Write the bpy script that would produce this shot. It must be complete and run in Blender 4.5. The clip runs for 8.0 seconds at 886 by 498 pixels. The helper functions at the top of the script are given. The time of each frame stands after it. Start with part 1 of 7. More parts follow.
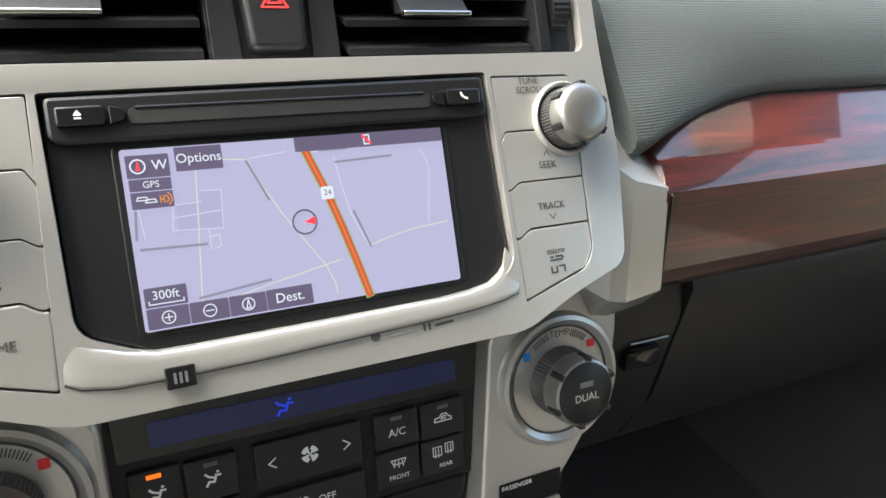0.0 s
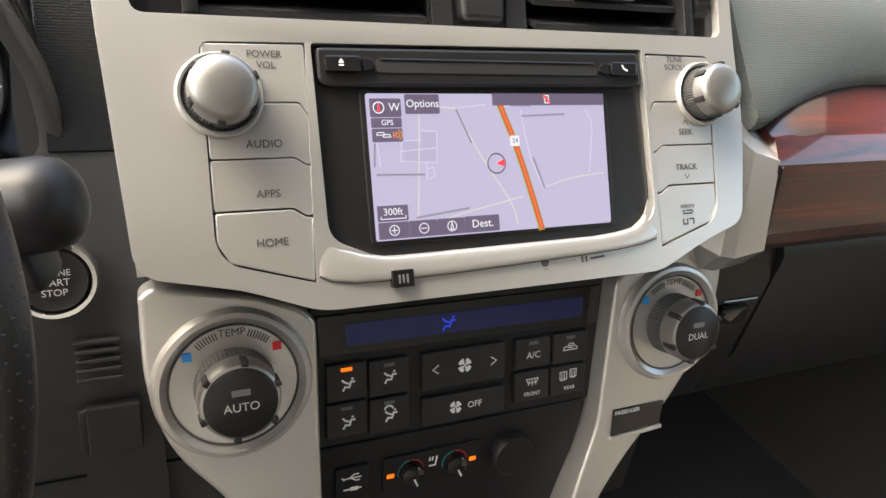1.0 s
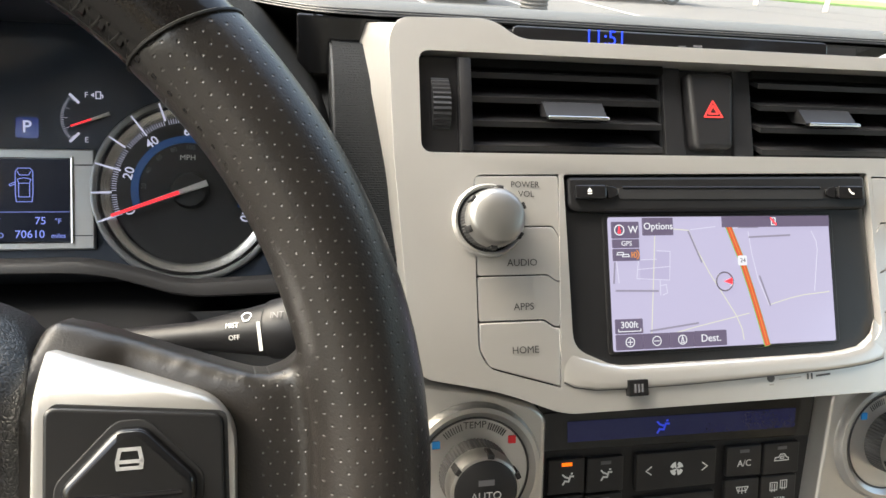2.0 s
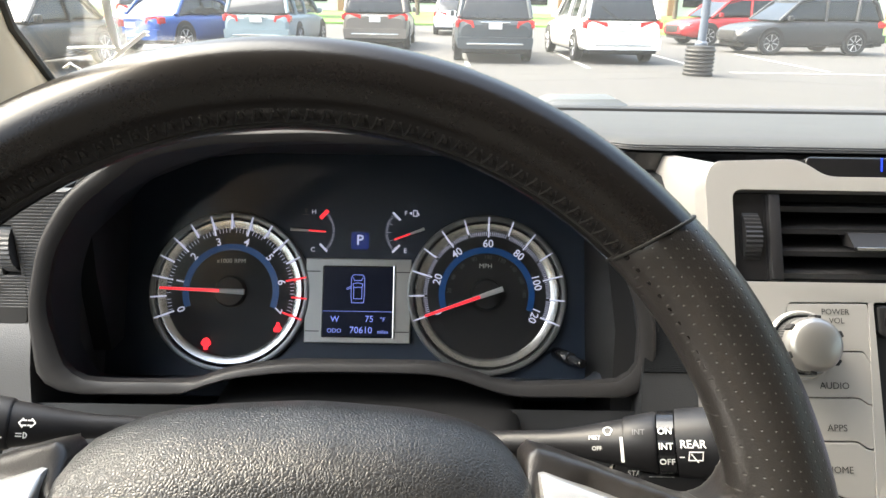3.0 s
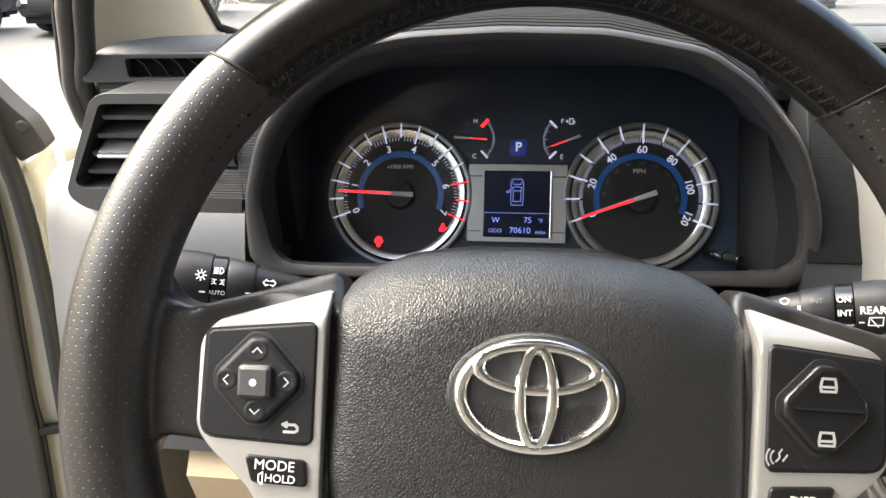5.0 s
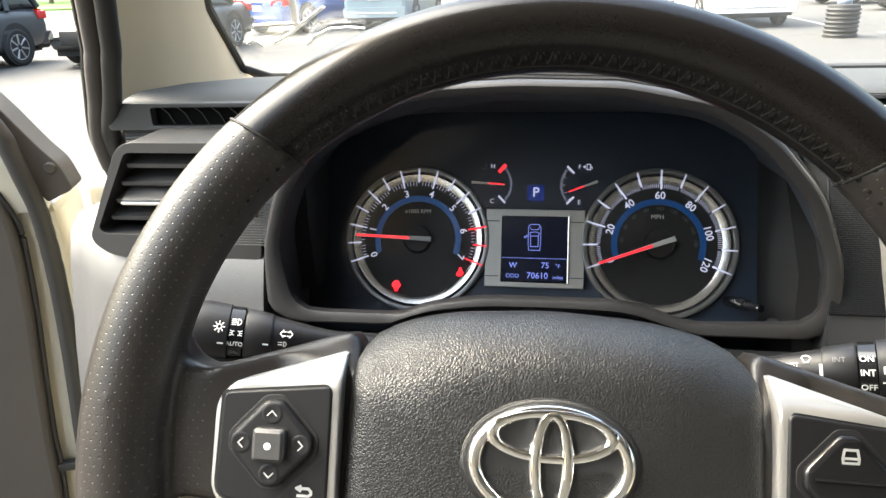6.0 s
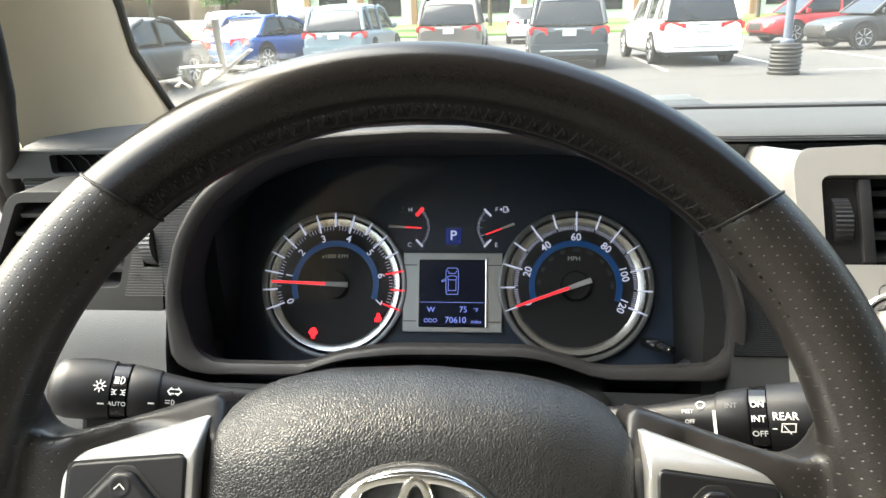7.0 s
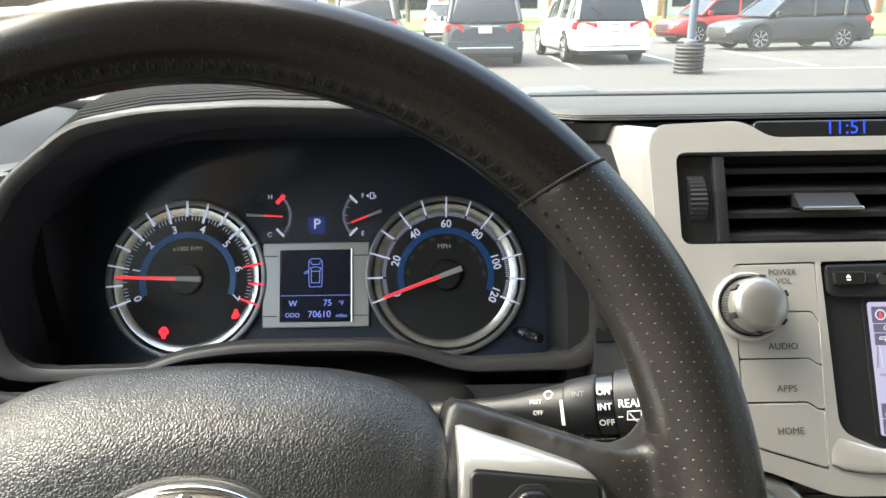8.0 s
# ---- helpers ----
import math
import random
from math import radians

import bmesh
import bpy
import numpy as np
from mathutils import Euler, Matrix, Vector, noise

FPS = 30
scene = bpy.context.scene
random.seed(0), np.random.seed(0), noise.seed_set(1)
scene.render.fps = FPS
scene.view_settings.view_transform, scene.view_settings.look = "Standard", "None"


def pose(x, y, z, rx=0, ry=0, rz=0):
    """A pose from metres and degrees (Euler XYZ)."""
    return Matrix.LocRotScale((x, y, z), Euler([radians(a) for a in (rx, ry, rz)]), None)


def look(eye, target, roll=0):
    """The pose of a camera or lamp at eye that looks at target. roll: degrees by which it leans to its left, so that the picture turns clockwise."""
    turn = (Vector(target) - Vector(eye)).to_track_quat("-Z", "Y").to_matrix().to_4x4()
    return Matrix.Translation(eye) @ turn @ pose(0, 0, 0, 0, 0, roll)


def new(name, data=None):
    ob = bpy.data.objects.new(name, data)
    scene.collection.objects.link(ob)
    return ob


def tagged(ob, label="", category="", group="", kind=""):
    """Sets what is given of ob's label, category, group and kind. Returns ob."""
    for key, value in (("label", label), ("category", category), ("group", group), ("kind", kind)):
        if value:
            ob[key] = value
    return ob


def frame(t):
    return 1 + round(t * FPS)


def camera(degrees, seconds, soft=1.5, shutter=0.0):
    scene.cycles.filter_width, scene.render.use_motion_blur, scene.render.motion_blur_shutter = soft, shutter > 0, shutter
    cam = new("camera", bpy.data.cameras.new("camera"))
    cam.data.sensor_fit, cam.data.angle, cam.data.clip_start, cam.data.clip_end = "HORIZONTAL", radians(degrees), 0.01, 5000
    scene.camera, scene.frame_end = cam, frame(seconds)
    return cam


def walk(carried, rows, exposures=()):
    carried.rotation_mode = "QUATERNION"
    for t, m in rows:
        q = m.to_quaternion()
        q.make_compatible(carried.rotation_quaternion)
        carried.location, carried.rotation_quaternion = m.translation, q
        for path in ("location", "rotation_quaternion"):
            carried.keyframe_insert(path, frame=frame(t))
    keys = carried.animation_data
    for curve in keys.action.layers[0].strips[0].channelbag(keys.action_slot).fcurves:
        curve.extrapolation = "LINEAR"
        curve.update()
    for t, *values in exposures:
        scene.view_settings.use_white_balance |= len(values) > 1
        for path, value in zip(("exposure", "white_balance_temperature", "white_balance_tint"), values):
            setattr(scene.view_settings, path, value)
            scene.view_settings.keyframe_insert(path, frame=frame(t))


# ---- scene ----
cam = camera(65.0, 8.0)
PATH = [
    (0, (0.3030, -0.1114, 1.3660), (1.1300, 1.4629, 0.4518), 4.91),
    (0.5, (0.2390, -0.1244, 1.3575), (1.0500, 1.4548, 0.4371), 7.11),
    (1, (0.2070, -0.1436, 1.3634), (0.9830, 1.4430, 0.4242), 7.71),
    (1.2, (0.1960, -0.1408, 1.3619), (0.9620, 1.4481, 0.4191), 7.86),
    (2.3, (0.1120, -0.1541, 1.4166), (0.4030, 1.6778, 0.6680), 3.64),
    (2.5, (0.0880, -0.1597, 1.4290), (0.3070, 1.6931, 0.7077), 3.17),
    (3, (0.0460, -0.1743, 1.4422), (0.0520, 1.7069, 0.7651), 0.94),
    (3.5, (0.0110, -0.1973, 1.4500), (-0.1160, 1.6753, 0.7604), -0.69),
    (4, (-0.0050, -0.2151, 1.4475), (-0.1870, 1.6361, 0.7133), -0.94),
    (4.5, (-0.0060, -0.2303, 1.4333), (-0.2170, 1.5951, 0.6431), -0.85),
    (4.7, (-0.0030, -0.2270, 1.4245), (-0.2300, 1.5845, 0.6065), -1.27),
    (5.8, (-0.0020, -0.2242, 1.4331), (-0.3090, 1.5887, 0.6465), -2.06),
    (6, (-0.0010, -0.2212, 1.4376), (-0.3120, 1.6103, 0.6972), -2.06),
    (6.5, (0.0130, -0.2140, 1.4432), (-0.2760, 1.6469, 0.7713), -1.99),
    (7, (0.0350, -0.2063, 1.4406), (-0.1750, 1.6735, 0.7914), -1.89),
    (7.5, (0.0580, -0.1882, 1.4247), (-0.0190, 1.6969, 0.7611), -0.87),
    (8, (0.0760, -0.1772, 1.4234), (0.0880, 1.7093, 0.7616), -0.73),
]
walk(cam, [(t, look(eye, target, roll)) for t, eye, target, roll in PATH], exposures=[(0.0, 2.5, 6000, 3), (0.5, 2.55, 6400, 7), (1.2, 2.6, 6480, 7), (2.4, 2.7, 6350, 4), (4.5, 2.78, 6300, 7), (6.0, 2.84, 6300, 4), (6.5, 2.74, 6300, 2), (8.0, 2.73, 6200, 1)])

# ---- daylight ----
world = bpy.data.worlds.new("world")
scene.world = world
world.use_nodes = True
wn = world.node_tree
sky = wn.nodes.new("ShaderNodeTexSky")
sky.sky_type, sky.sun_disc = "NISHITA", False
sky.sun_elevation, sky.sun_rotation = radians(52), radians(-80)
sky.air_density, sky.dust_density, sky.ozone_density = 1.5, 10.0, 1.0
wn.nodes["Background"].inputs["Strength"].default_value = 0.15
wn.links.new(sky.outputs[0], wn.nodes["Background"].inputs[0])
sun = new("sun", bpy.data.lights.new("sun", "SUN"))
sun.data.energy, sun.data.angle, sun.data.color = 1.7, radians(70), (1.0, 0.965, 0.905)
sun.matrix_world = look((-4.6, 0.8, 6.0), (0, 0, 0))


# ---- materials ----
def node(t, kind, **kw):
    n = t.nodes.new(kind)
    for k, v in kw.items():
        n.inputs[k.replace("_", " ")].default_value = v
    return n


def mathn(t, op, a, b=None):
    n = t.nodes.new("ShaderNodeMath")
    n.operation = op
    for k, v in enumerate((a, b)):
        if v is None:
            continue
        if isinstance(v, (int, float)):
            n.inputs[k].default_value = v
        else:
            t.links.new(v, n.inputs[k])
    return n.outputs[0]


def mat(name, base, rough=0.5, metal=0.0, bump=0.0, bscale=900, var=0.12, vscale=14, coat=0.0, rvar=0.08, cells=False, emit=0.0, spec=0.5):
    """A surface with broad stains and fine grain; cells: grain of small rounded cells, as on leather."""
    m = bpy.data.materials.new(name)
    m.use_nodes = True
    t = m.node_tree
    b = t.nodes["Principled BSDF"]
    b.inputs["Roughness"].default_value, b.inputs["Metallic"].default_value = rough, metal
    b.inputs["Coat Weight"].default_value, b.inputs["Coat Roughness"].default_value = coat, 0.04
    b.inputs["Specular IOR Level"].default_value = spec
    co = t.nodes.new("ShaderNodeTexCoord").outputs["Object"]
    broad = node(t, "ShaderNodeTexNoise", Scale=vscale, Detail=5.0, Roughness=0.6)
    t.links.new(co, broad.inputs["Vector"])
    fine = node(t, "ShaderNodeTexNoise", Scale=bscale, Detail=2.0)
    t.links.new(co, fine.inputs["Vector"])
    both = mathn(t, "ADD", mathn(t, "MULTIPLY", broad.outputs[0], 0.7), mathn(t, "MULTIPLY", fine.outputs[0], 0.3))
    mix = t.nodes.new("ShaderNodeMix")
    mix.data_type = "RGBA"
    t.links.new(both, mix.inputs[0])
    mix.inputs[6].default_value = (*[min(1, c * (1 - 2 * var)) for c in base], 1)
    mix.inputs[7].default_value = (*[min(1, c * (1 + 2 * var)) for c in base], 1)
    t.links.new(mix.outputs[2], b.inputs["Base Color"])
    t.links.new(mathn(t, "ADD", mathn(t, "MULTIPLY", both, 2 * rvar), rough - rvar), b.inputs["Roughness"])
    if bump:
        h = fine.outputs[0]
        if cells:
            v = node(t, "ShaderNodeTexVoronoi", Scale=bscale)
            warp = node(t, "ShaderNodeTexNoise", Scale=bscale * 0.4, Detail=2.0)
            t.links.new(co, warp.inputs["Vector"])
            add = t.nodes.new("ShaderNodeVectorMath")
            add.operation = "MULTIPLY_ADD"
            t.links.new(warp.outputs[1], add.inputs[0])
            add.inputs[1].default_value = (1.6 / bscale,) * 3
            t.links.new(co, add.inputs[2])
            t.links.new(add.outputs[0], v.inputs["Vector"])
            if cells == "crease":
                v.feature = "DISTANCE_TO_EDGE"
                h = mathn(t, "POWER", mathn(t, "MINIMUM", mathn(t, "MULTIPLY", v.outputs["Distance"], 3.2), 1.0), 0.6)
            else:
                h = mathn(t, "SUBTRACT", 1.0, mathn(t, "POWER", v.outputs["Distance"], 2.0))
        bp = node(t, "ShaderNodeBump", Strength=bump, Distance=0.6 / bscale)
        t.links.new(h, bp.inputs["Height"])
        t.links.new(bp.outputs[0], b.inputs["Normal"])
    if emit:
        b.inputs["Emission Color"].default_value = (*base, 1)
        b.inputs["Emission Strength"].default_value = emit
    return m


def dotted(name, base, dot, rough, pitch):
    """Perforated leather: rows of small holes, every other row set off by half a step."""
    m = mat(name, base, rough, bump=0.10, bscale=1300, cells=True, var=0.15, spec=0.42)
    t = m.node_tree
    b = t.nodes["Principled BSDF"]
    tc = t.nodes.new("ShaderNodeTexCoord")
    sep = t.nodes.new("ShaderNodeSeparateXYZ")
    t.links.new(tc.outputs["Object"], sep.inputs[0])
    y = mathn(t, "DIVIDE", sep.outputs[1], pitch)
    row = mathn(t, "FLOOR", y)
    shift = mathn(t, "MULTIPLY", mathn(t, "MODULO", mathn(t, "ABSOLUTE", row), 2.0), 0.5)
    x = mathn(t, "ADD", mathn(t, "DIVIDE", sep.outputs[0], pitch * 1.25), shift)
    dx = mathn(t, "MULTIPLY", mathn(t, "SUBTRACT", mathn(t, "FRACT", x), 0.5), 1.25)
    dy = mathn(t, "SUBTRACT", mathn(t, "FRACT", y), 0.5)
    d = mathn(t, "SQRT", mathn(t, "ADD", mathn(t, "MULTIPLY", dx, dx), mathn(t, "MULTIPLY", dy, dy)))
    flat = mathn(t, "ADD", mathn(t, "MULTIPLY", sep.outputs[0], sep.outputs[0]), mathn(t, "MULTIPLY", sep.outputs[1], sep.outputs[1]))
    outer = mathn(t, "GREATER_THAN", flat, 0.1345 ** 2)
    hole = mathn(t, "MULTIPLY", mathn(t, "LESS_THAN", d, 0.095), outer)
    mix = t.nodes.new("ShaderNodeMix")
    mix.data_type = "RGBA"
    old = b.inputs["Base Color"].links[0].from_socket
    t.links.new(hole, mix.inputs[0])
    t.links.new(old, mix.inputs[6])
    mix.inputs[7].default_value = (*dot, 1)
    t.links.new(mix.outputs[2], b.inputs["Base Color"])
    worn = node(t, "ShaderNodeTexNoise", Scale=16.0, Detail=4.0, Roughness=0.65)
    t.links.new(tc.outputs["Object"], worn.inputs["Vector"])
    wear = t.nodes.new("ShaderNodeMix")
    wear.data_type = "RGBA"
    t.links.new(mathn(t, "MULTIPLY", mathn(t, "SUBTRACT", worn.outputs[0], 0.47), 3.5), wear.inputs[0])
    wear.clamp_factor = True
    t.links.new(mix.outputs[2], wear.inputs[6])
    wear.inputs[7].default_value = (0.026, 0.022, 0.020, 1)
    t.links.new(wear.outputs[2], b.inputs["Base Color"])
    pit = node(t, "ShaderNodeBump", Strength=0.40, Distance=0.0006)
    t.links.new(mathn(t, "MAXIMUM", mathn(t, "MINIMUM", mathn(t, "DIVIDE", d, 0.16), 1.0), mathn(t, "SUBTRACT", 1.0, outer)), pit.inputs["Height"])
    t.links.new(b.inputs["Normal"].links[0].from_socket, pit.inputs["Normal"])
    t.links.new(pit.outputs[0], b.inputs["Normal"])
    return m


def glowing(name, colour, strength):
    return mat(name, colour, 0.35, var=0.02, emit=strength)


def lcd(name, colour, strength):
    """A lit display: a dark glossy face that gives off the colour."""
    m = mat(name, (0.02, 0.02, 0.024), 0.16, var=0.05, rvar=0.02, emit=strength)
    m.node_tree.nodes["Principled BSDF"].inputs["Emission Color"].default_value = (*colour, 1)
    return m


def glass(name, tint=(1, 1, 1), rough=0.0, least=0.05):
    m = bpy.data.materials.new(name)
    m.use_nodes = True
    t = m.node_tree
    t.nodes.remove(t.nodes["Principled BSDF"])
    clear = t.nodes.new("ShaderNodeBsdfTransparent")
    clear.inputs[0].default_value = (*tint, 1)
    gloss = t.nodes.new("ShaderNodeBsdfGlossy")
    gloss.inputs["Roughness"].default_value = rough
    mix = t.nodes.new("ShaderNodeMixShader")
    lw = node(t, "ShaderNodeLayerWeight", Blend=0.5)
    edge = mathn(t, "POWER", lw.outputs["Facing"], 5.0)
    t.links.new(mathn(t, "ADD", mathn(t, "MULTIPLY", edge, 0.8), least), mix.inputs[0])
    t.links.new(clear.outputs[0], mix.inputs[1])
    t.links.new(gloss.outputs[0], mix.inputs[2])
    t.links.new(mix.outputs[0], t.nodes["Material Output"].inputs[0])
    return m


def dusty_glass(name):
    """Clear glass with a thin pale scattering film, added to imitate haze over the view outside."""
    m = glass(name)
    t = m.node_tree
    out = t.nodes["Material Output"]
    film = t.nodes.new("ShaderNodeMixShader")
    veil = t.nodes.new("ShaderNodeBsdfTranslucent")
    veil.inputs[0].default_value = (0.85, 0.87, 0.86, 1)
    n = node(t, "ShaderNodeTexNoise", Scale=5.0, Detail=5.0)
    t.links.new(t.nodes.new("ShaderNodeTexCoord").outputs["Object"], n.inputs["Vector"])
    t.links.new(mathn(t, "MULTIPLY", n.outputs[0], 0.014), film.inputs[0])
    t.links.new(out.inputs[0].links[0].from_socket, film.inputs[1])
    t.links.new(veil.outputs[0], film.inputs[2])
    t.links.new(film.outputs[0], out.inputs[0])
    return m


def woodgrain(name):
    m = mat(name, (0.06, 0.012, 0.008), 0.3, coat=1.0, var=0.1)
    t = m.node_tree
    b = t.nodes["Principled BSDF"]
    b.inputs["Coat IOR"].default_value = 1.6
    tc = t.nodes.new("ShaderNodeTexCoord")
    mp = t.nodes.new("ShaderNodeMapping")
    mp.inputs["Scale"].default_value = (6, 60, 95)
    t.links.new(tc.outputs["Object"], mp.inputs[0])
    n = node(t, "ShaderNodeTexNoise", Scale=1.0, Detail=6.0, Roughness=0.62, Distortion=1.2)
    t.links.new(mp.outputs[0], n.inputs["Vector"])
    r = t.nodes.new("ShaderNodeValToRGB")
    r.color_ramp.elements[0].position, r.color_ramp.elements[0].color = 0.34, (0.008, 0.003, 0.003, 1)
    r.color_ramp.elements[1].position, r.color_ramp.elements[1].color = 0.72, (0.13, 0.019, 0.011, 1)
    e = r.color_ramp.elements.new(0.52)
    e.color = (0.050, 0.009, 0.006, 1)
    t.links.new(n.outputs[0], r.inputs[0])
    t.links.new(r.outputs[0], b.inputs["Base Color"])
    return m


BLACK = mat("black_plastic", (0.012, 0.012, 0.0135), 0.42, bump=0.10, bscale=1600, spec=0.32)
GLOSS = mat("gloss_black", (0.008, 0.008, 0.009), 0.12, var=0.05, rvar=0.03)
DEEP = mat("deep_black", (0.008, 0.008, 0.009), 0.6)
# near-black colour that stands in for the shade deep in vents and gaps
VOID = mat("cavity_shade", (0.003, 0.003, 0.003), 0.9, spec=0.1)
TRIM = mat("grained_trim", (0.022, 0.0235, 0.0265), 0.45, bump=0.22, bscale=1700, cells=True)
VENTGREY = mat("vent_grey", (0.048, 0.047, 0.047), 0.42, bump=0.2, bscale=1700, cells=True)
PALE_PRINT = mat("pale_print", (0.50, 0.50, 0.50), 0.5, var=0.05)
GREY_PRINT = mat("grey_print", (0.34, 0.34, 0.34), 0.5, var=0.05)
PAD = mat("dash_pad", (0.050, 0.052, 0.053), 0.6, bump=0.3, bscale=1400, cells=True, spec=0.25)
WEAVE = mat("textured_pad", (0.068, 0.076, 0.0735), 0.5, bump=0.45, bscale=1100, cells=True)


def ribbed(m, scale=240.0, strength=0.35, deep=0.0006):
    """Adds fine even ribs to a grained surface."""
    wt = m.node_tree
    wave = node(wt, "ShaderNodeTexWave", Scale=scale, Distortion=0.5, Detail=1.0)
    wave.bands_direction = "Z"
    wt.links.new(wt.nodes["Texture Coordinate"].outputs["Object"], wave.inputs["Vector"])
    ribs = node(wt, "ShaderNodeBump", Strength=strength, Distance=deep)
    wt.links.new(wave.outputs["Fac"], ribs.inputs["Height"])
    wt.links.new(wt.nodes["Principled BSDF"].inputs["Normal"].links[0].from_socket, ribs.inputs["Normal"])
    wt.links.new(ribs.outputs[0], wt.nodes["Principled BSDF"].inputs["Normal"])
    return m


ribbed(WEAVE)
HOODWEAVE = ribbed(mat("hood_weave", (0.021, 0.021, 0.021), 0.75, bump=0.3, bscale=1100, cells=True, spec=0.05), 105.0, 0.9, 0.0016)
SIDEWEAVE = ribbed(mat("side_weave", (0.0105, 0.0115, 0.013), 0.75, bump=0.4, bscale=900, cells=True, spec=0.07), 270.0, 0.3, 0.0006)
GREY = mat("grey_panel", (0.075, 0.075, 0.078), 0.42, bump=0.35, bscale=1500, cells=True)
FRAME = mat("hood_frame", (0.030, 0.029, 0.030), 0.46, bump=0.15, bscale=1500, spec=0.28)
DARKGREY = mat("dark_grey_panel", (0.05, 0.05, 0.052), 0.38, bump=0.2, bscale=1500)
SILVER = mat("satin_silver", (0.52, 0.512, 0.50), 0.32, metal=0.70, bump=0.03, bscale=2600, var=0.035, rvar=0.05)
FACE = mat("cluster_face", (0.012, 0.023, 0.044), 0.5, var=0.08)
TUNNEL = mat("tunnel_black", (0.044, 0.051, 0.066), 0.55, var=0.06)
PANEL = mat("panel_black", (0.0100, 0.0100, 0.0115), 0.42, bump=0.1, bscale=1600, spec=0.32)
KEYBLACK = mat("key_black", (0.0150, 0.0150, 0.0162), 0.42, bump=0.12, bscale=1600, spec=0.4)
RING_GREY = mat("ring_grey", (0.22, 0.225, 0.225), 0.35, metal=0.6, var=0.05)
RING_METAL = mat("dial_ring_metal", (0.56, 0.56, 0.55), 0.24, metal=0.9, var=0.05)
DIAL_SILVER = mat("dial_silver", (0.50, 0.50, 0.48), 0.36, metal=0.45, var=0.05)
NEEDLE = mat("needle_white", (0.55, 0.55, 0.55), 0.4, var=0.03)
SATIN = mat("satin_knob", (0.33, 0.325, 0.315), 0.36, metal=0.88, bump=0.0, bscale=2000, var=0.04)
CHROME = mat("chrome", (0.92, 0.91, 0.89), 0.06, metal=1.0, var=0.04, rvar=0.04)
LEATHER = mat("black_leather", (0.008, 0.0070, 0.0066), 0.22, bump=0.06, bscale=1300, cells=True, var=0.25, spec=0.26, rvar=0.10)
PADLEATHER = mat("airbag_grain", (0.012, 0.0118, 0.0120), 0.36, bump=0.31, bscale=820, cells="crease", var=0.12, spec=0.60)
PERF_FLAT = dotted("perforated_leather", (0.0165, 0.0148, 0.0138), (0.052, 0.050, 0.048), 0.34, 0.0030)
THREAD = mat("thread", (0.010, 0.0095, 0.009), 0.55, spec=0.25)
SCREEN_BLACK = mat("smooth_black", (0.009, 0.009, 0.010), 0.34, var=0.06, rvar=0.04)
WOOD = woodgrain("glossy_wood")
BEIGE = mat("beige_trim", (0.43, 0.325, 0.20), 0.75, bump=0.4, bscale=1200, var=0.06)
CREAM = mat("cream_paint", (0.40, 0.375, 0.295), 0.3, coat=0.5, var=0.05)
RUBBER = mat("rubber", (0.011, 0.0105, 0.010), 0.6, bump=0.2)
CARPET = mat("carpet", (0.018, 0.018, 0.02), 0.95, bump=1.0, bscale=500, var=0.3)
WHITE_INK = mat("white_print", (0.78, 0.78, 0.76), 0.5, var=0.03)
DARK_INK = mat("dark_print", (0.05, 0.05, 0.05), 0.5, var=0.03)
DIM_INK = mat("dim_print", (0.10, 0.10, 0.11), 0.5, var=0.03)
LIT = glowing("lit_mark", (0.50, 0.50, 0.64), 0.13)
LIT_RED = glowing("lit_red", (0.75, 0.02, 0.03), 0.26)
WARN = glowing("warning_red", (1.0, 0.005, 0.012), 0.45)
BLUE_ARC = glowing("blue_arc", (0.005, 0.034, 0.115), 0.10)
LCD = mat("lcd_back", (0.003, 0.004, 0.010), 0.35, var=0.02, emit=0.15, spec=0.15)
LCD_INK = glowing("lcd_ink", (0.17, 0.21, 0.62), 0.22)
CLOCK_INK = glowing("clock_ink", (0.015, 0.04, 0.55), 0.13)
AMBER = glowing("amber_led", (1.0, 0.15, 0.004), 0.22)
BACKLIT = glowing("backlit_print", (0.52, 0.52, 0.51), 0.04)
BLUE_DOT = mat("blue_mark", (0.02, 0.22, 0.6), 0.4)
RED_DOT = mat("red_mark", (0.6, 0.02, 0.03), 0.4)
COVER = glass("cluster_lens", rough=0.12, least=0.008)
CLEAR = dusty_glass("windscreen_glass")
MAP_BACK = lcd("map_back", (0.56, 0.505, 0.70), 0.165)
MAP_PALE = lcd("map_pale", (0.70, 0.67, 0.54), 0.185)
MAP_WHITE = lcd("map_white", (0.67, 0.63, 0.76), 0.185)
MAP_TEXT = lcd("map_text", (0.22, 0.18, 0.24), 0.09)
MAP_TAB = lcd("map_tab", (0.10, 0.075, 0.13), 0.22)
MAP_RED = lcd("map_red", (0.80, 0.10, 0.03), 0.15)
MAP_GREEN = lcd("map_green", (0.30, 0.62, 0.08), 0.14)
MAP_INK = lcd("map_ink", (0.85, 0.83, 0.88), 0.175)
MAP_ORANGE = lcd("map_orange", (0.85, 0.28, 0.03), 0.17)


# ---- building helpers ----
def thing(name, m, label, category, group="", kind=""):
    ob = new(name)
    ob.empty_display_size = 0.02
    ob.matrix_world = m
    return tagged(ob, label, category, group, kind)


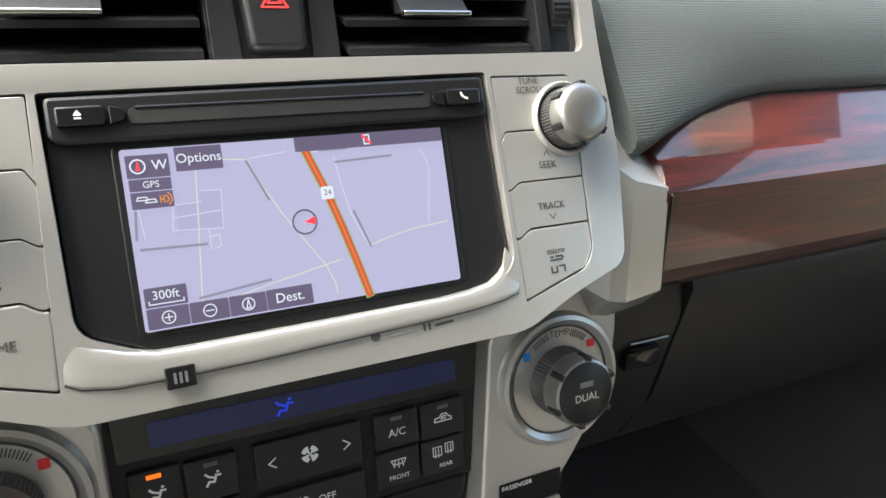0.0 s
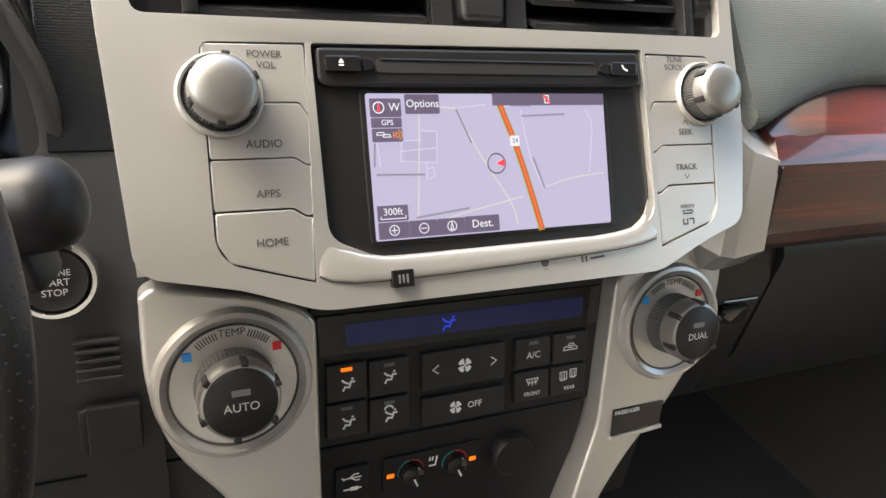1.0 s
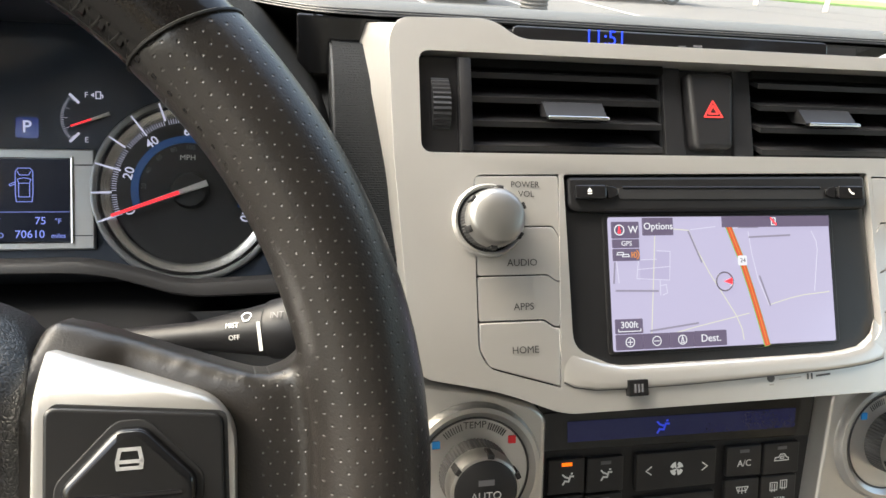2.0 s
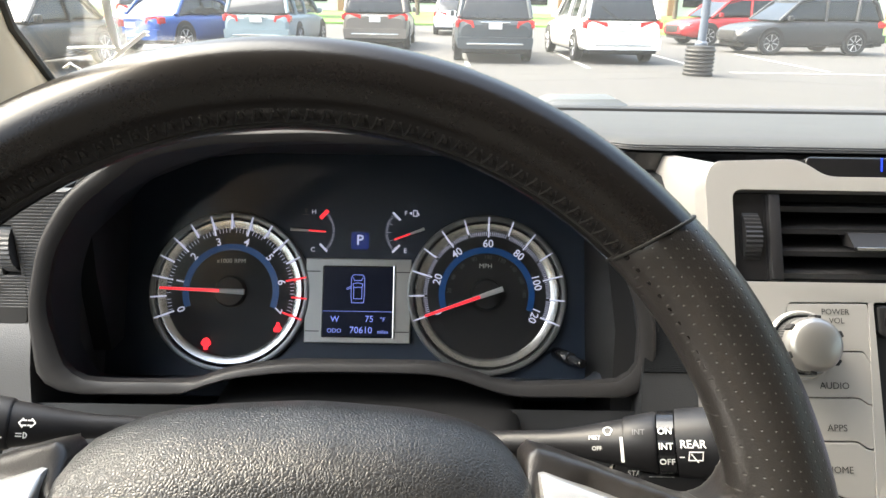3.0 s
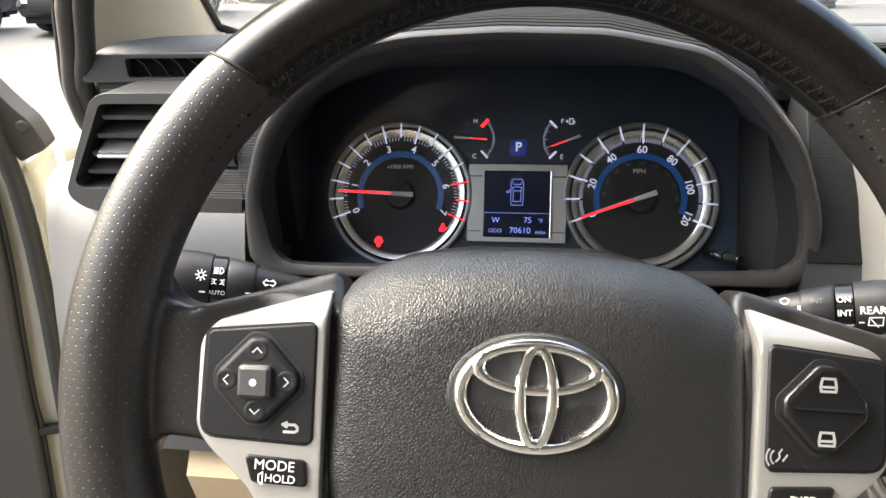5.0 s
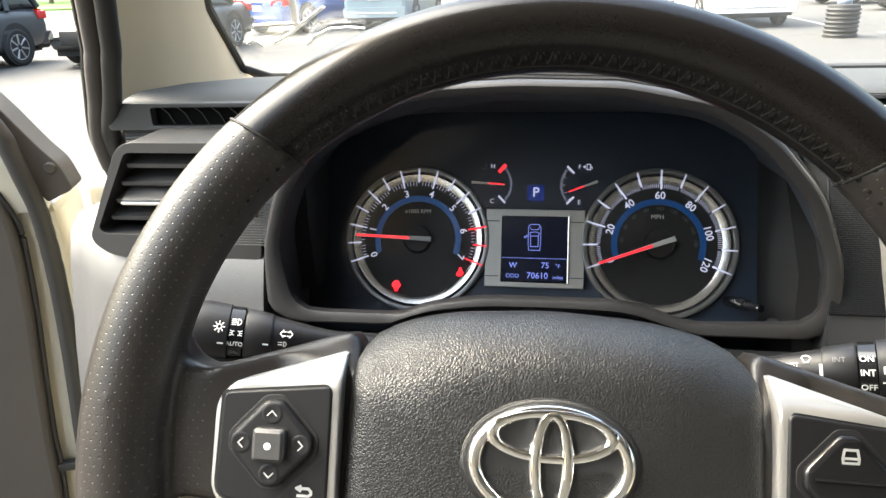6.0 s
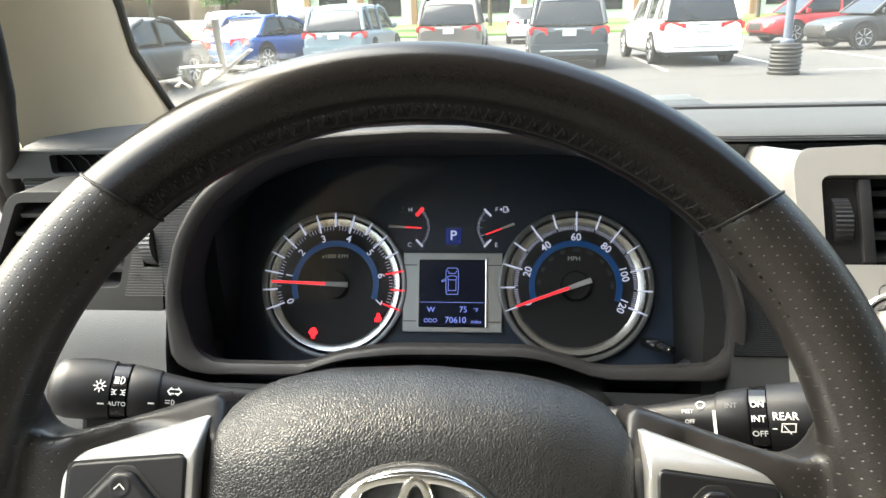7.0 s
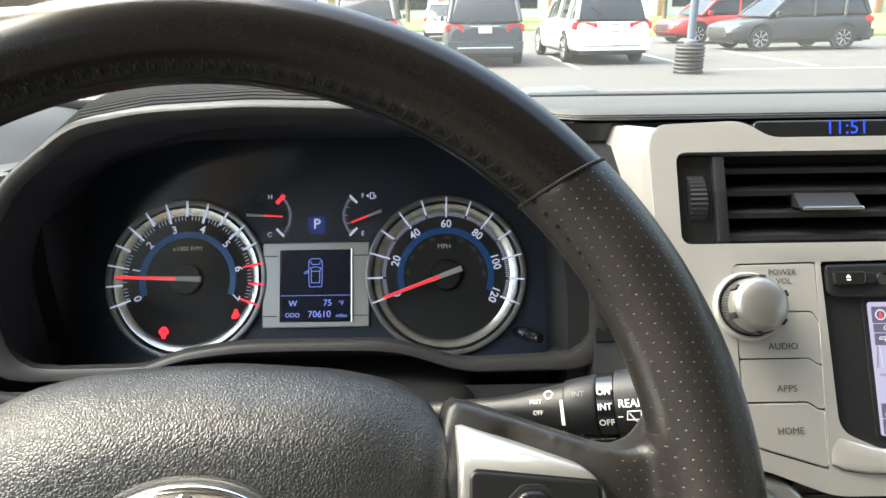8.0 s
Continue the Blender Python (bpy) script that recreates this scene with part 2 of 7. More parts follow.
def part(name, bm, material, parent=None, label="", m=None, sharp=40):
    bmesh.ops.remove_doubles(bm, verts=bm.verts, dist=1e-6)
    bmesh.ops.recalc_face_normals(bm, faces=bm.faces)
    for f in bm.faces:
        f.smooth = True
    for e in bm.edges:
        if len(e.link_faces) == 2:
            ang = e.calc_face_angle(0)
            a, b = (f.calc_area() for f in e.link_faces)
            if ang > radians(sharp) or ang > radians(8) and (len(e.link_faces[0].verts) > 8 or len(e.link_faces[1].verts) > 8 or max(a, b) > 12 * min(a, b)):
                e.smooth = False
    me = bpy.data.meshes.new(name)
    bm.to_mesh(me)
    bm.free()
    me.materials.append(material)
    ob = new(name, me)
    if parent is not None:
        ob.parent = parent
    if m is not None:
        ob.matrix_basis = m
    return tagged(ob, label)


def rounded(pts, r, n=5):
    """The outline with its corners rounded; r: one radius, or one for each corner."""
    out = []
    k = len(pts)
    for i in range(k):
        p, a, b = Vector(pts[i]), Vector(pts[i - 1]), Vector(pts[(i + 1) % k])
        u, v = a - p, b - p
        rr = r[i] if isinstance(r, (list, tuple)) else r
        d = min(rr, 0.48 * u.length, 0.48 * v.length)
        s, e = p + u.normalized() * d, p + v.normalized() * d
        if d < 1e-6:
            out.append(tuple(p))
            continue
        for j in range(n + 1):
            t = j / n
            q = s * (1 - t) ** 2 + p * 2 * t * (1 - t) + e * t * t
            out.append(tuple(q))
    return out


def rect(x0, y0, x1, y1):
    return [(x0, y0), (x1, y0), (x1, y1), (x0, y1)]


def mirror(pts):
    return [(-x, y) for x, y in reversed(pts)]


def plate(outer, z0, z1, bevel=0.0, holes=(), seg=2, bm=None):
    """A slab with this outline between z0 and z1, its front edges bevelled, and holes through it."""
    bm0 = bmesh.new()
    edges = []
    for loop in (outer, *holes):
        vs = [bm0.verts.new((x, y, z0)) for x, y in loop]
        edges += [bm0.edges.new((vs[i], vs[(i + 1) % len(vs)])) for i in range(len(vs))]
    if holes:
        bmesh.ops.triangle_fill(bm0, edges=edges, use_beauty=True, normal=(0, 0, 1))
    else:
        bm0.faces.new(bm0.verts)
    g = bmesh.ops.extrude_face_region(bm0, geom=bm0.faces[:], use_keep_orig=True)
    top = [v for v in g["geom"] if isinstance(v, bmesh.types.BMVert)]
    for v in top:
        v.co.z = z1
    bm0.normal_update()
    if bevel:
        ts = set(top)
        es = [e for e in bm0.edges if e.verts[0] in ts and e.verts[1] in ts and any(abs(f.normal.z) < 0.5 for f in e.link_faces)]
        bmesh.ops.bevel(bm0, geom=es, offset=bevel, segments=seg, profile=0.5, affect="EDGES", clamp_overlap=True)
    return join(bm, bm0)


def join(bm, other):
    if bm is None:
        return other
    me = bpy.data.meshes.new("tmp")
    other.to_mesh(me)
    other.free()
    bm.from_mesh(me)
    bpy.data.meshes.remove(me)
    return bm


def loft(loops, cap0=True, cap1=True, closed=True, bm=None):
    bm = bm or bmesh.new()
    rows = [[bm.verts.new(p) for p in loop] for loop in loops]
    n = len(rows[0])
    for a, b in zip(rows, rows[1:]):
        for i in range(n if closed else n - 1):
            j = (i + 1) % n
            bm.faces.new((a[i], a[j], b[j], b[i]))
    if closed and cap0:
        bm.faces.new(rows[0][::-1])
    if closed and cap1:
        bm.faces.new(rows[-1])
    return bm


def lathe(profile, n=48, cx=0.0, cy=0.0, bm=None):
    """Turns (radius, z) round the z axis at cx, cy."""
    loops = [[(cx + r * math.cos(2 * math.pi * i / n), cy + r * math.sin(2 * math.pi * i / n), z) for i in range(n)] for r, z in profile]
    if profile[0][0] > 1e-5 and profile[-1][0] > 1e-5:
        loops.append(loops[0])
    return loft(loops, False, False, bm=bm)


def tube(path, r, n=10, closed=False, bm=None, flat=1.0, up=(0, 0, 1)):
    path = [Vector(p) for p in path]
    loops = []
    k = len(path)
    for i, p in enumerate(path):
        a = path[i - 1] if i or closed else p
        b = path[(i + 1) % k] if i < k - 1 or closed else p
        d = (b - a).normalized()
        s = d.cross(Vector(up))
        s = s.normalized() if s.length > 1e-4 else Vector((1, 0, 0))
        w = s.cross(d)
        rr = r[i] if isinstance(r, (list, tuple)) else r
        loops.append([p + s * (rr * math.cos(2 * math.pi * j / n)) + w * (rr * flat * math.sin(2 * math.pi * j / n)) for j in range(n)])
    if closed:
        loops.append(loops[0])
    return loft(loops, not closed, not closed, bm=bm)


def box(x0, y0, z0, x1, y1, z1, bevel=0.0, seg=2, bm=None):
    b0 = bmesh.new()
    bmesh.ops.create_cube(b0, size=1)
    for v in b0.verts:
        v.co = Vector(((x0 + x1) / 2 + v.co.x * (x1 - x0), (y0 + y1) / 2 + v.co.y * (y1 - y0), (z0 + z1) / 2 + v.co.z * (z1 - z0)))
    if bevel:
        bmesh.ops.bevel(b0, geom=b0.edges[:], offset=bevel, segments=seg, profile=0.5, affect="EDGES", clamp_overlap=True)
    return join(bm, b0)


def strokes(lines, w, z=0.0002, h=0.0001, bm=None):
    """Printed lines of width w, as thin raised strips."""
    bm = bm or bmesh.new()
    for line in lines:
        for (x0, y0), (x1, y1) in zip(line, line[1:]):
            d = Vector((x1 - x0, y1 - y0))
            if d.length < 1e-7:
                continue
            d.normalize()
            nx, ny, ex, ey = -d.y * w / 2, d.x * w / 2, d.x * w * 0.35, d.y * w * 0.35
            q = [(x0 - ex + nx, y0 - ey + ny), (x0 - ex - nx, y0 - ey - ny), (x1 + ex - nx, y1 + ey - ny), (x1 + ex + nx, y1 + ey + ny)]
            lo = [bm.verts.new((x, y, z - h)) for x, y in q]
            hi = [bm.verts.new((x, y, z)) for x, y in q]
            bm.faces.new(hi)
            for i in range(4):
                bm.faces.new((lo[i], lo[(i + 1) % 4], hi[(i + 1) % 4], hi[i]))
    return bm


def stroke_parts(name, lines, w, z, material, parent):
    """Each printed line as a part of its own."""
    for line in lines:
        part(name, strokes([line], w, z), material, parent)


def arc(x, y, r, a0, a1, n=12):
    return [(x + r * math.cos(radians(a0 + (a1 - a0) * i / n)), y + r * math.sin(radians(a0 + (a1 - a0) * i / n))) for i in range(n + 1)]


def put(lines, x, y, s=1.0):
    return [[(x + s * a, y + s * b) for a, b in line] for line in lines]


def lettering(parent, text, size, x, y, z, material, turn=0.0, m=None, wide=1.0, bold=0.0, name="lettering"):
    cu = bpy.data.curves.new("tmp", "FONT")
    cu.body, cu.size, cu.align_x, cu.align_y, cu.extrude, cu.resolution_u, cu.offset = text, size, "CENTER", "CENTER", 0.00005, 3, bold * size
    tmp = bpy.data.objects.new("tmp", cu)
    me = bpy.data.meshes.new_from_object(tmp)
    bpy.data.objects.remove(tmp)
    bpy.data.curves.remove(cu)
    me.name = name
    me.materials.clear()
    me.materials.append(material)
    ob = new(name, me)
    ob.parent = parent
    ob.matrix_basis = (m or Matrix.Identity(4)) @ pose(x, y, z, 0, 0, turn) @ Matrix.Diagonal((wide, 1, 1, 1))
    return ob


def by_angle(pts, n, c):
    """The closed outline met by n rays from c, so that two outlines can be lofted."""
    out = []
    k = len(pts)
    for i in range(n):
        a = 2 * math.pi * i / n
        d = (math.cos(a), math.sin(a))
        best = None
        for j in range(k):
            (ax, ay), (bx, by) = pts[j], pts[(j + 1) % k]
            ex, ey = bx - ax, by - ay
            det = d[0] * -ey + ex * d[1]
            if abs(det) < 1e-12:
                continue
            rx, ry = ax - c[0], ay - c[1]
            s = (rx * -ey + ex * ry) / det
            u = (d[0] * ry - d[1] * rx) / det
            if -1e-9 <= u <= 1 + 1e-9 and s > 0 and (best is None or s < best):
                best = s
        out.append((c[0] + best * d[0], c[1] + best * d[1]))
    return out

# ---- steering wheel ----
RIM_X, RIM_Y, RIM_Z, RIM_R = -0.0001, 0.0032, 0.0095, 0.1647


def rim_piece(a0, a1, r_tube, lobes=0.0, skew0=0.0, skew1=0.0, n=40, k=20):
    """A stretch of the wheel's rim, between two angles; skew slants the cut at each end."""
    bm = bmesh.new()
    rows = []
    for i in range(n + 1):
        s = i / n
        a = radians(a0 + (a1 - a0) * s)
        r = r_tube * (1 + lobes * math.sin(math.pi * s) ** 2)
        row = []
        for j in range(k):
            b = 2 * math.pi * j / k
            rad, ax = RIM_R + r * 1.02 * math.cos(b), r * 1.08 * math.sin(b)
            c = a + radians(skew0 * (1 - s) ** 8 + skew1 * s ** 8) * math.cos(b)
            row.append(bm.verts.new((RIM_X + rad * math.cos(c), RIM_Y + rad * math.sin(c), RIM_Z + ax)))
        rows.append(row)
    for i in range(n):
        for j in range(k):
            q = (j + 1) % k
            bm.faces.new((rows[i][j], rows[i][q], rows[i + 1][q], rows[i + 1][j]))
    bm.faces.new(rows[0][::-1])
    bm.faces.new(rows[-1])
    return bm


def dome(outline, z0, rise, centre=(0, 0), back=-0.03, edge=0.006, top=0.03):
    """A cushion over an outline: a tight rolled edge at the sides, a broad shelf along the top and a softly domed face."""
    cx, cy = centre
    loops = [[(x, y, back) for x, y in outline]]
    steps = [1.0, 0.998, 0.993, 0.985, 0.975, 0.96, 0.945, 0.93, 0.91, 0.88, 0.85, 0.81, 0.76, 0.70, 0.64, 0.54, 0.42, 0.28, 0.14]
    for s in steps:
        roll = 1 - math.sqrt(max(0.0, 1 - max(0.0, (s - 0.64) / 0.36) ** 2))
        side = 1 - math.sqrt(max(0.0, 1 - max(0.0, (s - 0.88) / 0.12) ** 2))
        row = []
        for x, y in outline:
            u = max(0.0, min(1.0, (y - 0.030) / 0.020))
            u = u * u * (3 - 2 * u)
            row.append((cx + (x - cx) * s, cy + (y - cy) * s, z0 + rise * (1 - s ** 3) - (top * roll * u + edge * side * (1 - u))))
        loops.append(row)
    return loft(loops)


def oval_band(cx, cy, a, b, wa, wb, z, n=72):
    """A flat-topped oval band: half axes a and b outside, wa and wb wide at its ends and sides."""
    loops = []
    for t, dz in ((0.0, -0.003), (0.0, 0.0), (0.07, 0.0012), (0.2, 0.0020), (0.5, 0.0023), (0.8, 0.0020), (0.93, 0.0012), (1.0, 0.0), (1.0, -0.003)):
        loops.append([(cx + (a - wa * t) * math.cos(2 * math.pi * i / n), cy + (b - wb * t) * math.sin(2 * math.pi * i / n), z + dz) for i in range(n)])
    loops.append(loops[0])
    return loft(loops, False, False)


DROP = 0.016


def leaned(bm):
    """Lets the upper edge of a spoke fall back towards the dash."""
    for v in bm.verts:
        u = max(0.0, min(1.0, (v.co.y - 0.0265) / 0.018))
        k = max(0.0, min(1.0, (abs(v.co.x) - 0.122) / 0.024))
        v.co.z -= DROP * u * u * (3 - 2 * u) * (1 - k * k * (3 - 2 * k))
    return bm


def blended(ob, voxel, rounds):
    """Melts the joined bodies of one part into a single soft skin."""
    r = ob.modifiers.new("skin", "REMESH")
    r.mode, r.voxel_size, r.use_smooth_shade = "VOXEL", voxel, True
    m = ob.modifiers.new("soft", "SMOOTH")
    m.factor, m.iterations = 0.5, rounds
    return ob


def on_rim(a, b, r, up=1.06):
    """A place on the rim's skin: a round the wheel, b round the tube, r its radius."""
    rad = RIM_R + r * math.cos(b)
    return Vector((RIM_X + rad * math.cos(a), RIM_Y + rad * math.sin(a), RIM_Z + r * up * math.sin(b)))


def steering_wheel():
    w = thing("steering_wheel", pose(0, 0, 1.259, 90 - 25.6) @ pose(0, 0, 0, 0, 5, -0.8), "black leather steering wheel with perforated grips and silver spoke bezels", "steering wheel")
    part("rim_top", rim_piece(44.6, 135.4, 0.0150, 0.0, -1.55, 1.55, n=64), LEATHER, w, "smooth black leather upper rim")
    part("rim_bottom", rim_piece(222.5, 317.5, 0.0150), LEATHER, w, "smooth black leather lower rim")
    for a0, a1 in ((43.9, 47.0), (136.1, 133.0)):
        ring = []
        for i in range(33):
            b = 2 * math.pi * i / 32
            ring.append(on_rim(radians((a0 + a1) / 2 + (a0 - a1) / 2 * math.cos(b)), b, 0.0156, 1.07))
        part("seam", tube(ring, 0.0006, 6), THREAD, w)
    # cross stitches along the inside of the rim, sunk in a shallow puckered join
    bm = bmesh.new()
    for i in range(118):
        a = radians(-32 + 244 * i / 117)
        for sgn in (-1, 1):
            p = on_rim(a, radians(162), 0.0150)
            q = on_rim(a + sgn * 0.0115, radians(140), 0.0151)
            tube([p, p.lerp(q, 0.5) + (q - p).cross(Vector((0, 0, 1))).normalized() * 0.0002, q], 0.00045, 6, bm=bm)
    part("stitching", bm, THREAD, w, "dark thread stitches")
    bm = bmesh.new()
    for i in range(118):
        a = radians(-32 + 244 * (i + 0.5) / 117)
        tube([on_rim(a, radians(166), 0.0142), on_rim(a + 0.001, radians(150), 0.0149), on_rim(a + 0.002, radians(130), 0.0142)], [0.0006, 0.0013, 0.0004], 6, bm=bm)
    part("seam_fold", bm, LEATHER, w, "puckered leather along the seam")
    part("leather_join", tube([on_rim(radians(-32 + 2 * i), radians(166), 0.0150) for i in range(123)], 0.0006, 6), THREAD, w)
    # hub behind the cushion
    part("hub_cover", lathe([(0.0, -0.075), (0.034, -0.07), (0.042, -0.045), (0.046, -0.012), (0.04, -0.005), (0.0, -0.004)], 40), BLACK, w)
    cushion = rounded([(-0.0775, 0.036), (-0.0735, 0.0455), (-0.0610, 0.0522), (-0.04, 0.0568), (0.0, 0.0592), (0.04, 0.0568), (0.0610, 0.0522), (0.0735, 0.0455), (0.0775, 0.036), (0.0800, -0.03), (0.068, -0.075), (0.03, -0.092), (-0.03, -0.092), (-0.068, -0.075), (-0.0800, -0.03)], 0.008)
    cushion = by_angle(cushion, 96, (0, -0.015))
    part("airbag_cover", dome(cushion, 0.0120, 0.0060, centre=(0, -0.015), edge=0.008, top=0.028), PADLEATHER, w, "grained black airbag cover")
    # oval chrome badge made of three rings, lying in a shallow dip
    bx, by = -0.0012, 0.0052
    b = part("badge", oval_band(bx, by, 0.0304, 0.0214, 0.0054, 0.0046, 0.0186), CHROME, w, "oval chrome badge")
    part("badge_ring", oval_band(bx, by, 0.0084, 0.0198, 0.0050, 0.0050, 0.0192), CHROME, b)
    part("badge_ring", oval_band(bx, by + 0.0100, 0.0246, 0.0102, 0.0058, 0.0042, 0.0189), CHROME, b)
    part("badge_recess", lathe([(0.0, 0.0180), (0.95, 0.0178), (1.02, 0.0182), (1.07, 0.0178), (1.12, 0.0150)], 56), PADLEATHER, b, m=Matrix.Translation((bx, by, 0)) @ Matrix.Diagonal((0.0304, 0.0214, 1, 1)))
    for side in (-1, 1):
        def f(pts):
            return pts if side < 0 else mirror(pts)
        spoke = f(rounded([(-0.158, 0.058), (-0.150, 0.042), (-0.144, 0.0335), (-0.136, 0.0305), (-0.1244, 0.0338), (-0.1108, 0.0378), (-0.095, 0.0430), (-0.0785, 0.0475), (-0.074, 0.03), (-0.076, -0.05), (-0.10, -0.040), (-0.124, -0.0215), (-0.1312, -0.0206), (-0.1415, -0.0190), (-0.1480, -0.0225), (-0.153, -0.034), (-0.157, -0.055), (-0.168, -0.04), (-0.174, 0.0), (-0.170, 0.035)], 0.006))
        a0, a1, k0, k1 = (133.9, 222, 1.55, 0) if side < 0 else (-42, 46.1, 0, -1.55)
        body = rim_piece(a0, a1, 0.0156, 0.06, k0, k1)
        body = join(body, leaned(plate(spoke, -0.014, 0.0088, 0.004, seg=3)))
        blended(part("grip", body, PERF_FLAT, w, "perforated black leather grip running into the spoke"), 0.0021, 9)
        bez = f(rounded([(-0.1282, 0.0195), (-0.1225, 0.0268), (-0.0805, 0.0400), (-0.0795, -0.062), (-0.098, -0.058), (-0.1055, -0.0375), (-0.1235, -0.0210), (-0.1285, -0.0140)], [0.006, 0.008, 0.002, 0.002, 0.006, 0.006, 0.006, 0.008]))
        keys = f(rounded([(-0.1248, 0.0232), (-0.0833, 0.0275), (-0.0832, -0.0182), (-0.1258, -0.0165)], [0.003, 0.003, 0.003, 0.007]))
        mid = (-0.101, 0.0) if side < 0 else (0.101, 0.0)
        ring = by_angle(bez, 144, mid)
        rows = [[(mid[0] + (x - mid[0]) * k, mid[1] + (y - mid[1]) * k, z) for x, y in ring] for k, z in ((1.0, -0.004), (1.0, 0.0112), (0.993, 0.0126), (0.975, 0.0134), (0.95, 0.0136), (0.9, 0.0136), (0.85, 0.0136), (0.8, 0.0136), (0.7, 0.0136), (0.5, 0.0136), (0.2, 0.0136))]
        part("spoke_bezel", leaned(loft(rows)), SILVER, w, "satin silver spoke bezel")
        part("pad_groove", plate([(x * 1.008, 0.0045 + (y - 0.0045) * 1.03) for x, y in keys], 0.008, 0.0139), DEEP, w)
        pad = part("switch_pad", plate(keys, 0.008, 0.0148, 0.0009, seg=3), BLACK if side < 0 else SCREEN_BLACK, w, "dark switch pad")
        c = -0.1045 if side < 0 else 0.1030
        dia = rounded([(c - 0.0036, 0.0233), (c + 0.0036, 0.0233), (c + 0.0172, 0.0088), (c + 0.0172, 0.0020), (c + 0.0036, -0.0123), (c - 0.0036, -0.0123), (c - 0.0172, 0.0020), (c - 0.0172, 0.0088)], 0.0022)
        part("rim_line", plate(dia, 0.0135, 0.0151, 0.0003), DEEP, pad)
        inner = [(c + (x - c) * 0.90, 0.0055 + (y - 0.0055) * 0.90) for x, y in dia]
        part("diamond_key", plate(inner, 0.0140, 0.0182, 0.0022, seg=4), BLACK if side < 0 else GLOSS, pad, "diamond-shaped switch")
        marks = bmesh.new()
        if side < 0:
            part("knob_gap", plate(rounded(rect(c - 0.0066, -0.0011, c + 0.0066, 0.0121), 0.002), 0.0180, 0.0184), DEEP, pad)
            part("centre_knob", plate(rounded(rect(c - 0.0060, -0.0005, c + 0.0060, 0.0115), 0.0018), 0.0176, 0.0222, 0.0034, seg=1), DARKGREY, pad, "raised square centre knob")
            part("dot", lathe([(0.0, 0.0224), (0.0013, 0.0224), (0.0013, 0.0215)], 16, c, 0.0055), WHITE_INK, pad)
            for dx, dy in ((0.0112, 0.0), (-0.0112, 0.0), (0.0, 0.0112), (0.0, -0.0112)):
                part("finger_dip", lathe([(0.0, 0.01822), (0.0026, 0.01832), (0.0034, 0.01850), (0.0040, 0.01822)], 24, c + dx, 0.0055 + dy), BLACK, pad)
            q = 0.0017
            y0 = 0.0055
            lines = [[(c - q, y0 + 0.0105), (c, y0 + 0.0122), (c + q, y0 + 0.0105)], [(c - q, y0 - 0.0105), (c, y0 - 0.0122), (c + q, y0 - 0.0105)], [(c - 0.0105, y0 - q), (c - 0.0122, y0), (c - 0.0105, y0 + q)], [(c + 0.0105, y0 - q), (c + 0.0122, y0), (c + 0.0105, y0 + q)]]
            strokes(lines, 0.00045, 0.0187, bm=marks)
            strokes([[(-0.0940, -0.0108), (-0.0900, -0.0108), (-0.0890, -0.0118), (-0.0890, -0.0128), (-0.0900, -0.0135), (-0.0940, -0.0135)], [(-0.0930, -0.0100), (-0.0946, -0.0108), (-0.0930, -0.0117)]], 0.0010, 0.0151, bm=marks)
            part("key_gap", strokes([[(-0.1035, -0.0172), (-0.0842, 0.0025)]], 0.0006, 0.0150), DEEP, pad)
        else:
            for y in (0.0148, -0.0045):
                strokes([[(c - 0.0028, y - 0.001), (c - 0.0022, y + 0.002), (c + 0.0022, y + 0.002), (c + 0.0028, y - 0.001), (c + 0.0026, y - 0.0026), (c - 0.0026, y - 0.0026), (c - 0.0028, y - 0.001), (c + 0.0028, y - 0.001)]], 0.0009, 0.0184, bm=marks)
            strokes([[(0.0868, -0.0145), (0.0881, -0.0130), (0.0878, -0.0115), (0.0888, -0.0100)], arc(0.0878, -0.013, 0.0030, 130, 230, 6), arc(0.0878, -0.013, 0.0045, 140, 220, 6), [(0.0893, -0.0142), (0.0908, -0.0120)]], 0.0006, 0.0151, bm=marks)
            part("key_gap", strokes([[(0.0840, 0.0020), (0.0990, -0.0172)]], 0.0005, 0.0150), DEEP, pad)
            part("key_ridge", tube([(c - 0.012, 0.0056, 0.0182), (c + 0.012, 0.0052, 0.0182)], 0.0008, 8), GLOSS, pad)
        part("printed_mark", marks, PALE_PRINT if side < 0 else GREY_PRINT, pad, "pale printed symbols")
        low = f(rounded([(-0.1085, -0.0228), (-0.0853, -0.0240), (-0.0842, -0.0338), (-0.1056, -0.0330)], 0.002))
        lo = part("lower_key", plate(low, 0.010, 0.0156, 0.0012), GLOSS, w, "black lower key")
        if side < 0:
            lettering(lo, "MODE", 0.0054, -0.0968, -0.0262, 0.0158, WHITE_INK, -2, )
            lettering(lo, "HOLD", 0.0042, -0.0945, -0.0310, 0.0158, WHITE_INK, -2)
            part("mark", strokes([[(-0.1026, -0.0322), (-0.1026, -0.0297), (-0.1011, -0.0287), (-0.1011, -0.0332), (-0.1026, -0.0322)]], 0.0005, 0.0158), WHITE_INK, lo)
        else:
            lettering(lo, "DISP", 0.0048, 0.0965, -0.0282, 0.0158, WHITE_INK, 2)
    part("lower_spoke", plate(rounded([(-0.02, -0.085), (0.02, -0.085), (0.026, -0.165), (-0.026, -0.165)], 0.006), -0.006, 0.006, 0.003), SILVER, w)
    return w


steering_wheel()


# ---- instrument cluster ----
def ray_line(cx, cy, a, r0, r1):
    c, s = math.cos(radians(a)), math.sin(radians(a))
    return [(cx + r0 * c, cy + r0 * s), (cx + r1 * c, cy + r1 * s)]


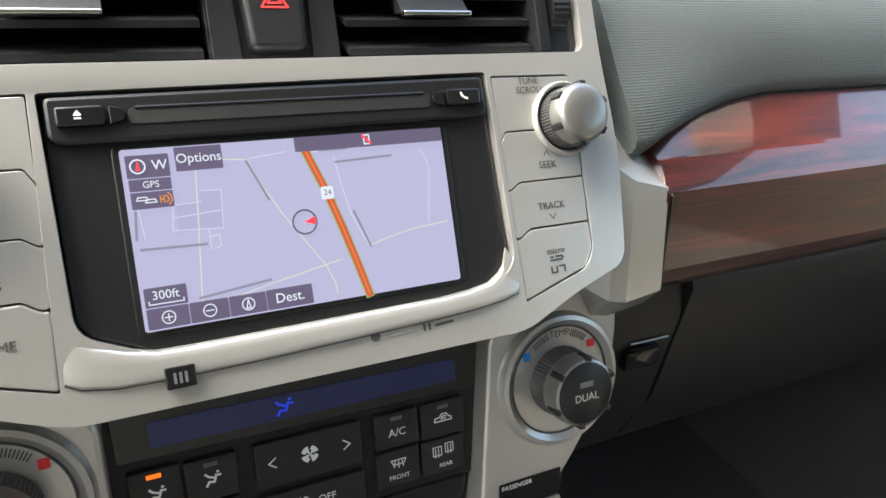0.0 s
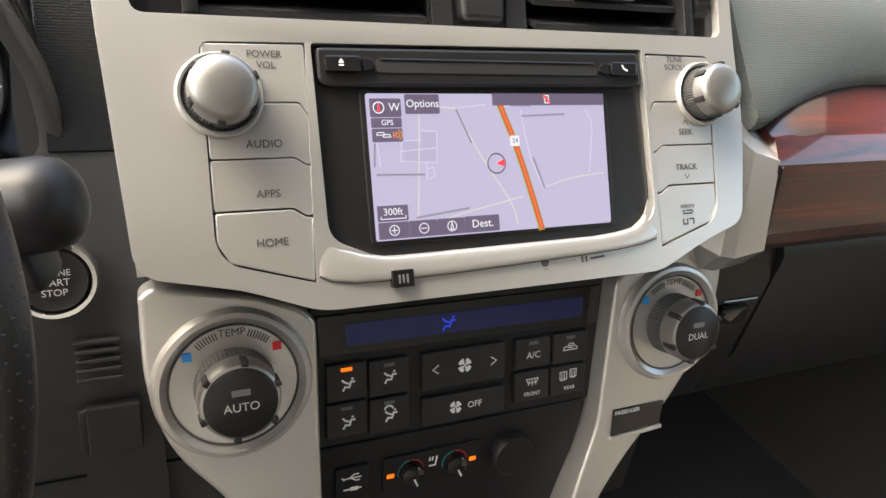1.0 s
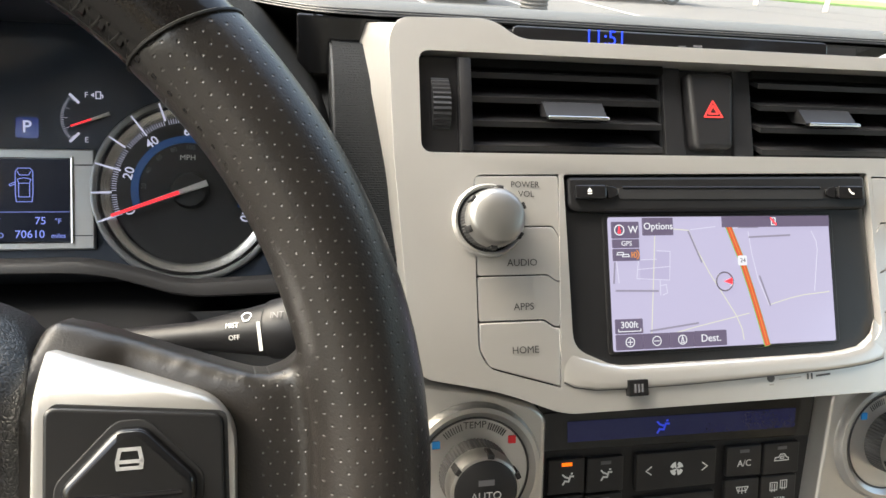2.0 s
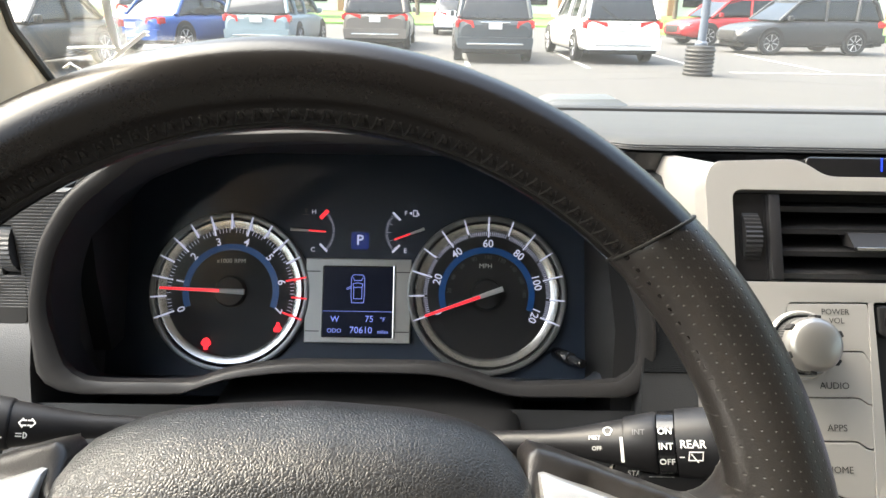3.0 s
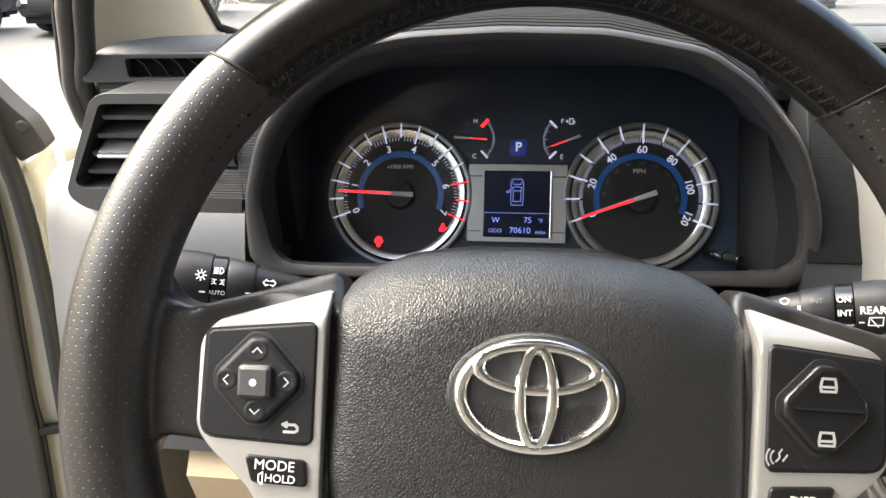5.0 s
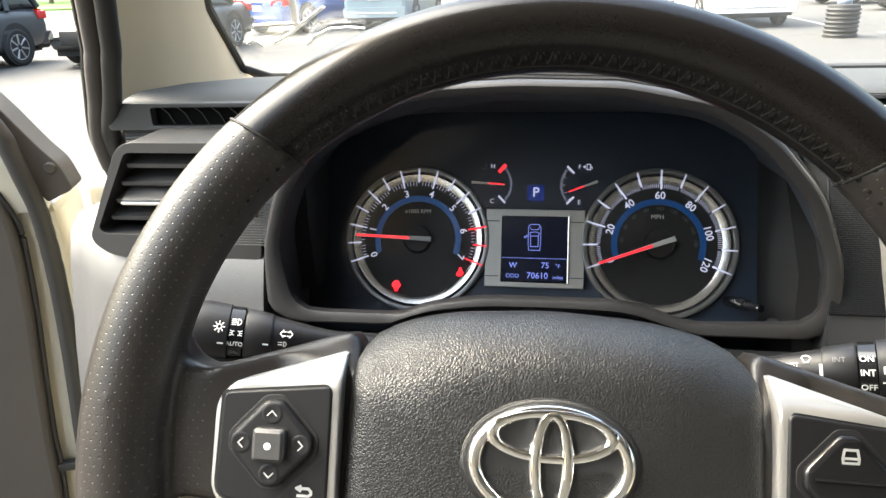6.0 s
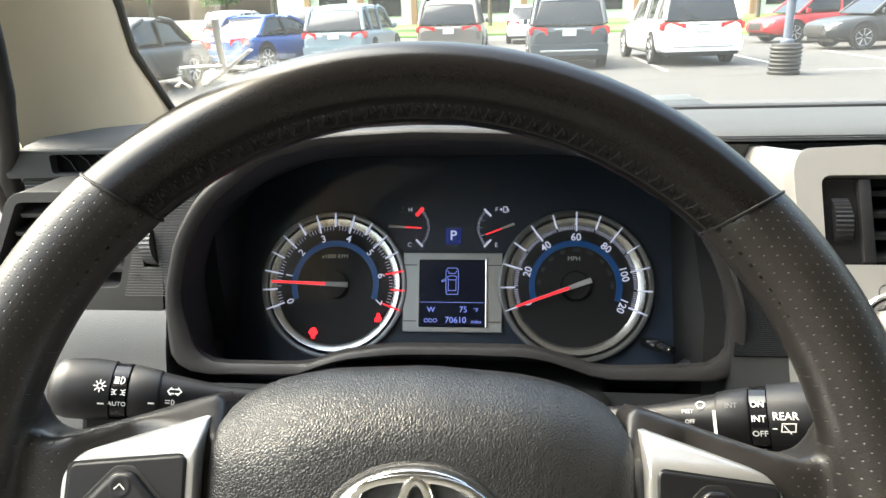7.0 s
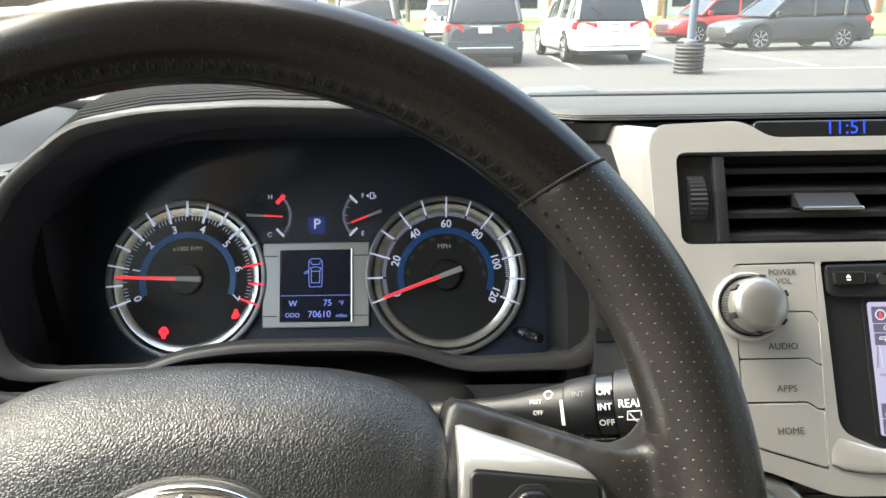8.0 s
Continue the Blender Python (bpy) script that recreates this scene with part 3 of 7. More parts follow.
def needle(cx, cy, a, back, tip, w, z, parent):
    c, s = math.cos(radians(a)), math.sin(radians(a))

    def at(r, q):
        return (cx + r * c - q * s, cy + r * s + q * c)
    nd = part("needle", plate([at(-back, -w), at(tip, -w * 0.45), at(tip, w * 0.45), at(-back, w)], z, z + 0.0012, 0.0004), NEEDLE, parent, "red-tipped silver needle")
    lo = tip * 0.12
    part("needle_glow", plate([at(lo, -w * 0.55), at(tip, -w * 0.42), at(tip, w * 0.42), at(lo, w * 0.55)], z + 0.0012, z + 0.0016), LIT_RED, nd)


def dial(parent, cx, cy, a0, step, count, labels, minor, red_from):
    d = part("dial", lathe([(0.0, 0.0005), (0.0475, 0.0005), (0.0475, 0.0012)], 64, cx, cy), DEEP, parent, "round black dial")
    part("dial_ring", lathe([(0.0474, 0.0006), (0.0480, 0.0026), (0.0500, 0.0036), (0.0535, 0.0042), (0.0540, 0.0036), (0.0540, 0.0006)], 72, cx, cy), RING_METAL, d, "silver dial ring")
    part("dark_line", lathe([(0.0540, 0.0030), (0.0550, 0.0040), (0.0556, 0.0030), (0.0556, 0.0)], 72, cx, cy), FRAME, d)
    part("outer_ring", lathe([(0.0555, 0.0040), (0.0560, 0.0052), (0.0580, 0.0058), (0.0594, 0.0054), (0.0600, 0.0040), (0.0601, 0.0)], 72, cx, cy), RING_GREY, d, "grey outer ring")
    part("blue_band", plate(arc(cx, cy, 0.0362, 200, -20, 40) + arc(cx, cy, 0.0315, -20, 200, 40), 0.0008, 0.0013), BLUE_ARC, d)
    big, small, red = [], bmesh.new(), []
    for i in range(count + 1):
        a = a0 - step * i
        longer = i % 2 == 0
        tgt = red if red_from is not None and i >= red_from else big
        tgt.append(ray_line(cx, cy, a, 0.0435 if longer else 0.0472, 0.0580))
        if i < count:
            for j in range(1, minor):
                strokes([ray_line(cx, cy, a - step * j / minor, 0.0448, 0.0474)], 0.00035, 0.0016, bm=small)
    for line in big:
        part("long_tick", strokes([line], 0.0010, 0.0066, 0.002), LIT, d)
    for line in red:
        part("red_tick", strokes([line], 0.0011, 0.0066, 0.002), LIT_RED, d)
    part("short_ticks", small, LIT, d)
    for text, i in labels:
        a = a0 - step * i
        r = 0.0385
        lettering(d, text, 0.0081, cx + r * math.cos(radians(a)), cy + r * math.sin(radians(a)), 0.0018, LIT, turn=a - 90, bold=0.012)
    part("hub_disc", lathe([(0.0, 0.006), (0.0105, 0.0055), (0.0118, 0.0035), (0.012, 0.001)], 32, cx, cy), DEEP, d)
    return d


def cluster():
    g = thing("instrument_cluster", pose(-0.0155, 0.293, 1.2024, 64), "lit instrument cluster with two round dials and a small display", "instrument cluster")
    part("face", plate(rounded([(-0.205, -0.045), (0.2, -0.045), (0.192, 0.06), (0.165, 0.122), (0.10, 0.15), (-0.10, 0.15), (-0.168, 0.122), (-0.197, 0.06)], 0.02), -0.006, 0.0, 0.001), FACE, g, "matt blue-black face")
    t = dial(g, -0.096, 0.033, 200.7, 15.8, 14, [(str(i), 2 * i) for i in range(8)], 5, 12)
    lettering(t, "x1000 RPM", 0.0047, -0.0965, 0.0560, 0.0016, WHITE_INK)
    needle(-0.096, 0.033, 178.0, 0.0125, 0.0500, 0.0021, 0.0085, t)
    s = dial(g, 0.0965, 0.0335, 200.5, 18.6, 12, [(str(10 * i), i) for i in (0, 2, 4, 6, 8, 10, 12)], 10, None)
    lettering(s, "MPH", 0.0050, 0.0955, 0.0550, 0.0016, WHITE_INK)
    for i in range(10):
        a = 196 - 21.5 * i
        lettering(s, str(20 * i), 0.0042, 0.0965 + 0.0282 * math.cos(radians(a)), 0.0335 + 0.0282 * math.sin(radians(a)), 0.0016, DIM_INK, turn=a - 90)
    needle(0.0965, 0.0335, 200.0, 0.0125, 0.0490, 0.0021, 0.0085, s)
    # silver bridge and display between the dials
    bridge = [(-0.0395, 0.0590), (0.0395, 0.0590), (0.0395, -0.004), (-0.0395, -0.004)]
    br = part("bridge", plate(bridge, 0.0, 0.0046, 0.0008), DIAL_SILVER, g, "silver bridge")
    for x in (-0.0335, 0.0335):
        for y in (0.0490, 0.0045):
            part("bridge_step", box(x - 0.0052, y - 0.0003, 0.0046, x + 0.0052, y + 0.0004, 0.0054), DARKGREY, br)
    ds = part("display", plate(rounded(rect(-0.0265, 0.0, 0.0265, 0.0535), 0.0012), 0.001, 0.0056, 0.0004), GLOSS, g, "dark blue information display")
    part("display_edge", box(0.0263, -0.0005, 0.0046, 0.0277, 0.054, 0.0062, 0.0004), CHROME, ds)
    part("display_back", plate(rect(-0.0255, 0.001, 0.0255, 0.0525), 0.0056, 0.0058), LCD, ds)
    z = 0.0061
    carbody = [[(-0.0052, 0.024), (-0.0058, 0.030), (-0.0058, 0.046), (-0.0040, 0.0485), (0.0040, 0.0485), (0.0058, 0.046), (0.0058, 0.030), (0.0052, 0.024), (-0.0052, 0.024)], [(-0.0044, 0.0405), (-0.0036, 0.0375), (0.0036, 0.0375), (0.0044, 0.0405), (0.0, 0.0415), (-0.0044, 0.0405)], [(-0.0036, 0.0375), (-0.0036, 0.0275), (0.0036, 0.0275), (0.0036, 0.0375)], [(-0.0058, 0.0385), (-0.0098, 0.0365), (-0.0092, 0.0355), (-0.0058, 0.037)], [(-0.0044, 0.046), (-0.003, 0.0435), (0.003, 0.0435), (0.0044, 0.046)]]
    part("car_symbol", strokes([[(x * 0.85, 0.0365 + (y - 0.0365) * 0.85) for x, y in q] for q in carbody], 0.0004, z), LCD_INK, ds)
    part("display_line", strokes([[(-0.0255, 0.0195), (0.0255, 0.0195)]], 0.0003, z), LCD_INK, ds)
    lettering(ds, "W", 0.0060, -0.0165, 0.0135, z, LCD_INK, bold=0.01)
    lettering(ds, "75", 0.0066, 0.0090, 0.0138, z, LCD_INK)
    lettering(ds, "\u00b0F", 0.0045, 0.0190, 0.0135, z, LCD_INK)
    lettering(ds, "ODO", 0.0045, -0.0168, 0.0050, z, LCD_INK)
    lettering(ds, "70610", 0.0068, 0.0030, 0.0055, z, LCD_INK)
    lettering(ds, "miles", 0.0040, 0.0192, 0.0045, z, LCD_INK)
    sel = part("gear_window", plate(rounded(rect(-0.0066, 0.0665, 0.0066, 0.0795), 0.002), 0.0, 0.0004), lcd("gear_blue", (0.006, 0.02, 0.16), 0.12), g)
    lettering(sel, "P", 0.0108, 0.0, 0.0733, 0.0008, LIT, bold=0.012)
    # temperature and fuel gauges
    for kind, cx, sgn in (("temperature_gauge", -0.0395, 1), ("fuel_gauge", 0.0395, -1)):
        gm = part(kind, lathe([(0.0, 0.0002), (0.0225, 0.0002), (0.0225, 0.0)], 40, cx, 0.0797), FACE, g)
        ticks = bmesh.new()
        for i in range(25):
            a = -42 + 84 * i / 24
            a = a if sgn > 0 else 180 - a
            r0 = 0.0185 if i % 6 or sgn > 0 else 0.0160
            strokes([ray_line(cx, 0.0797, a, r0, 0.0202)], 0.00022, 0.0010, bm=ticks)
        part("gauge_ticks", ticks, LIT, gm)
        ends = bmesh.new()
        for a in (-46, 46):
            b = a if sgn > 0 else 180 - a
            if sgn > 0 and a > 0:
                part("hot_mark", strokes([ray_line(cx, 0.0797, 48, 0.0145, 0.0208)], 0.0030, 0.0011), LIT_RED, gm)
            else:
                strokes([ray_line(cx, 0.0797, b, 0.0138, 0.0208)], 0.0016, 0.0011, bm=ends)
        part("end_ticks", ends, LIT, gm)
        if sgn > 0:
            needle(cx - 0.0005, 0.0800, -3.5, 0.0125, 0.0145, 0.0011, 0.003, gm)
            lettering(gm, "H", 0.0050, -0.0355, 0.0945, 0.0009, LIT)
            lettering(gm, "C", 0.0050, -0.0355, 0.0657, 0.0009, LIT)
            part("coolant_mark", strokes([[(-0.0447, 0.0925), (-0.0395, 0.0925)], [(-0.042, 0.0938), (-0.042, 0.097)], [(-0.042, 0.0965), (-0.0405, 0.0965)], [(-0.042, 0.0950), (-0.0405, 0.0950)]], 0.0005, 0.0009), DIM_INK, gm)
        else:
            needle(cx + 0.0002, 0.0790, 201, 0.0098, 0.0145, 0.0011, 0.003, gm)
            lettering(gm, "F", 0.0050, 0.0345, 0.0945, 0.0009, LIT)
            lettering(gm, "E", 0.0050, 0.0345, 0.0657, 0.0009, LIT)
            part("pump_mark", strokes([[(0.0402, 0.0925), (0.0402, 0.0968), (0.0430, 0.0968), (0.0430, 0.0925), (0.0402, 0.0925)], [(0.0430, 0.0950), (0.0442, 0.0945), (0.0442, 0.0930)], [(0.0388, 0.0955), (0.0375, 0.0947), (0.0388, 0.0938), (0.0388, 0.0955)]], 0.0006, 0.0009), LIT, gm)
    part("belt_light", plate(rounded([(-0.1165, -0.0060), (-0.1140, -0.0080), (-0.1140, -0.0105), (-0.1110, -0.0105), (-0.1110, -0.0080), (-0.1085, -0.0060), (-0.1105, -0.0025), (-0.1120, -0.0015), (-0.1145, -0.0025)], 0.001), 0.0014, 0.0019), WARN, g, "red lit warning lamp")
    part("seat_light", plate(rounded([(-0.0625, 0.0035), (-0.0560, 0.0035), (-0.0565, 0.0065), (-0.0580, 0.0075), (-0.0585, 0.0105), (-0.0605, 0.0105), (-0.0610, 0.0075), (-0.0625, 0.0060)], 0.001), 0.0014, 0.0019), WARN, g, "red lit warning lamp")
    # reset stalk
    part("reset_knob", tube([(0.1495, -0.0093, 0.0), (0.1514, -0.0107, 0.030), (0.1530, -0.0117, 0.038), (0.1531, -0.0118, 0.0385), (0.1568, -0.0140, 0.057), (0.1570, -0.0141, 0.0575)], [0.0045, 0.0045, 0.0042, 0.0030, 0.0030, 0.0024], 18, up=(1, 0, 0)), GLOSS, g, "black reset knob")
    return g


cluster()


def hood_outline():
    up = [(0.1785, 1.2260), (0.1745, 1.2640), (0.1570, 1.3080), (0.1260, 1.3430), (0.0960, 1.3630), (0.0380, 1.3745), (-0.0250, 1.3765), (-0.0810, 1.3740), (-0.1220, 1.3670), (-0.1640, 1.3365), (-0.1840, 1.3080), (-0.1975, 1.2670), (-0.2005, 1.2190)]
    low = [(-0.1850, 1.2095), (-0.1130, 1.2100), (-0.1060, 1.2140), (-0.0820, 1.2225), (-0.0460, 1.2270), (-0.0030, 1.2280), (0.0420, 1.2270), (0.0640, 1.2225), (0.0870, 1.2115), (0.1680, 1.2125)]
    return up, low


def cluster_hood():
    up, low = hood_outline()
    h = thing("cluster_hood", pose(0, 0.195, 0, 90), "dark grey hood and frame round the instruments", "dashboard trim")
    outer = by_angle(rounded(up + low, 0.012, 4), 160, (-0.012, 1.285))
    inner = [(-0.1815, 1.2280), (-0.1700, 1.2185), (-0.1020, 1.2190), (-0.0840, 1.2280), (-0.0460, 1.2340), (0.0430, 1.2344), (0.0690, 1.2275), (0.0860, 1.2200), (0.1560, 1.2230), (0.1660, 1.2340), (0.1640, 1.2650), (0.1480, 1.3030), (0.1190, 1.3360), (0.0900, 1.3550), (0.0380, 1.3665), (-0.0250, 1.3685), (-0.0790, 1.3660), (-0.1170, 1.3580), (-0.1560, 1.3290), (-0.1745, 1.3030), (-0.1865, 1.2670)]
    inner = by_angle(rounded(inner, 0.010, 4), 160, (-0.012, 1.285))

    def ins(a, b, t):
        return [(p[0] + (q[0] - p[0]) * t, p[1] + (q[1] - p[1]) * t) for p, q in zip(a, b)]
    def sink(y):
        return 0.012 * max(0.0, min(1.0, (1.255 - y) / 0.02))
    loops = []
    for t, z in ((0, -0.011), (0, -0.004), (0.12, -0.001), (0.3, 0.0), (0.75, -0.001), (0.96, -0.003), (0.92, -0.009), (0.35, -0.022)):
        loops.append([(x, y - (sink(y) if z < -0.02 and t else 0.0), z) for x, y in ins(outer, inner, t)])
    part("front_frame", loft(loops, False, False), FRAME, h, "satin dark grey frame")
    # tunnel from the frame back to the dial face
    face = rounded([(-0.218, -0.030), (0.178, -0.028), (0.172, 0.06), (0.150, 0.115), (0.10, 0.140), (-0.12, 0.140), (-0.183, 0.118), (-0.210, 0.06)], 0.02)
    face = by_angle([(x, 1.2024 + v * 0.899) for x, v in face], 160, (-0.012, 1.285))
    back = []
    for x, z in face:
        v = (z - 1.2024) / 0.899
        back.append((x, z, -(0.293 + v * 0.438 - 0.195)))
    front = [(x, y - sink(y), -0.022) for x, y in ins(outer, inner, 0.35)]
    mid = [tuple(Vector(a).lerp(Vector(b), 0.5)) for a, b in zip(front, back)]
    part("tunnel", loft([front, mid, back], False, False), TUNNEL, h, "black tunnel", sharp=85)
    rear = [tuple(Vector(a).lerp(Vector(b), 0.58)) for a, b in zip(front, back)]
    fore = [tuple(Vector(a).lerp(Vector(b), 0.56)) for a, b in zip(front, back)]
    lens = part("lens", loft([fore, rear]), COVER, h, "clear plastic lens over the dials")
    lens.visible_shadow = False
    # top shell that runs back into the dash
    arcs = []
    fine = []
    for (a, b), (c, d) in zip(up, up[1:]):
        fine += [(a + (c - a) * k / 6, b + (d - b) * k / 6) for k in range(6)]
    fine.append(up[-1])
    for s in (0.012, 0.03, 0.045, 0.065, 0.09, 0.12, 0.16, 0.21, 0.27, 0.35, 0.45, 0.55, 0.65, 0.75, 0.85, 1.0):
        dip = max(0.0, 1 - s / 0.075)
        dip = 0.0055 * dip * dip * (3 - 2 * dip)
        arcs.append([(x * (1 + 0.10 * s - 5 * dip), y - dip + (y - 1.20) / 0.1765 * 0.011 * math.sin(math.pi * s ** 0.7) - (y - 1.20) * 0.30 * s ** 3 - 0.002 * s, -0.002 - 0.30 * s) for x, y in fine])
    rows = []
    for y, za, zb in ((0.224, 1.327, 1.3366), (0.245, 1.333, 1.3430), (0.262, 1.338, 1.3505), (0.275, 1.341, 1.3560), (0.30, 1.343, 1.3575), (0.38, 1.342, 1.3535), (0.46, 1.335, 1.3440)):
        rows.append([(-0.170 - 0.0448 * k / 6, za + (zb - za) * k / 6 + 0.0025 * math.sin(math.pi * k / 6), 0.195 - y) for k in range(7)])
    part("shoulder", loft(rows, closed=False), PAD, h, "textured shoulder beside the hood")
    part("shell", loft(arcs, closed=False), HOODWEAVE, h, "textured dark grey hood")
    return h


cluster_hood()

# column cover under the frame
col = thing("steering_column", pose(0, 0.20, 1.20, 90 - 14), "black plastic steering column cover", "steering column")
part("upper_cover", loft([[(x, y, z) for x, y in rounded([(-w, -0.03), (w, -0.03), (w, t * 0.35), (w * 0.62, t), (-w * 0.62, t), (-w, t * 0.35)], 0.012, 4)] for w, t, z in ((0.105, 0.008, -0.06), (0.098, 0.006, 0.0), (0.082, 0.004, 0.07), (0.072, 0.0, 0.12), (0.062, -0.008, 0.135))]), DEEP, col)
part("lower_cover", loft([[(x, y, z) for x, y in rounded([(-w, -0.032), (-w * 0.7, -b), (w * 0.7, -b), (w, -0.032)], 0.012, 4)] for w, b, z in ((0.105, 0.09, -0.06), (0.095, 0.085, 0.0), (0.078, 0.07, 0.08), (0.065, 0.06, 0.13))]), BLACK, col)


# ---- stalks ----
def stalk(side):
    right = side > 0
    m = Matrix(((0, 0, side, 0.0), (-1, 0, 0, 0.0), (0, -side, 0, 0.0), (0, 0, 0, 1)))
    name = "wiper_stalk" if right else "light_stalk"
    label = "black wiper stalk with white printed settings" if right else "black light stalk with white printed symbols"
    th = thing(name, pose(0.0295 if right else -0.0517, 0.1410 if right else 0.1430, 1.2186 if right else 1.2227, 0, 0, -17 * side) @ pose(0, 0, 0, 0, -12.5 * side, 0) @ Matrix.Diagonal((0.9, 0.96, 0.96, 1)), label, "control stalk")
    ax = Matrix.Rotation(radians(90), 4, "Y") if right else Matrix.Rotation(radians(-90), 4, "Y")
    part("arm", lathe([(0.0, 0.03), (0.0055, 0.03), (0.0062, 0.088), (0.0075, 0.100), (0.0112, 0.1235), (0.0118, 0.128)], 32), BLACK, th, m=ax)
    part("collar", lathe([(0.0100, 0.1262), (0.0122, 0.1266), (0.0126, 0.1275), (0.0148, 0.142), (0.0140, 0.1435)], 36), BLACK, th, m=ax)
    part("band", lathe([(0.0120, 0.1440), (0.0152, 0.1442), (0.0152, 0.1523), (0.0120, 0.1525)], 36), GLOSS, th, m=ax)
    part("tip", lathe([(0.0130, 0.1528), (0.0160, 0.1530), (0.0168, 0.164), (0.0166, 0.176), (0.0152, 0.1820), (0.0115, 0.1860), (0.0060, 0.1880), (0.0, 0.1885)], 40), BLACK, th, m=ax)
    part("under_switch", box(side * 0.150 - 0.018, -0.010, -0.0300, side * 0.150 + 0.018, 0.010, -0.012, 0.003), BLACK, th)
    # printing lies on the side that faces the driver, a little upwards
    def at(x, a, r):
        """A place on the barrel at x along it, a degrees above the driver's side."""
        c, s = math.cos(radians(a)), math.sin(radians(a))
        return Matrix.Translation((x, -r * c, r * s)) @ pose(0, 0, 0, 90 - a)
    if right:
        for text, x, a, sz in (("ON", 0.1480, 52, 0.0044), ("INT", 0.1481, 26, 0.0044), ("OFF", 0.1482, -2, 0.0044)):
            lettering(th, text, sz, 0, 0, 0.0003, WHITE_INK, m=at(x, a, 0.0153), bold=0.01)
        lettering(th, "REAR", 0.0052, 0, 0, 0.0003, WHITE_INK, m=at(0.1610, 30, 0.0169), bold=0.01)
        part("rear_mark", strokes([[(-0.0035, -0.002), (-0.0028, 0.002), (0.0036, 0.002), (0.0030, -0.002), (-0.0035, -0.002)], [(-0.002, 0.001), (0.001, -0.003)], [(-0.0075, -0.0005), (-0.0055, -0.0005)]], 0.0005, 0.0003), WHITE_INK, th, m=at(0.1620, 12, 0.0169))
        lettering(th, "INT", 0.0040, 0, 0, 0.0003, DIM_INK, m=at(0.1350, 52, 0.0142))
        lettering(th, "MIST", 0.0030, 0, 0, 0.0003, WHITE_INK, m=at(0.1120, 46, 0.0096))
        lettering(th, "OFF", 0.0030, 0, 0, 0.0003, WHITE_INK, m=at(0.1130, 16, 0.0098))
        part("white_line", strokes([[(0, -0.006), (0, 0.005)]], 0.0016, 0.0004), WHITE_INK, th, m=at(0.1262, 20, 0.0124))
        part("wiper_mark", strokes([arc(0, 0, 0.0025, 20, 160, 6), [(-0.0023, 0.001), (-0.001, -0.0015), (0.001, -0.0015), (0.0023, 0.001)]], 0.0005, 0.0003), WHITE_INK, th, m=at(0.1190, 60, 0.0108))
        lettering(th, "ENGINE", 0.0036, 0, 0, 0.0003, GREY_PRINT, m=at(0.1440, -48, 0.0160))
    else:
        sun_lines = [arc(0, 0, 0.0014, 0, 360, 12)] + [ray_line(0, 0, 45 * i, 0.0021, 0.0032) for i in range(8)]
        part("lamp_mark", strokes(sun_lines, 0.0006, 0.0003), WHITE_INK, th, m=at(-0.1580, 36, 0.0169))
        part("beam_mark", strokes([arc(0.0005, 0, 0.0019, -90, 90, 8) + [(0.0005, 0.0019), (0.0005, -0.0019)]] + [[(-0.003, 0.0016 - 0.0011 * i), (-0.0006, 0.0016 - 0.0011 * i)] for i in range(4)], 0.0005, 0.0003), WHITE_INK, th, m=at(-0.1480, 50, 0.0153))
        part("side_mark", strokes([arc(-0.0012, 0, 0.0012, 90, 270, 6), arc(0.0012, 0, 0.0012, -90, 90, 6)] + [[(s * 0.002, y), (s * 0.0036, y * 1.8)] for s in (-1, 1) for y in (-0.0008, 0, 0.0008)], 0.0005, 0.0003), WHITE_INK, th, m=at(-0.1480, 26, 0.0153))
        lettering(th, "AUTO", 0.0036, 0, 0, 0.0003, WHITE_INK, m=at(-0.1483, 2, 0.0153), bold=0.005)
        lettering(th, "DRL", 0.0032, 0, 0, 0.0003, DIM_INK, m=at(-0.1483, -20, 0.0153))
        for tx, tr in ((-0.1565, 0.0169), (-0.1300, 0.0134)):
            part("tick", strokes([[(-0.0014, 0), (0.0014, 0)]], 0.0009, 0.0003), WHITE_INK, th, m=at(tx, 4, tr))
        part("arrows_mark", strokes([[(-0.0005, 0.0012), (-0.002, 0.0012), (-0.002, 0.002), (-0.0038, 0), (-0.002, -0.002), (-0.002, -0.0012), (-0.0005, -0.0012)], [(0.0005, 0.0012), (0.002, 0.0012), (0.002, 0.002), (0.0038, 0), (0.002, -0.002), (0.002, -0.0012), (0.0005, -0.0012)]], 0.0006, 0.0003), WHITE_INK, th, m=at(-0.1180, 36, 0.0107))
        part("fog_mark", strokes([arc(0.001, 0, 0.0015, -90, 90, 6), [(0.001, 0.0015), (0.001, -0.0015)], [(-0.0025, 0.001), (0, 0.001)], [(-0.0025, -0.0005), (0, -0.0005)]], 0.0005, 0.0003), WHITE_INK, th, m=at(-0.1200, 4, 0.0109))
    return th


stalk(-1)
stalk(1)

# ---- dashboard ----
def along_x(stations, profile):
    """A body along x: profile(x) gives its closed outline in y and z."""
    return loft([[(x, y, z) for y, z in profile(x)] for x in stations])


def wl_drop(x):
    return 0.014 * max(0.0, (0.61 - x) / 0.044) ** 1.5


dash = thing("dashboard", Matrix.Identity(4), "dark grey soft-touch dashboard with fine ribbing", "dashboard")


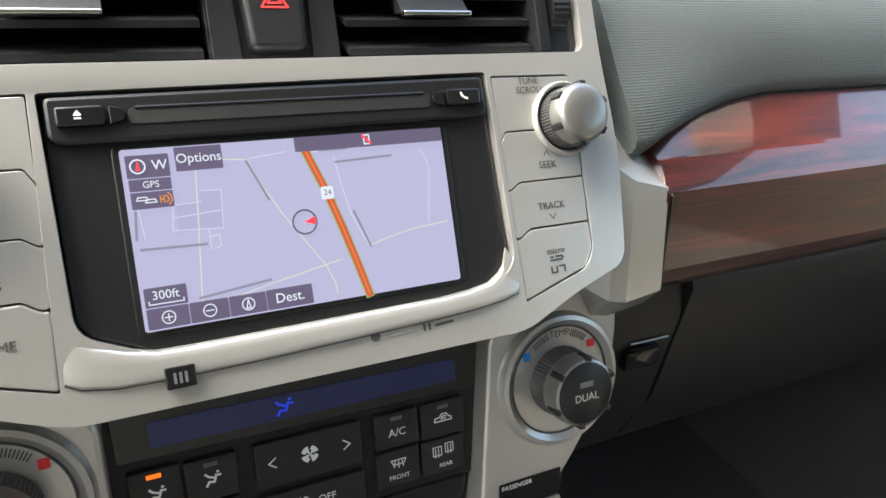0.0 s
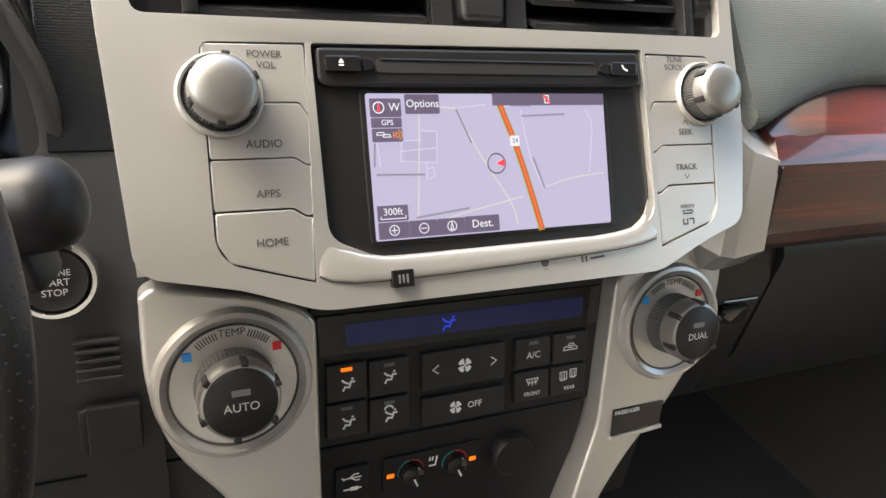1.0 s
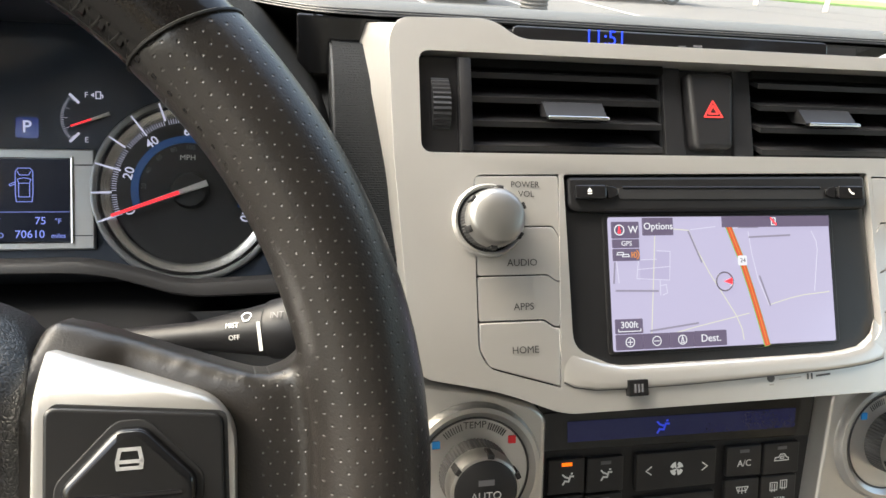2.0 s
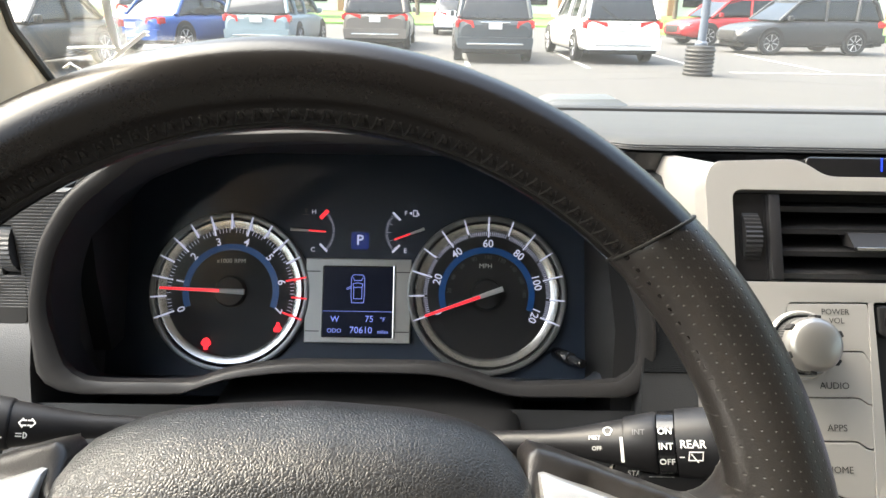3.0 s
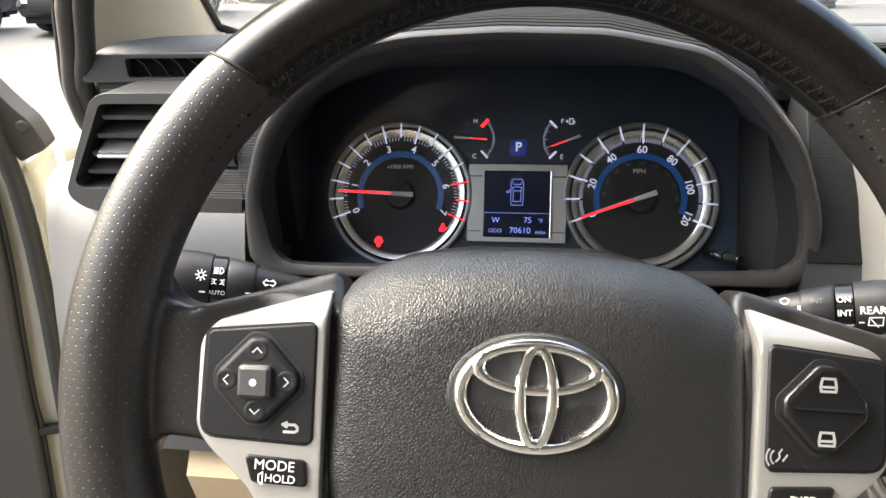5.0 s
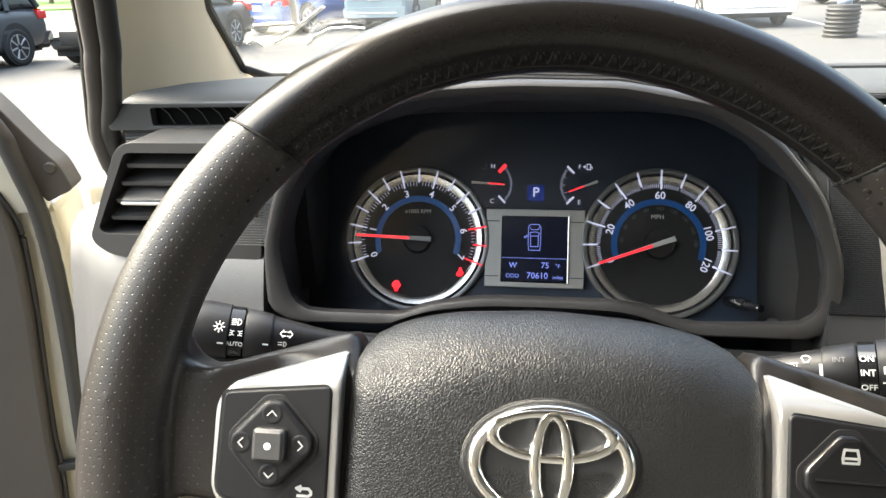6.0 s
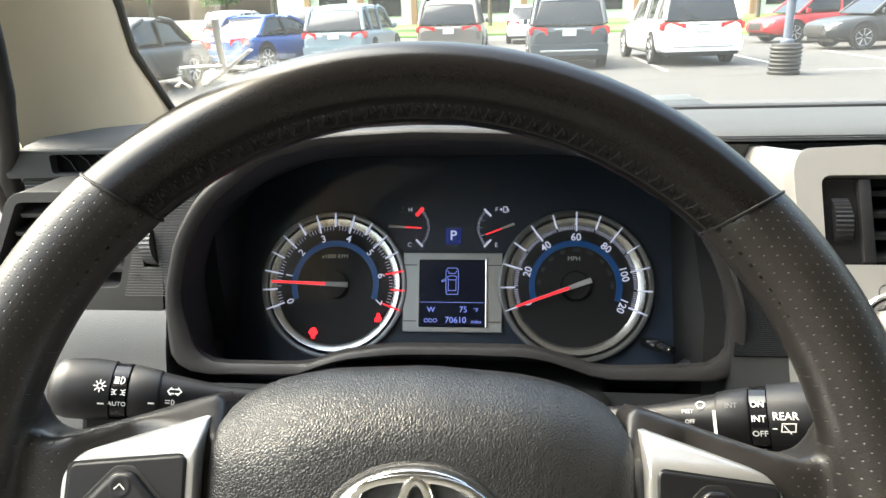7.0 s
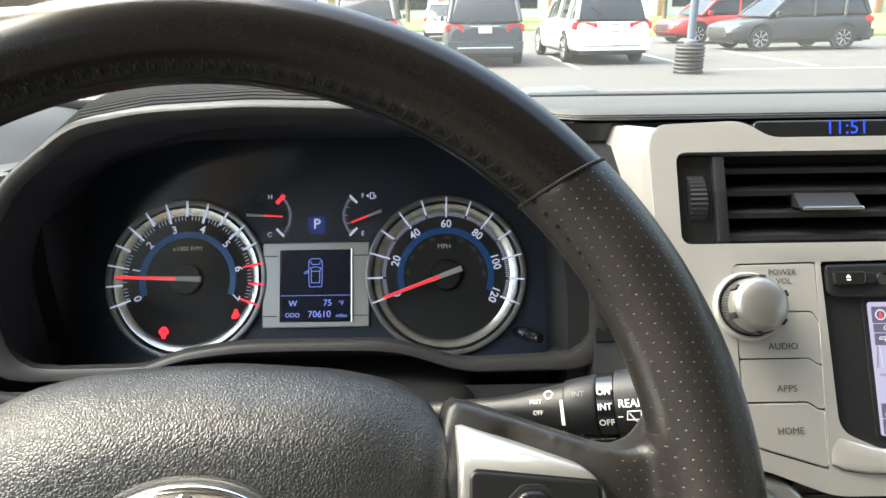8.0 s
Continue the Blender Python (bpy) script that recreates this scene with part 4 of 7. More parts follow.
def top_profile(x):
    e = max(0.0, (-0.322 - x) / 0.013) ** 2 * 0.006
    return [(0.268 + e, 1.300), (0.264 + e, 1.342), (0.266 + e, 1.352 - e), (0.272 + e, 1.3565 - e), (0.290, 1.3585 - e), (0.36, 1.354 - e), (0.50, 1.339 - e), (0.66, 1.319 - e), (0.725, 1.310 - e), (0.74, 1.300), (0.74, 1.18), (0.268 + e, 1.18)]


part("top_pad", along_x([-0.335, -0.330, -0.322, -0.26, -0.214], top_profile), PAD, dash, "soft grey dash top")


def main_profile(x):
    """The dash top, its front edge set back where the instrument hood stands before it."""
    k = 0.8 * max(0.0, min(1.0, (0.175 - x) / 0.09))
    k = k * k * (3 - 2 * k)
    pts = [(0.40, 1.318), (0.285, 1.3512), (0.2672, 1.3528)] + top_profile(x)[3:10] + [(0.74, 1.28)]
    return [(y + max(0.0, 0.37 - y) * k, z) for y, z in pts]


part("top_pad", along_x([-0.214, 0.0, 0.085, 0.105, 0.125, 0.14, 0.155, 0.175, 0.206, 0.3, 0.4, 0.6, 0.8, 1.0, 1.10], main_profile), PAD, dash, "soft grey dash top")
part("dark_strip", box(0.150, 0.270, 1.318, 0.60, 0.285, 1.3514, 0.001), GLOSS, dash, "black strip under the dash lip")
bm = bmesh.new()
for k in range(3):
    tube([(x, main_profile(x)[2][0] + 0.0010 * k - 0.0004, 1.3532 + 0.0012 * k) for x in (0.105, 0.125, 0.14, 0.155, 0.165, 0.178, 0.206, 0.4, 0.8, 1.05)], 0.0006, 6, bm=bm)
for k in range(7):
    tube([(x, 0.2600, 1.3355 - 0.0026 * k) for x in (-0.325, -0.27, -0.205)], 0.0012, 6, bm=bm)
part("rib_field", bm, TRIM, dash, "fine dark ribbing")
part("glass_seal", along_x([-0.45, 0.0, 0.4, 1.2], lambda x: [(0.722, 1.309), (0.724, 1.3135), (0.745, 1.3135), (0.75, 1.30), (0.724, 1.30)]), RUBBER, dash, "black rubber strip under the windscreen")
# passenger side: bulging textured pad over the wood strip
def pad_profile(x):
    """The passenger pad: it hangs lower towards its inner end and closes on the wood below it."""
    z = 1.270 - 0.020 * max(0.0, min(0.98, (0.68 - x) / 0.12)) ** 1.6
    y = 0.157 + (z - 1.2472) * 1.587 - 0.004
    return [(0.205, z - 0.006), (y + 0.006, z - 0.004), (y + 0.001, z - 0.001), (y - 0.0015, z + 0.003), (y - 0.001, z + 0.008), (y + 0.5 * (0.194 - y), z + 0.45 * (1.302 - z) + 0.006), (0.196, 1.3035), (0.206, 1.3165), (0.219, 1.3285), (0.235, 1.3400), (0.252, 1.3495), (0.267, 1.3555), (0.280, 1.3590), (0.30, 1.357), (0.30, 1.25)]


part("passenger_pad", along_x([0.553, 0.556, 0.562, 0.57, 0.58, 0.59, 0.60, 0.615, 0.63, 0.65, 0.68, 0.75, 0.9, 1.10], pad_profile), WEAVE, dash, "finely textured passenger dash pad", sharp=70)


def lower_profile(x):
    s = max(0.0, min(1.0, (-0.30 - x) / 0.08))
    d = 0.05 * s * s
    return [(0.30, 1.262), (0.222 + d, 1.262), (0.208 + d, 1.252), (0.198 + d, 1.225), (0.182 + d, 1.16), (0.170 + d, 1.10), (0.176 + d, 1.065), (0.30, 1.06)]


part("knee_panel", along_x([-0.39, -0.375, -0.35, -0.32, -0.30, -0.25, -0.203], lower_profile), GREY, dash, "mid grey grained panel below the vent")
part("column_panel", along_x([-0.203, 0.0, 0.10, 0.181], lambda x: [(0.30, 1.150), (0.250, 1.170), (0.210, 1.196), (0.198, 1.203), (0.182, 1.16), (0.168, 1.10), (0.165, 1.06), (0.30, 1.06)]), TRIM, dash, "dark panel under the instruments")
part("start_panel", along_x([0.168, 0.172, 0.19, 0.206], lambda x: [(0.30, 1.338), (0.262, 1.336), (0.240, 1.320), (0.208, 1.27), (0.186, 1.21), (0.168, 1.15), (0.152, 1.06), (0.152, 0.95), (0.30, 0.95)]), TRIM, dash, "dark panel beside the column")
part("ribbed_side", along_x([0.1690, 0.172, 0.19, 0.2072], lambda x: [(0.30, 1.3380), (0.2605, 1.3375), (0.2385, 1.3212), (0.2065, 1.2712), (0.1930, 1.2340), (0.1945, 1.2320), (0.30, 1.2320)]), SIDEWEAVE, dash, "dark ribbed panel beside the hood")
part("side_panel", along_x([0.135, 0.15, 0.262, 0.268], lambda x: [(0.30, 1.13), (0.176, 1.13), (0.160, 1.06), (0.156, 0.95), (0.170, 0.80), (0.30, 0.76)]), TRIM, dash, "dark lower side panel")
part("panel_joint", tube([(0.14, 0.1605, 1.0655), (0.255, 0.1605, 1.0640)], 0.0006, 6), VOID, dash)
part("under_panel", along_x([-0.27, -0.2, 0.13], lambda x: [(0.30, 1.06), (0.19, 1.06), (0.175, 1.04), (0.20, 0.93), (0.24, 0.85), (0.30, 0.85)]), BEIGE, dash, "beige lower knee panel")
part("fill_panel", along_x([0.155, 0.58], lambda x: [(0.36, 1.318), (0.30, 1.330), (0.215, 1.25), (0.19, 1.1), (0.19, 0.9), (0.36, 0.9)]), DEEP, dash)
part("dash_end", along_x([-0.343, -0.338, -0.30, -0.19], lambda x: [(0.34, 1.336), (0.280, 1.336), (0.274, 1.328), (0.268, 1.26), (0.272, 1.20), (0.34, 1.20)]), TRIM, dash)
# little side demister slot in the end of the dash top
slot = thing("demister_vent", pose(-0.262, 0.2632, 1.3450, 90), "black demister slot with slanted fins", "air vent")
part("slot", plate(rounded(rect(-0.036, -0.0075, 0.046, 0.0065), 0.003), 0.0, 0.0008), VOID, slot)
part("slot_frame", plate(rounded(rect(-0.072, -0.0105, 0.048, 0.0095), 0.003), 0.0, 0.0085, 0.0012, holes=[rounded(rect(-0.036, -0.0075, 0.046, 0.0065), 0.003)]), PAD, slot)
for i in range(6):
    part("fin", tube([(-0.031 + 0.0135 * i, 0.0060, 0.0025), (-0.025 + 0.0135 * i, 0.001, 0.0025), (-0.021 + 0.0135 * i, -0.0070, 0.0025)], 0.0005, 6), TRIM, slot)

# ---- left air vent ----
sv = thing("side_air_vent", pose(0, 0.222, 0, 90), "dark grey dashboard air vent with five slats", "air vent")
vo = [(-0.2985, 1.3362), (-0.1720, 1.3362), (-0.1975, 1.3050), (-0.2050, 1.2520), (-0.322, 1.2520), (-0.336, 1.2640)]
vi = [(-0.2945, 1.3290), (-0.2115, 1.3290), (-0.2335, 1.2690), (-0.3225, 1.2690), (-0.3262, 1.2735)]
WHEEL_SLOT = rounded(rect(-0.2130, 1.2838, -0.2025, 1.3152), 0.001)
part("vent_frame", plate(rounded(vo, [0.012, 0.003, 0.006, 0.004, 0.012, 0.008]), -0.055, 0.014, 0.005, holes=[rounded(vi, 0.004), WHEEL_SLOT], seg=3), VENTGREY, sv, "rounded dark grey frame")
part("filler", plate([(-0.2020, 1.3362), (-0.1665, 1.3362), (-0.184, 1.305), (-0.1930, 1.267), (-0.1960, 1.252), (-0.2020, 1.252)], 0.0070, 0.0135, 0.0008), GREY, sv)
bm = bmesh.new()
for k in range(38):
    z = 1.3355 - 0.00195 * k
    g = -0.1675 - 0.0165 * min(1.0, (1.3362 - z) / 0.0312) - 0.0115 * max(0.0, (1.305 - z) / 0.053)
    e = -0.2105 - (1.3315 - z) * 0.352 + 0.004
    for x0, x1 in (((e, -0.2135), (-0.2015, g)) if 1.2830 < z < 1.3160 else ((e, g),)):
        tube([(x0, z, 0.0139), (x1, z, 0.0139)], 0.0005, 6, bm=bm) if x1 - x0 > 0.001 else None
part("rib_field", bm, GREY, sv, "fine horizontal ribbing")
n = 72
wl = [[((0.0165 - (0.0006 if i % 2 else 0)) * math.cos(2 * math.pi * i / n), (0.0165 - (0.0006 if i % 2 else 0)) * math.sin(2 * math.pi * i / n), zz) for i in range(n)] for zz in (-0.0038, 0.0038)]
part("thumb_wheel", loft(wl), GREY, sv, "ribbed thumb wheel", m=Matrix.Translation((-0.2075, 1.2995, 0.0035)) @ Matrix.Rotation(radians(90), 4, "Y"))
part("closed_mark", strokes([rect(-0.2205, 1.2745, -0.2160, 1.2790) + [(-0.2205, 1.2745)], [(-0.2205, 1.2745), (-0.2160, 1.2790)], [(-0.2205, 1.2790), (-0.2160, 1.2745)]], 0.0004, 0.0148), DARK_INK, sv)
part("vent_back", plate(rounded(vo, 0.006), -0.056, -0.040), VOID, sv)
for i in range(4):
    z = 1.3188 - 0.0130 * i
    x0 = -0.2985 - 0.0068 * i
    part("slat", loft([[(x, z - 0.0018, 0.008), (x, z + 0.0012, 0.009), (x, z + 0.0085, -0.016), (x, z + 0.0070, -0.017)] for x in (x0 + 0.001, -0.2110 - (1.3315 - z) * 0.352)]), VENTGREY, sv)
part("tab", loft([[(x, 1.2935, 0.014), (x, 1.2955, 0.0145), (x + k, 1.3075, -0.008), (x + k, 1.3060, -0.009)] for x, k in ((-0.303, 0.003), (-0.262, -0.003))]), VENTGREY, sv)
part("tab_trim", box(-0.3035, 1.2918, 0.012, -0.2615, 1.2945, 0.0165, 0.0011), CHROME, sv, "chrome edged slider")

# ---- start button, speaker slots and blank beside the column ----
sb = thing("start_button", pose(0.1655, 0.1745, 1.1785, 90 - 16), "round black engine start button with a chrome ring", "push button")
part("ring", lathe([(0.0152, -0.004), (0.0152, 0.0045), (0.0162, 0.0062), (0.0180, 0.0060), (0.0192, 0.0035), (0.0194, -0.004)], 48), CHROME, sb, "chrome ring")
part("button", lathe([(0.0, 0.0040), (0.0110, 0.0044), (0.0142, 0.0052), (0.0150, 0.0040), (0.0150, -0.004)], 40), BLACK, sb)
for text, y, s in (("ENGINE", 0.0035, 0.0042), ("START", -0.0010, 0.0046), ("STOP", -0.0058, 0.0046)):
    lettering(sb, text, s, 0, y, 0.0056, GREY_PRINT)
part("lamp", strokes([[(-0.0016, 0.0082), (0.0016, 0.0082)]], 0.001, 0.0054), DIM_INK, sb)
ss = thing("sensor_grille", pose(0.180, 0.1605, 1.137, 90 - 17), "small black slotted sensor grille", "grille")
for i in range(5):
    part("slot", box(-0.010, -0.0095 + 0.0048 * i, -0.002, 0.010, -0.0070 + 0.0048 * i, 0.0012, 0.0006), DEEP, ss)
bl = thing("blank_switch", pose(0.184, 0.1540, 1.102, 90 - 17), "blank black switch cover", "switch")
part("cover", plate(rounded(rect(-0.0125, -0.0125, 0.0125, 0.0125), 0.0015), -0.002, 0.0045, 0.0012), BLACK, bl)
part("edge", plate(rect(-0.0160, -0.0125, -0.0125, 0.0105), -0.002, 0.002, 0.001), DEEP, bl)

# ---- centre stack ----
RADIO = pose(0.375, 0.1328, 1.2077, 61.6) @ pose(-0.0010, -0.0010, 0)
bezel = [(-0.0925, 0.0925), (0.0925, 0.0945), (0.0955, 0.003), (0.074, -0.0095), (-0.064, -0.0085), (-0.0910, 0.0035)]
BEZ = rounded(bezel, [0.002, 0.002, 0.008, 0.008, 0.008, 0.008])
VENT = rounded(rect(-0.1663, 0.1030, 0.1505, 0.1545), 0.006)
half = [(-0.0970, -0.0290), (-0.130, -0.0160), (-0.1665, -0.0075), (-0.1705, 0.0), (-0.1715, 0.10), (-0.1740, 0.160), (-0.1700, 0.1705), (-0.128, 0.1725), (-0.113, 0.1625)]
outline = half[:2] + [(-0.168, -0.0075), (-0.1735, 0.0), (-0.1800, 0.10), (-0.1812, 0.160), (-0.1765, 0.1705)] + half[7:] + [(0.113, 0.1625), (0.128, 0.1725), (0.1560, 0.1705), (0.1590, 0.160), (0.1600, 0.10), (0.1645, 0.055), (0.1600, 0.0), (0.1555, -0.0062), (0.130, -0.0145), (0.0970, -0.0290)]
colL = [(-0.1405, 0.0920), (-0.0950, 0.0925), (-0.0985, -0.0158), (-0.1355, -0.0045), (-0.1408, 0.0045)]
colR = mirror(colL)
stack = thing("centre_stack", RADIO, "satin silver centre stack surround", "dashboard trim")
part("surround", plate(rounded(outline, [0.008, 0.01, 0.006, 0.004, 0.01, 0.01, 0.008, 0.008, 0.006, 0.006, 0.008, 0.008, 0.008, 0.02, 0.03, 0.006, 0.006, 0.01, 0.008]), -0.012, 0.0045, 0.0050, holes=[VENT, BEZ, rounded(colL, [0.005, 0.001, 0.001, 0.006, 0.006]), rounded(colR, [0.006, 0.006, 0.001, 0.001, 0.005])], seg=3), SILVER, stack, "satin silver surround")
chin = [((-0.0932, 0.014), (-0.0965, 0.006)), ((-0.0922, 0.0064), (-0.0972, -0.006)), ((-0.0900, 0.0020), (-0.0968, -0.0130)), ((-0.0867, -0.0003), (-0.0915, -0.0158)), ((-0.0760, -0.0040), (-0.0800, -0.0177)), ((-0.0648, -0.0065), (-0.0668, -0.0180)), ((-0.055, -0.0067), (-0.0555, -0.0180)), ((-0.03, -0.0067), (-0.0301, -0.0178)), ((0.0103, -0.0065), (0.0103, -0.0166)), ((0.0555, -0.0062), (0.0560, -0.0150)), ((0.0700, -0.0052), (0.0720, -0.0140)), ((0.0811, -0.0033), (0.0850, -0.0126)), ((0.0868, 0.0005), (0.0945, -0.0105)), ((0.0890, 0.0040), (0.0972, -0.006)), ((0.0910, 0.012), (0.0968, 0.004))]
rows = []
for i, (p, q) in enumerate(chin):
    e = min(1.0, min(i, len(chin) - 1 - i) / 4)
    rows.append([(p[0] + (q[0] - p[0]) * t, p[1] + (q[1] - p[1]) * t, 0.0035 + (z - 0.0035) * e) for t, z in ((0.0, -0.002), (0.0, 0.0030), (0.05, 0.0046), (0.15, 0.0056), (0.4, 0.0061), (0.7, 0.0065), (0.9, 0.0065), (0.97, 0.0060), (1.0, 0.0050), (1.0, -0.002))])
part("chin_moulding", loft(rows), SILVER, stack, "raised silver moulding under the screen")
# dark grey line that draws the shade in the moulding's crease
part("crease_shade_line", tube([(q[0], q[1], 0.0046) for p, q in chin[2:-2]], 0.0005, 6), DARKGREY, stack)
for s in (-1, 1):
    def sd(pts, z, g):
        return [(x + s * (g * max(0.0, (y - 0.085) / 0.085) - 0.25 * g), y + (0.4 * -z if s < 0 else 0.0) * max(0.0, (y - 0.085) / 0.085), z) for x, y in pts]
    w = 0.0085 if s < 0 else -0.0125
    edge = [(s * (0.1700 + 0.3 * w), -0.006), (s * (0.1702 + 0.6 * w), 0.05), (s * (0.1710 + w), 0.10), (s * (0.1730 + 0.8 * w), 0.158), (s * (0.168 + 0.8 * w), 0.169), (s * 0.1678, 0.1695), (s * 0.1678, -0.006)]
    if s > 0:
        edge = [(0.1530, -0.004), (0.1580, 0.001), (0.1625, 0.05), (0.1580, 0.10), (0.1570, 0.158), (0.154, 0.1685), (0.1522, 0.1690), (0.1522, -0.004)]
    part("cheek", loft([sd(edge, 0.001, 0.0), sd(edge, -0.010, 0.004 - 0.3 * w if s < 0 else 0.001), sd(edge, -0.06, 0.024 - w if s < 0 else 0.006)]), SILVER, stack, "silver side cheek")
part("underside", loft([[(x, y + dy, z) for x, y in ((-0.10, -0.027), (0.10, -0.027), (0.10, -0.020), (-0.10, -0.020))] for z, dy in ((0.0, 0.0), (-0.02, 0.002), (-0.05, 0.012))]), SILVER, stack)

# keys in the two silver columns
def column(parent, side, texts):
    rows = [((-0.1398, 0.0915), (-0.0956, 0.0920)), ((-0.1399, 0.0657), (-0.0995, 0.0657), (-0.0960, 0.0600)), ((-0.1399, 0.0412), (-0.1035, 0.0412), (-0.0985, 0.0378), (-0.0968, 0.0378)), ((-0.1399, 0.0186), (-0.1060, 0.0186), (-0.1005, 0.0148), (-0.0975, 0.0148)), ((-0.1402, 0.0048), (-0.1352, -0.0040), (-0.0988, -0.0152))]
    g = 0.00035
    for i, label in enumerate(texts):
        top, low = rows[i], rows[i + 1]
        pts = [(x, y - g) for x, y in top] + [(x, y + g) for x, y in reversed(low)]
        pts = rounded(pts, 0.0012, 2)
        if side > 0:
            pts = mirror(pts)
        key = part("key", plate(pts, -0.006, 0.0042, 0.0008), SILVER, parent, "satin silver key")
        for text, size, x, y in label:
            lettering(key, text, size, x, y, 0.0045, DARK_INK)
    return parent


keysL = thing("left_keys", RADIO, "column of silver radio keys", "radio keys")
column(keysL, -1, [(("POWER", 0.0044, -0.1135, 0.0870), ("VOL", 0.0044, -0.1130, 0.0822)), (("AUDIO", 0.0050, -0.1165, 0.0475),), (("APPS", 0.0050, -0.1165, 0.0255),), (("HOME", 0.0050, -0.1165, 0.0040),)])
part("key_back", plate(colL, -0.012, -0.006), DEEP, keysL)
keysR = thing("right_keys", RADIO, "column of silver radio keys", "radio keys")
column(keysR, 1, [(("TUNE", 0.0044, 0.1155, 0.0895), ("SCROLL", 0.0044, 0.1160, 0.0850)), (("SEEK", 0.0048, 0.1205, 0.0485),), (("TRACK", 0.0048, 0.1195, 0.0285),), (("micro", 0.0044, 0.1185, 0.0065),)])
stroke_parts("arrow", [[(0.1190, 0.0530), (0.1207, 0.0555), (0.1224, 0.0530)], [(0.1180, 0.0245), (0.1197, 0.0220), (0.1214, 0.0245)]], 0.0004, 0.0045, DARK_INK, keysR)
part("card_mark", strokes([[(0.1150, 0.0035), (0.1165, 0.0035)], [(0.1150, 0.0020), (0.1215, 0.0020)], [(0.1150, -0.0012), (0.1150, -0.0040), (0.1180, -0.0040), (0.1180, -0.0012)], [(0.1195, -0.0012), (0.1225, -0.0012), (0.1225, -0.0040)], [(0.1180, 0.0037), (0.1215, 0.0037), (0.1222, 0.0028)]], 0.0009, 0.0045), DARK_INK, keysR)
part("key_back", plate(colR, -0.012, -0.006), DEEP, keysR)


def knurl_knob(name, m, label, r, tall, face=None, text=None, cap=None):
    k = thing(name, m, label, "rotary knob")
    if face is None:
        part("gap_ring", lathe([(r * 0.9, 0.0), (r * 1.09, 0.0), (r * 1.09, 0.0008), (r * 0.9, 0.0008)], 56), DEEP, k)
        part("base_ring", lathe([(r * 1.07, 0.0), (r * 1.25, 0.0), (r * 1.24, 0.0016), (r * 1.18, 0.0026), (r * 1.10, 0.0020), (r * 1.07, 0.0008)], 56), SILVER, k, "silver base ring")
    bm = bmesh.new()
    n = 120
    loops = []
    for z, s in ((0.0, 1.0), (tall * 0.55, 0.965)):
        loops.append([((r * s - (0.0004 if i % 2 else 0)) * math.cos(2 * math.pi * i / n), (r * s - (0.0004 if i % 2 else 0)) * math.sin(2 * math.pi * i / n), z) for i in range(n)])
    part("grip", loft(loops), DARKGREY, k, "dark knurled grip")
    if face is None:
        part("cap", lathe([(r * 0.97, tall * 0.50), (r * 0.975, tall * 0.58), (r * 0.96, tall * 0.84), (r * 0.90, tall * 0.95), (r * 0.75, tall * 1.03), (r * 0.4, tall * 1.08), (0.0, tall * 1.10)], 56), SATIN, k, "satin silver domed cap")
        rr, z0, z1 = r * 0.97, tall * 0.50, tall * 0.86
    else:
        part("cap", lathe([(r * 0.97, tall * 0.50), (r * 0.985, tall * 0.58), (r * 0.965, tall * 0.86), (r * 0.93, tall * 0.97), (r * 0.86, tall), (r * 0.845, tall * 0.96)], 56), SATIN, k, "satin silver cap ring")
        part("button", lathe([(r * 0.845, tall * 0.93), (r * 0.84, tall * 1.0), (r * 0.80, tall * 1.025), (0.0, tall * 1.03)], 48), BLACK, k, "dark push button")
        rr, z0, z1 = r * 0.965, tall * 0.62, tall * 1.0
        lettering(k, text, r * 0.30, 0, -r * 0.10, tall * 1.035 + 0.0002, GREY_PRINT)
        part("lamp", strokes([[(-r * 0.16, r * 0.27), (r * 0.16, r * 0.27)]], r * 0.16, tall * 1.03 + 0.0004), DIM_INK, k)
    for i in range(6):
        a = radians(22 + 60 * i)
        part("notch", box(-0.0013, -0.0017, z0, 0.0013, 0.0017, z1 + 0.0004, 0.0004), DEEP, k, m=Matrix.Rotation(a, 4, "Z") @ Matrix.Translation((rr * 0.985, 0, 0)))
    return k


knurl_knob("volume_knob", RADIO @ pose(-0.1335, 0.0690, 0.0045), "satin silver volume knob", 0.0148, 0.0180)
knurl_knob("tuning_knob", RADIO @ pose(0.1335, 0.0700, 0.0045), "satin silver tuning knob", 0.0148, 0.0180)

# head unit
hu = thing("head_unit", RADIO, "black touchscreen head unit showing a road map", "car radio")
part("bezel", plate([(x * 0.994, 0.043 + (y - 0.043) * 0.994) for x, y in BEZ], -0.010, 0.0005, 0.0015), SCREEN_BLACK, hu, "black bezel")
part("upper_strip", plate(rounded([(-0.0905, 0.0912), (0.0908, 0.0930), (0.0915, 0.0755), (0.086, 0.0738), (-0.086, 0.0730), (-0.0905, 0.0755)], 0.003), 0.0, 0.0042, 0.0016), SCREEN_BLACK, hu)
part("disc_slot", plate(rounded(rect(-0.0625, 0.0795, 0.0625, 0.0857), 0.002), 0.0040, 0.0047, 0.0002), DEEP, hu, "disc slot")
part("slot_lip", tube([(-0.060, 0.0858, 0.0046), (0.060, 0.0860, 0.0046)], 0.0007, 8), GLOSS, hu)
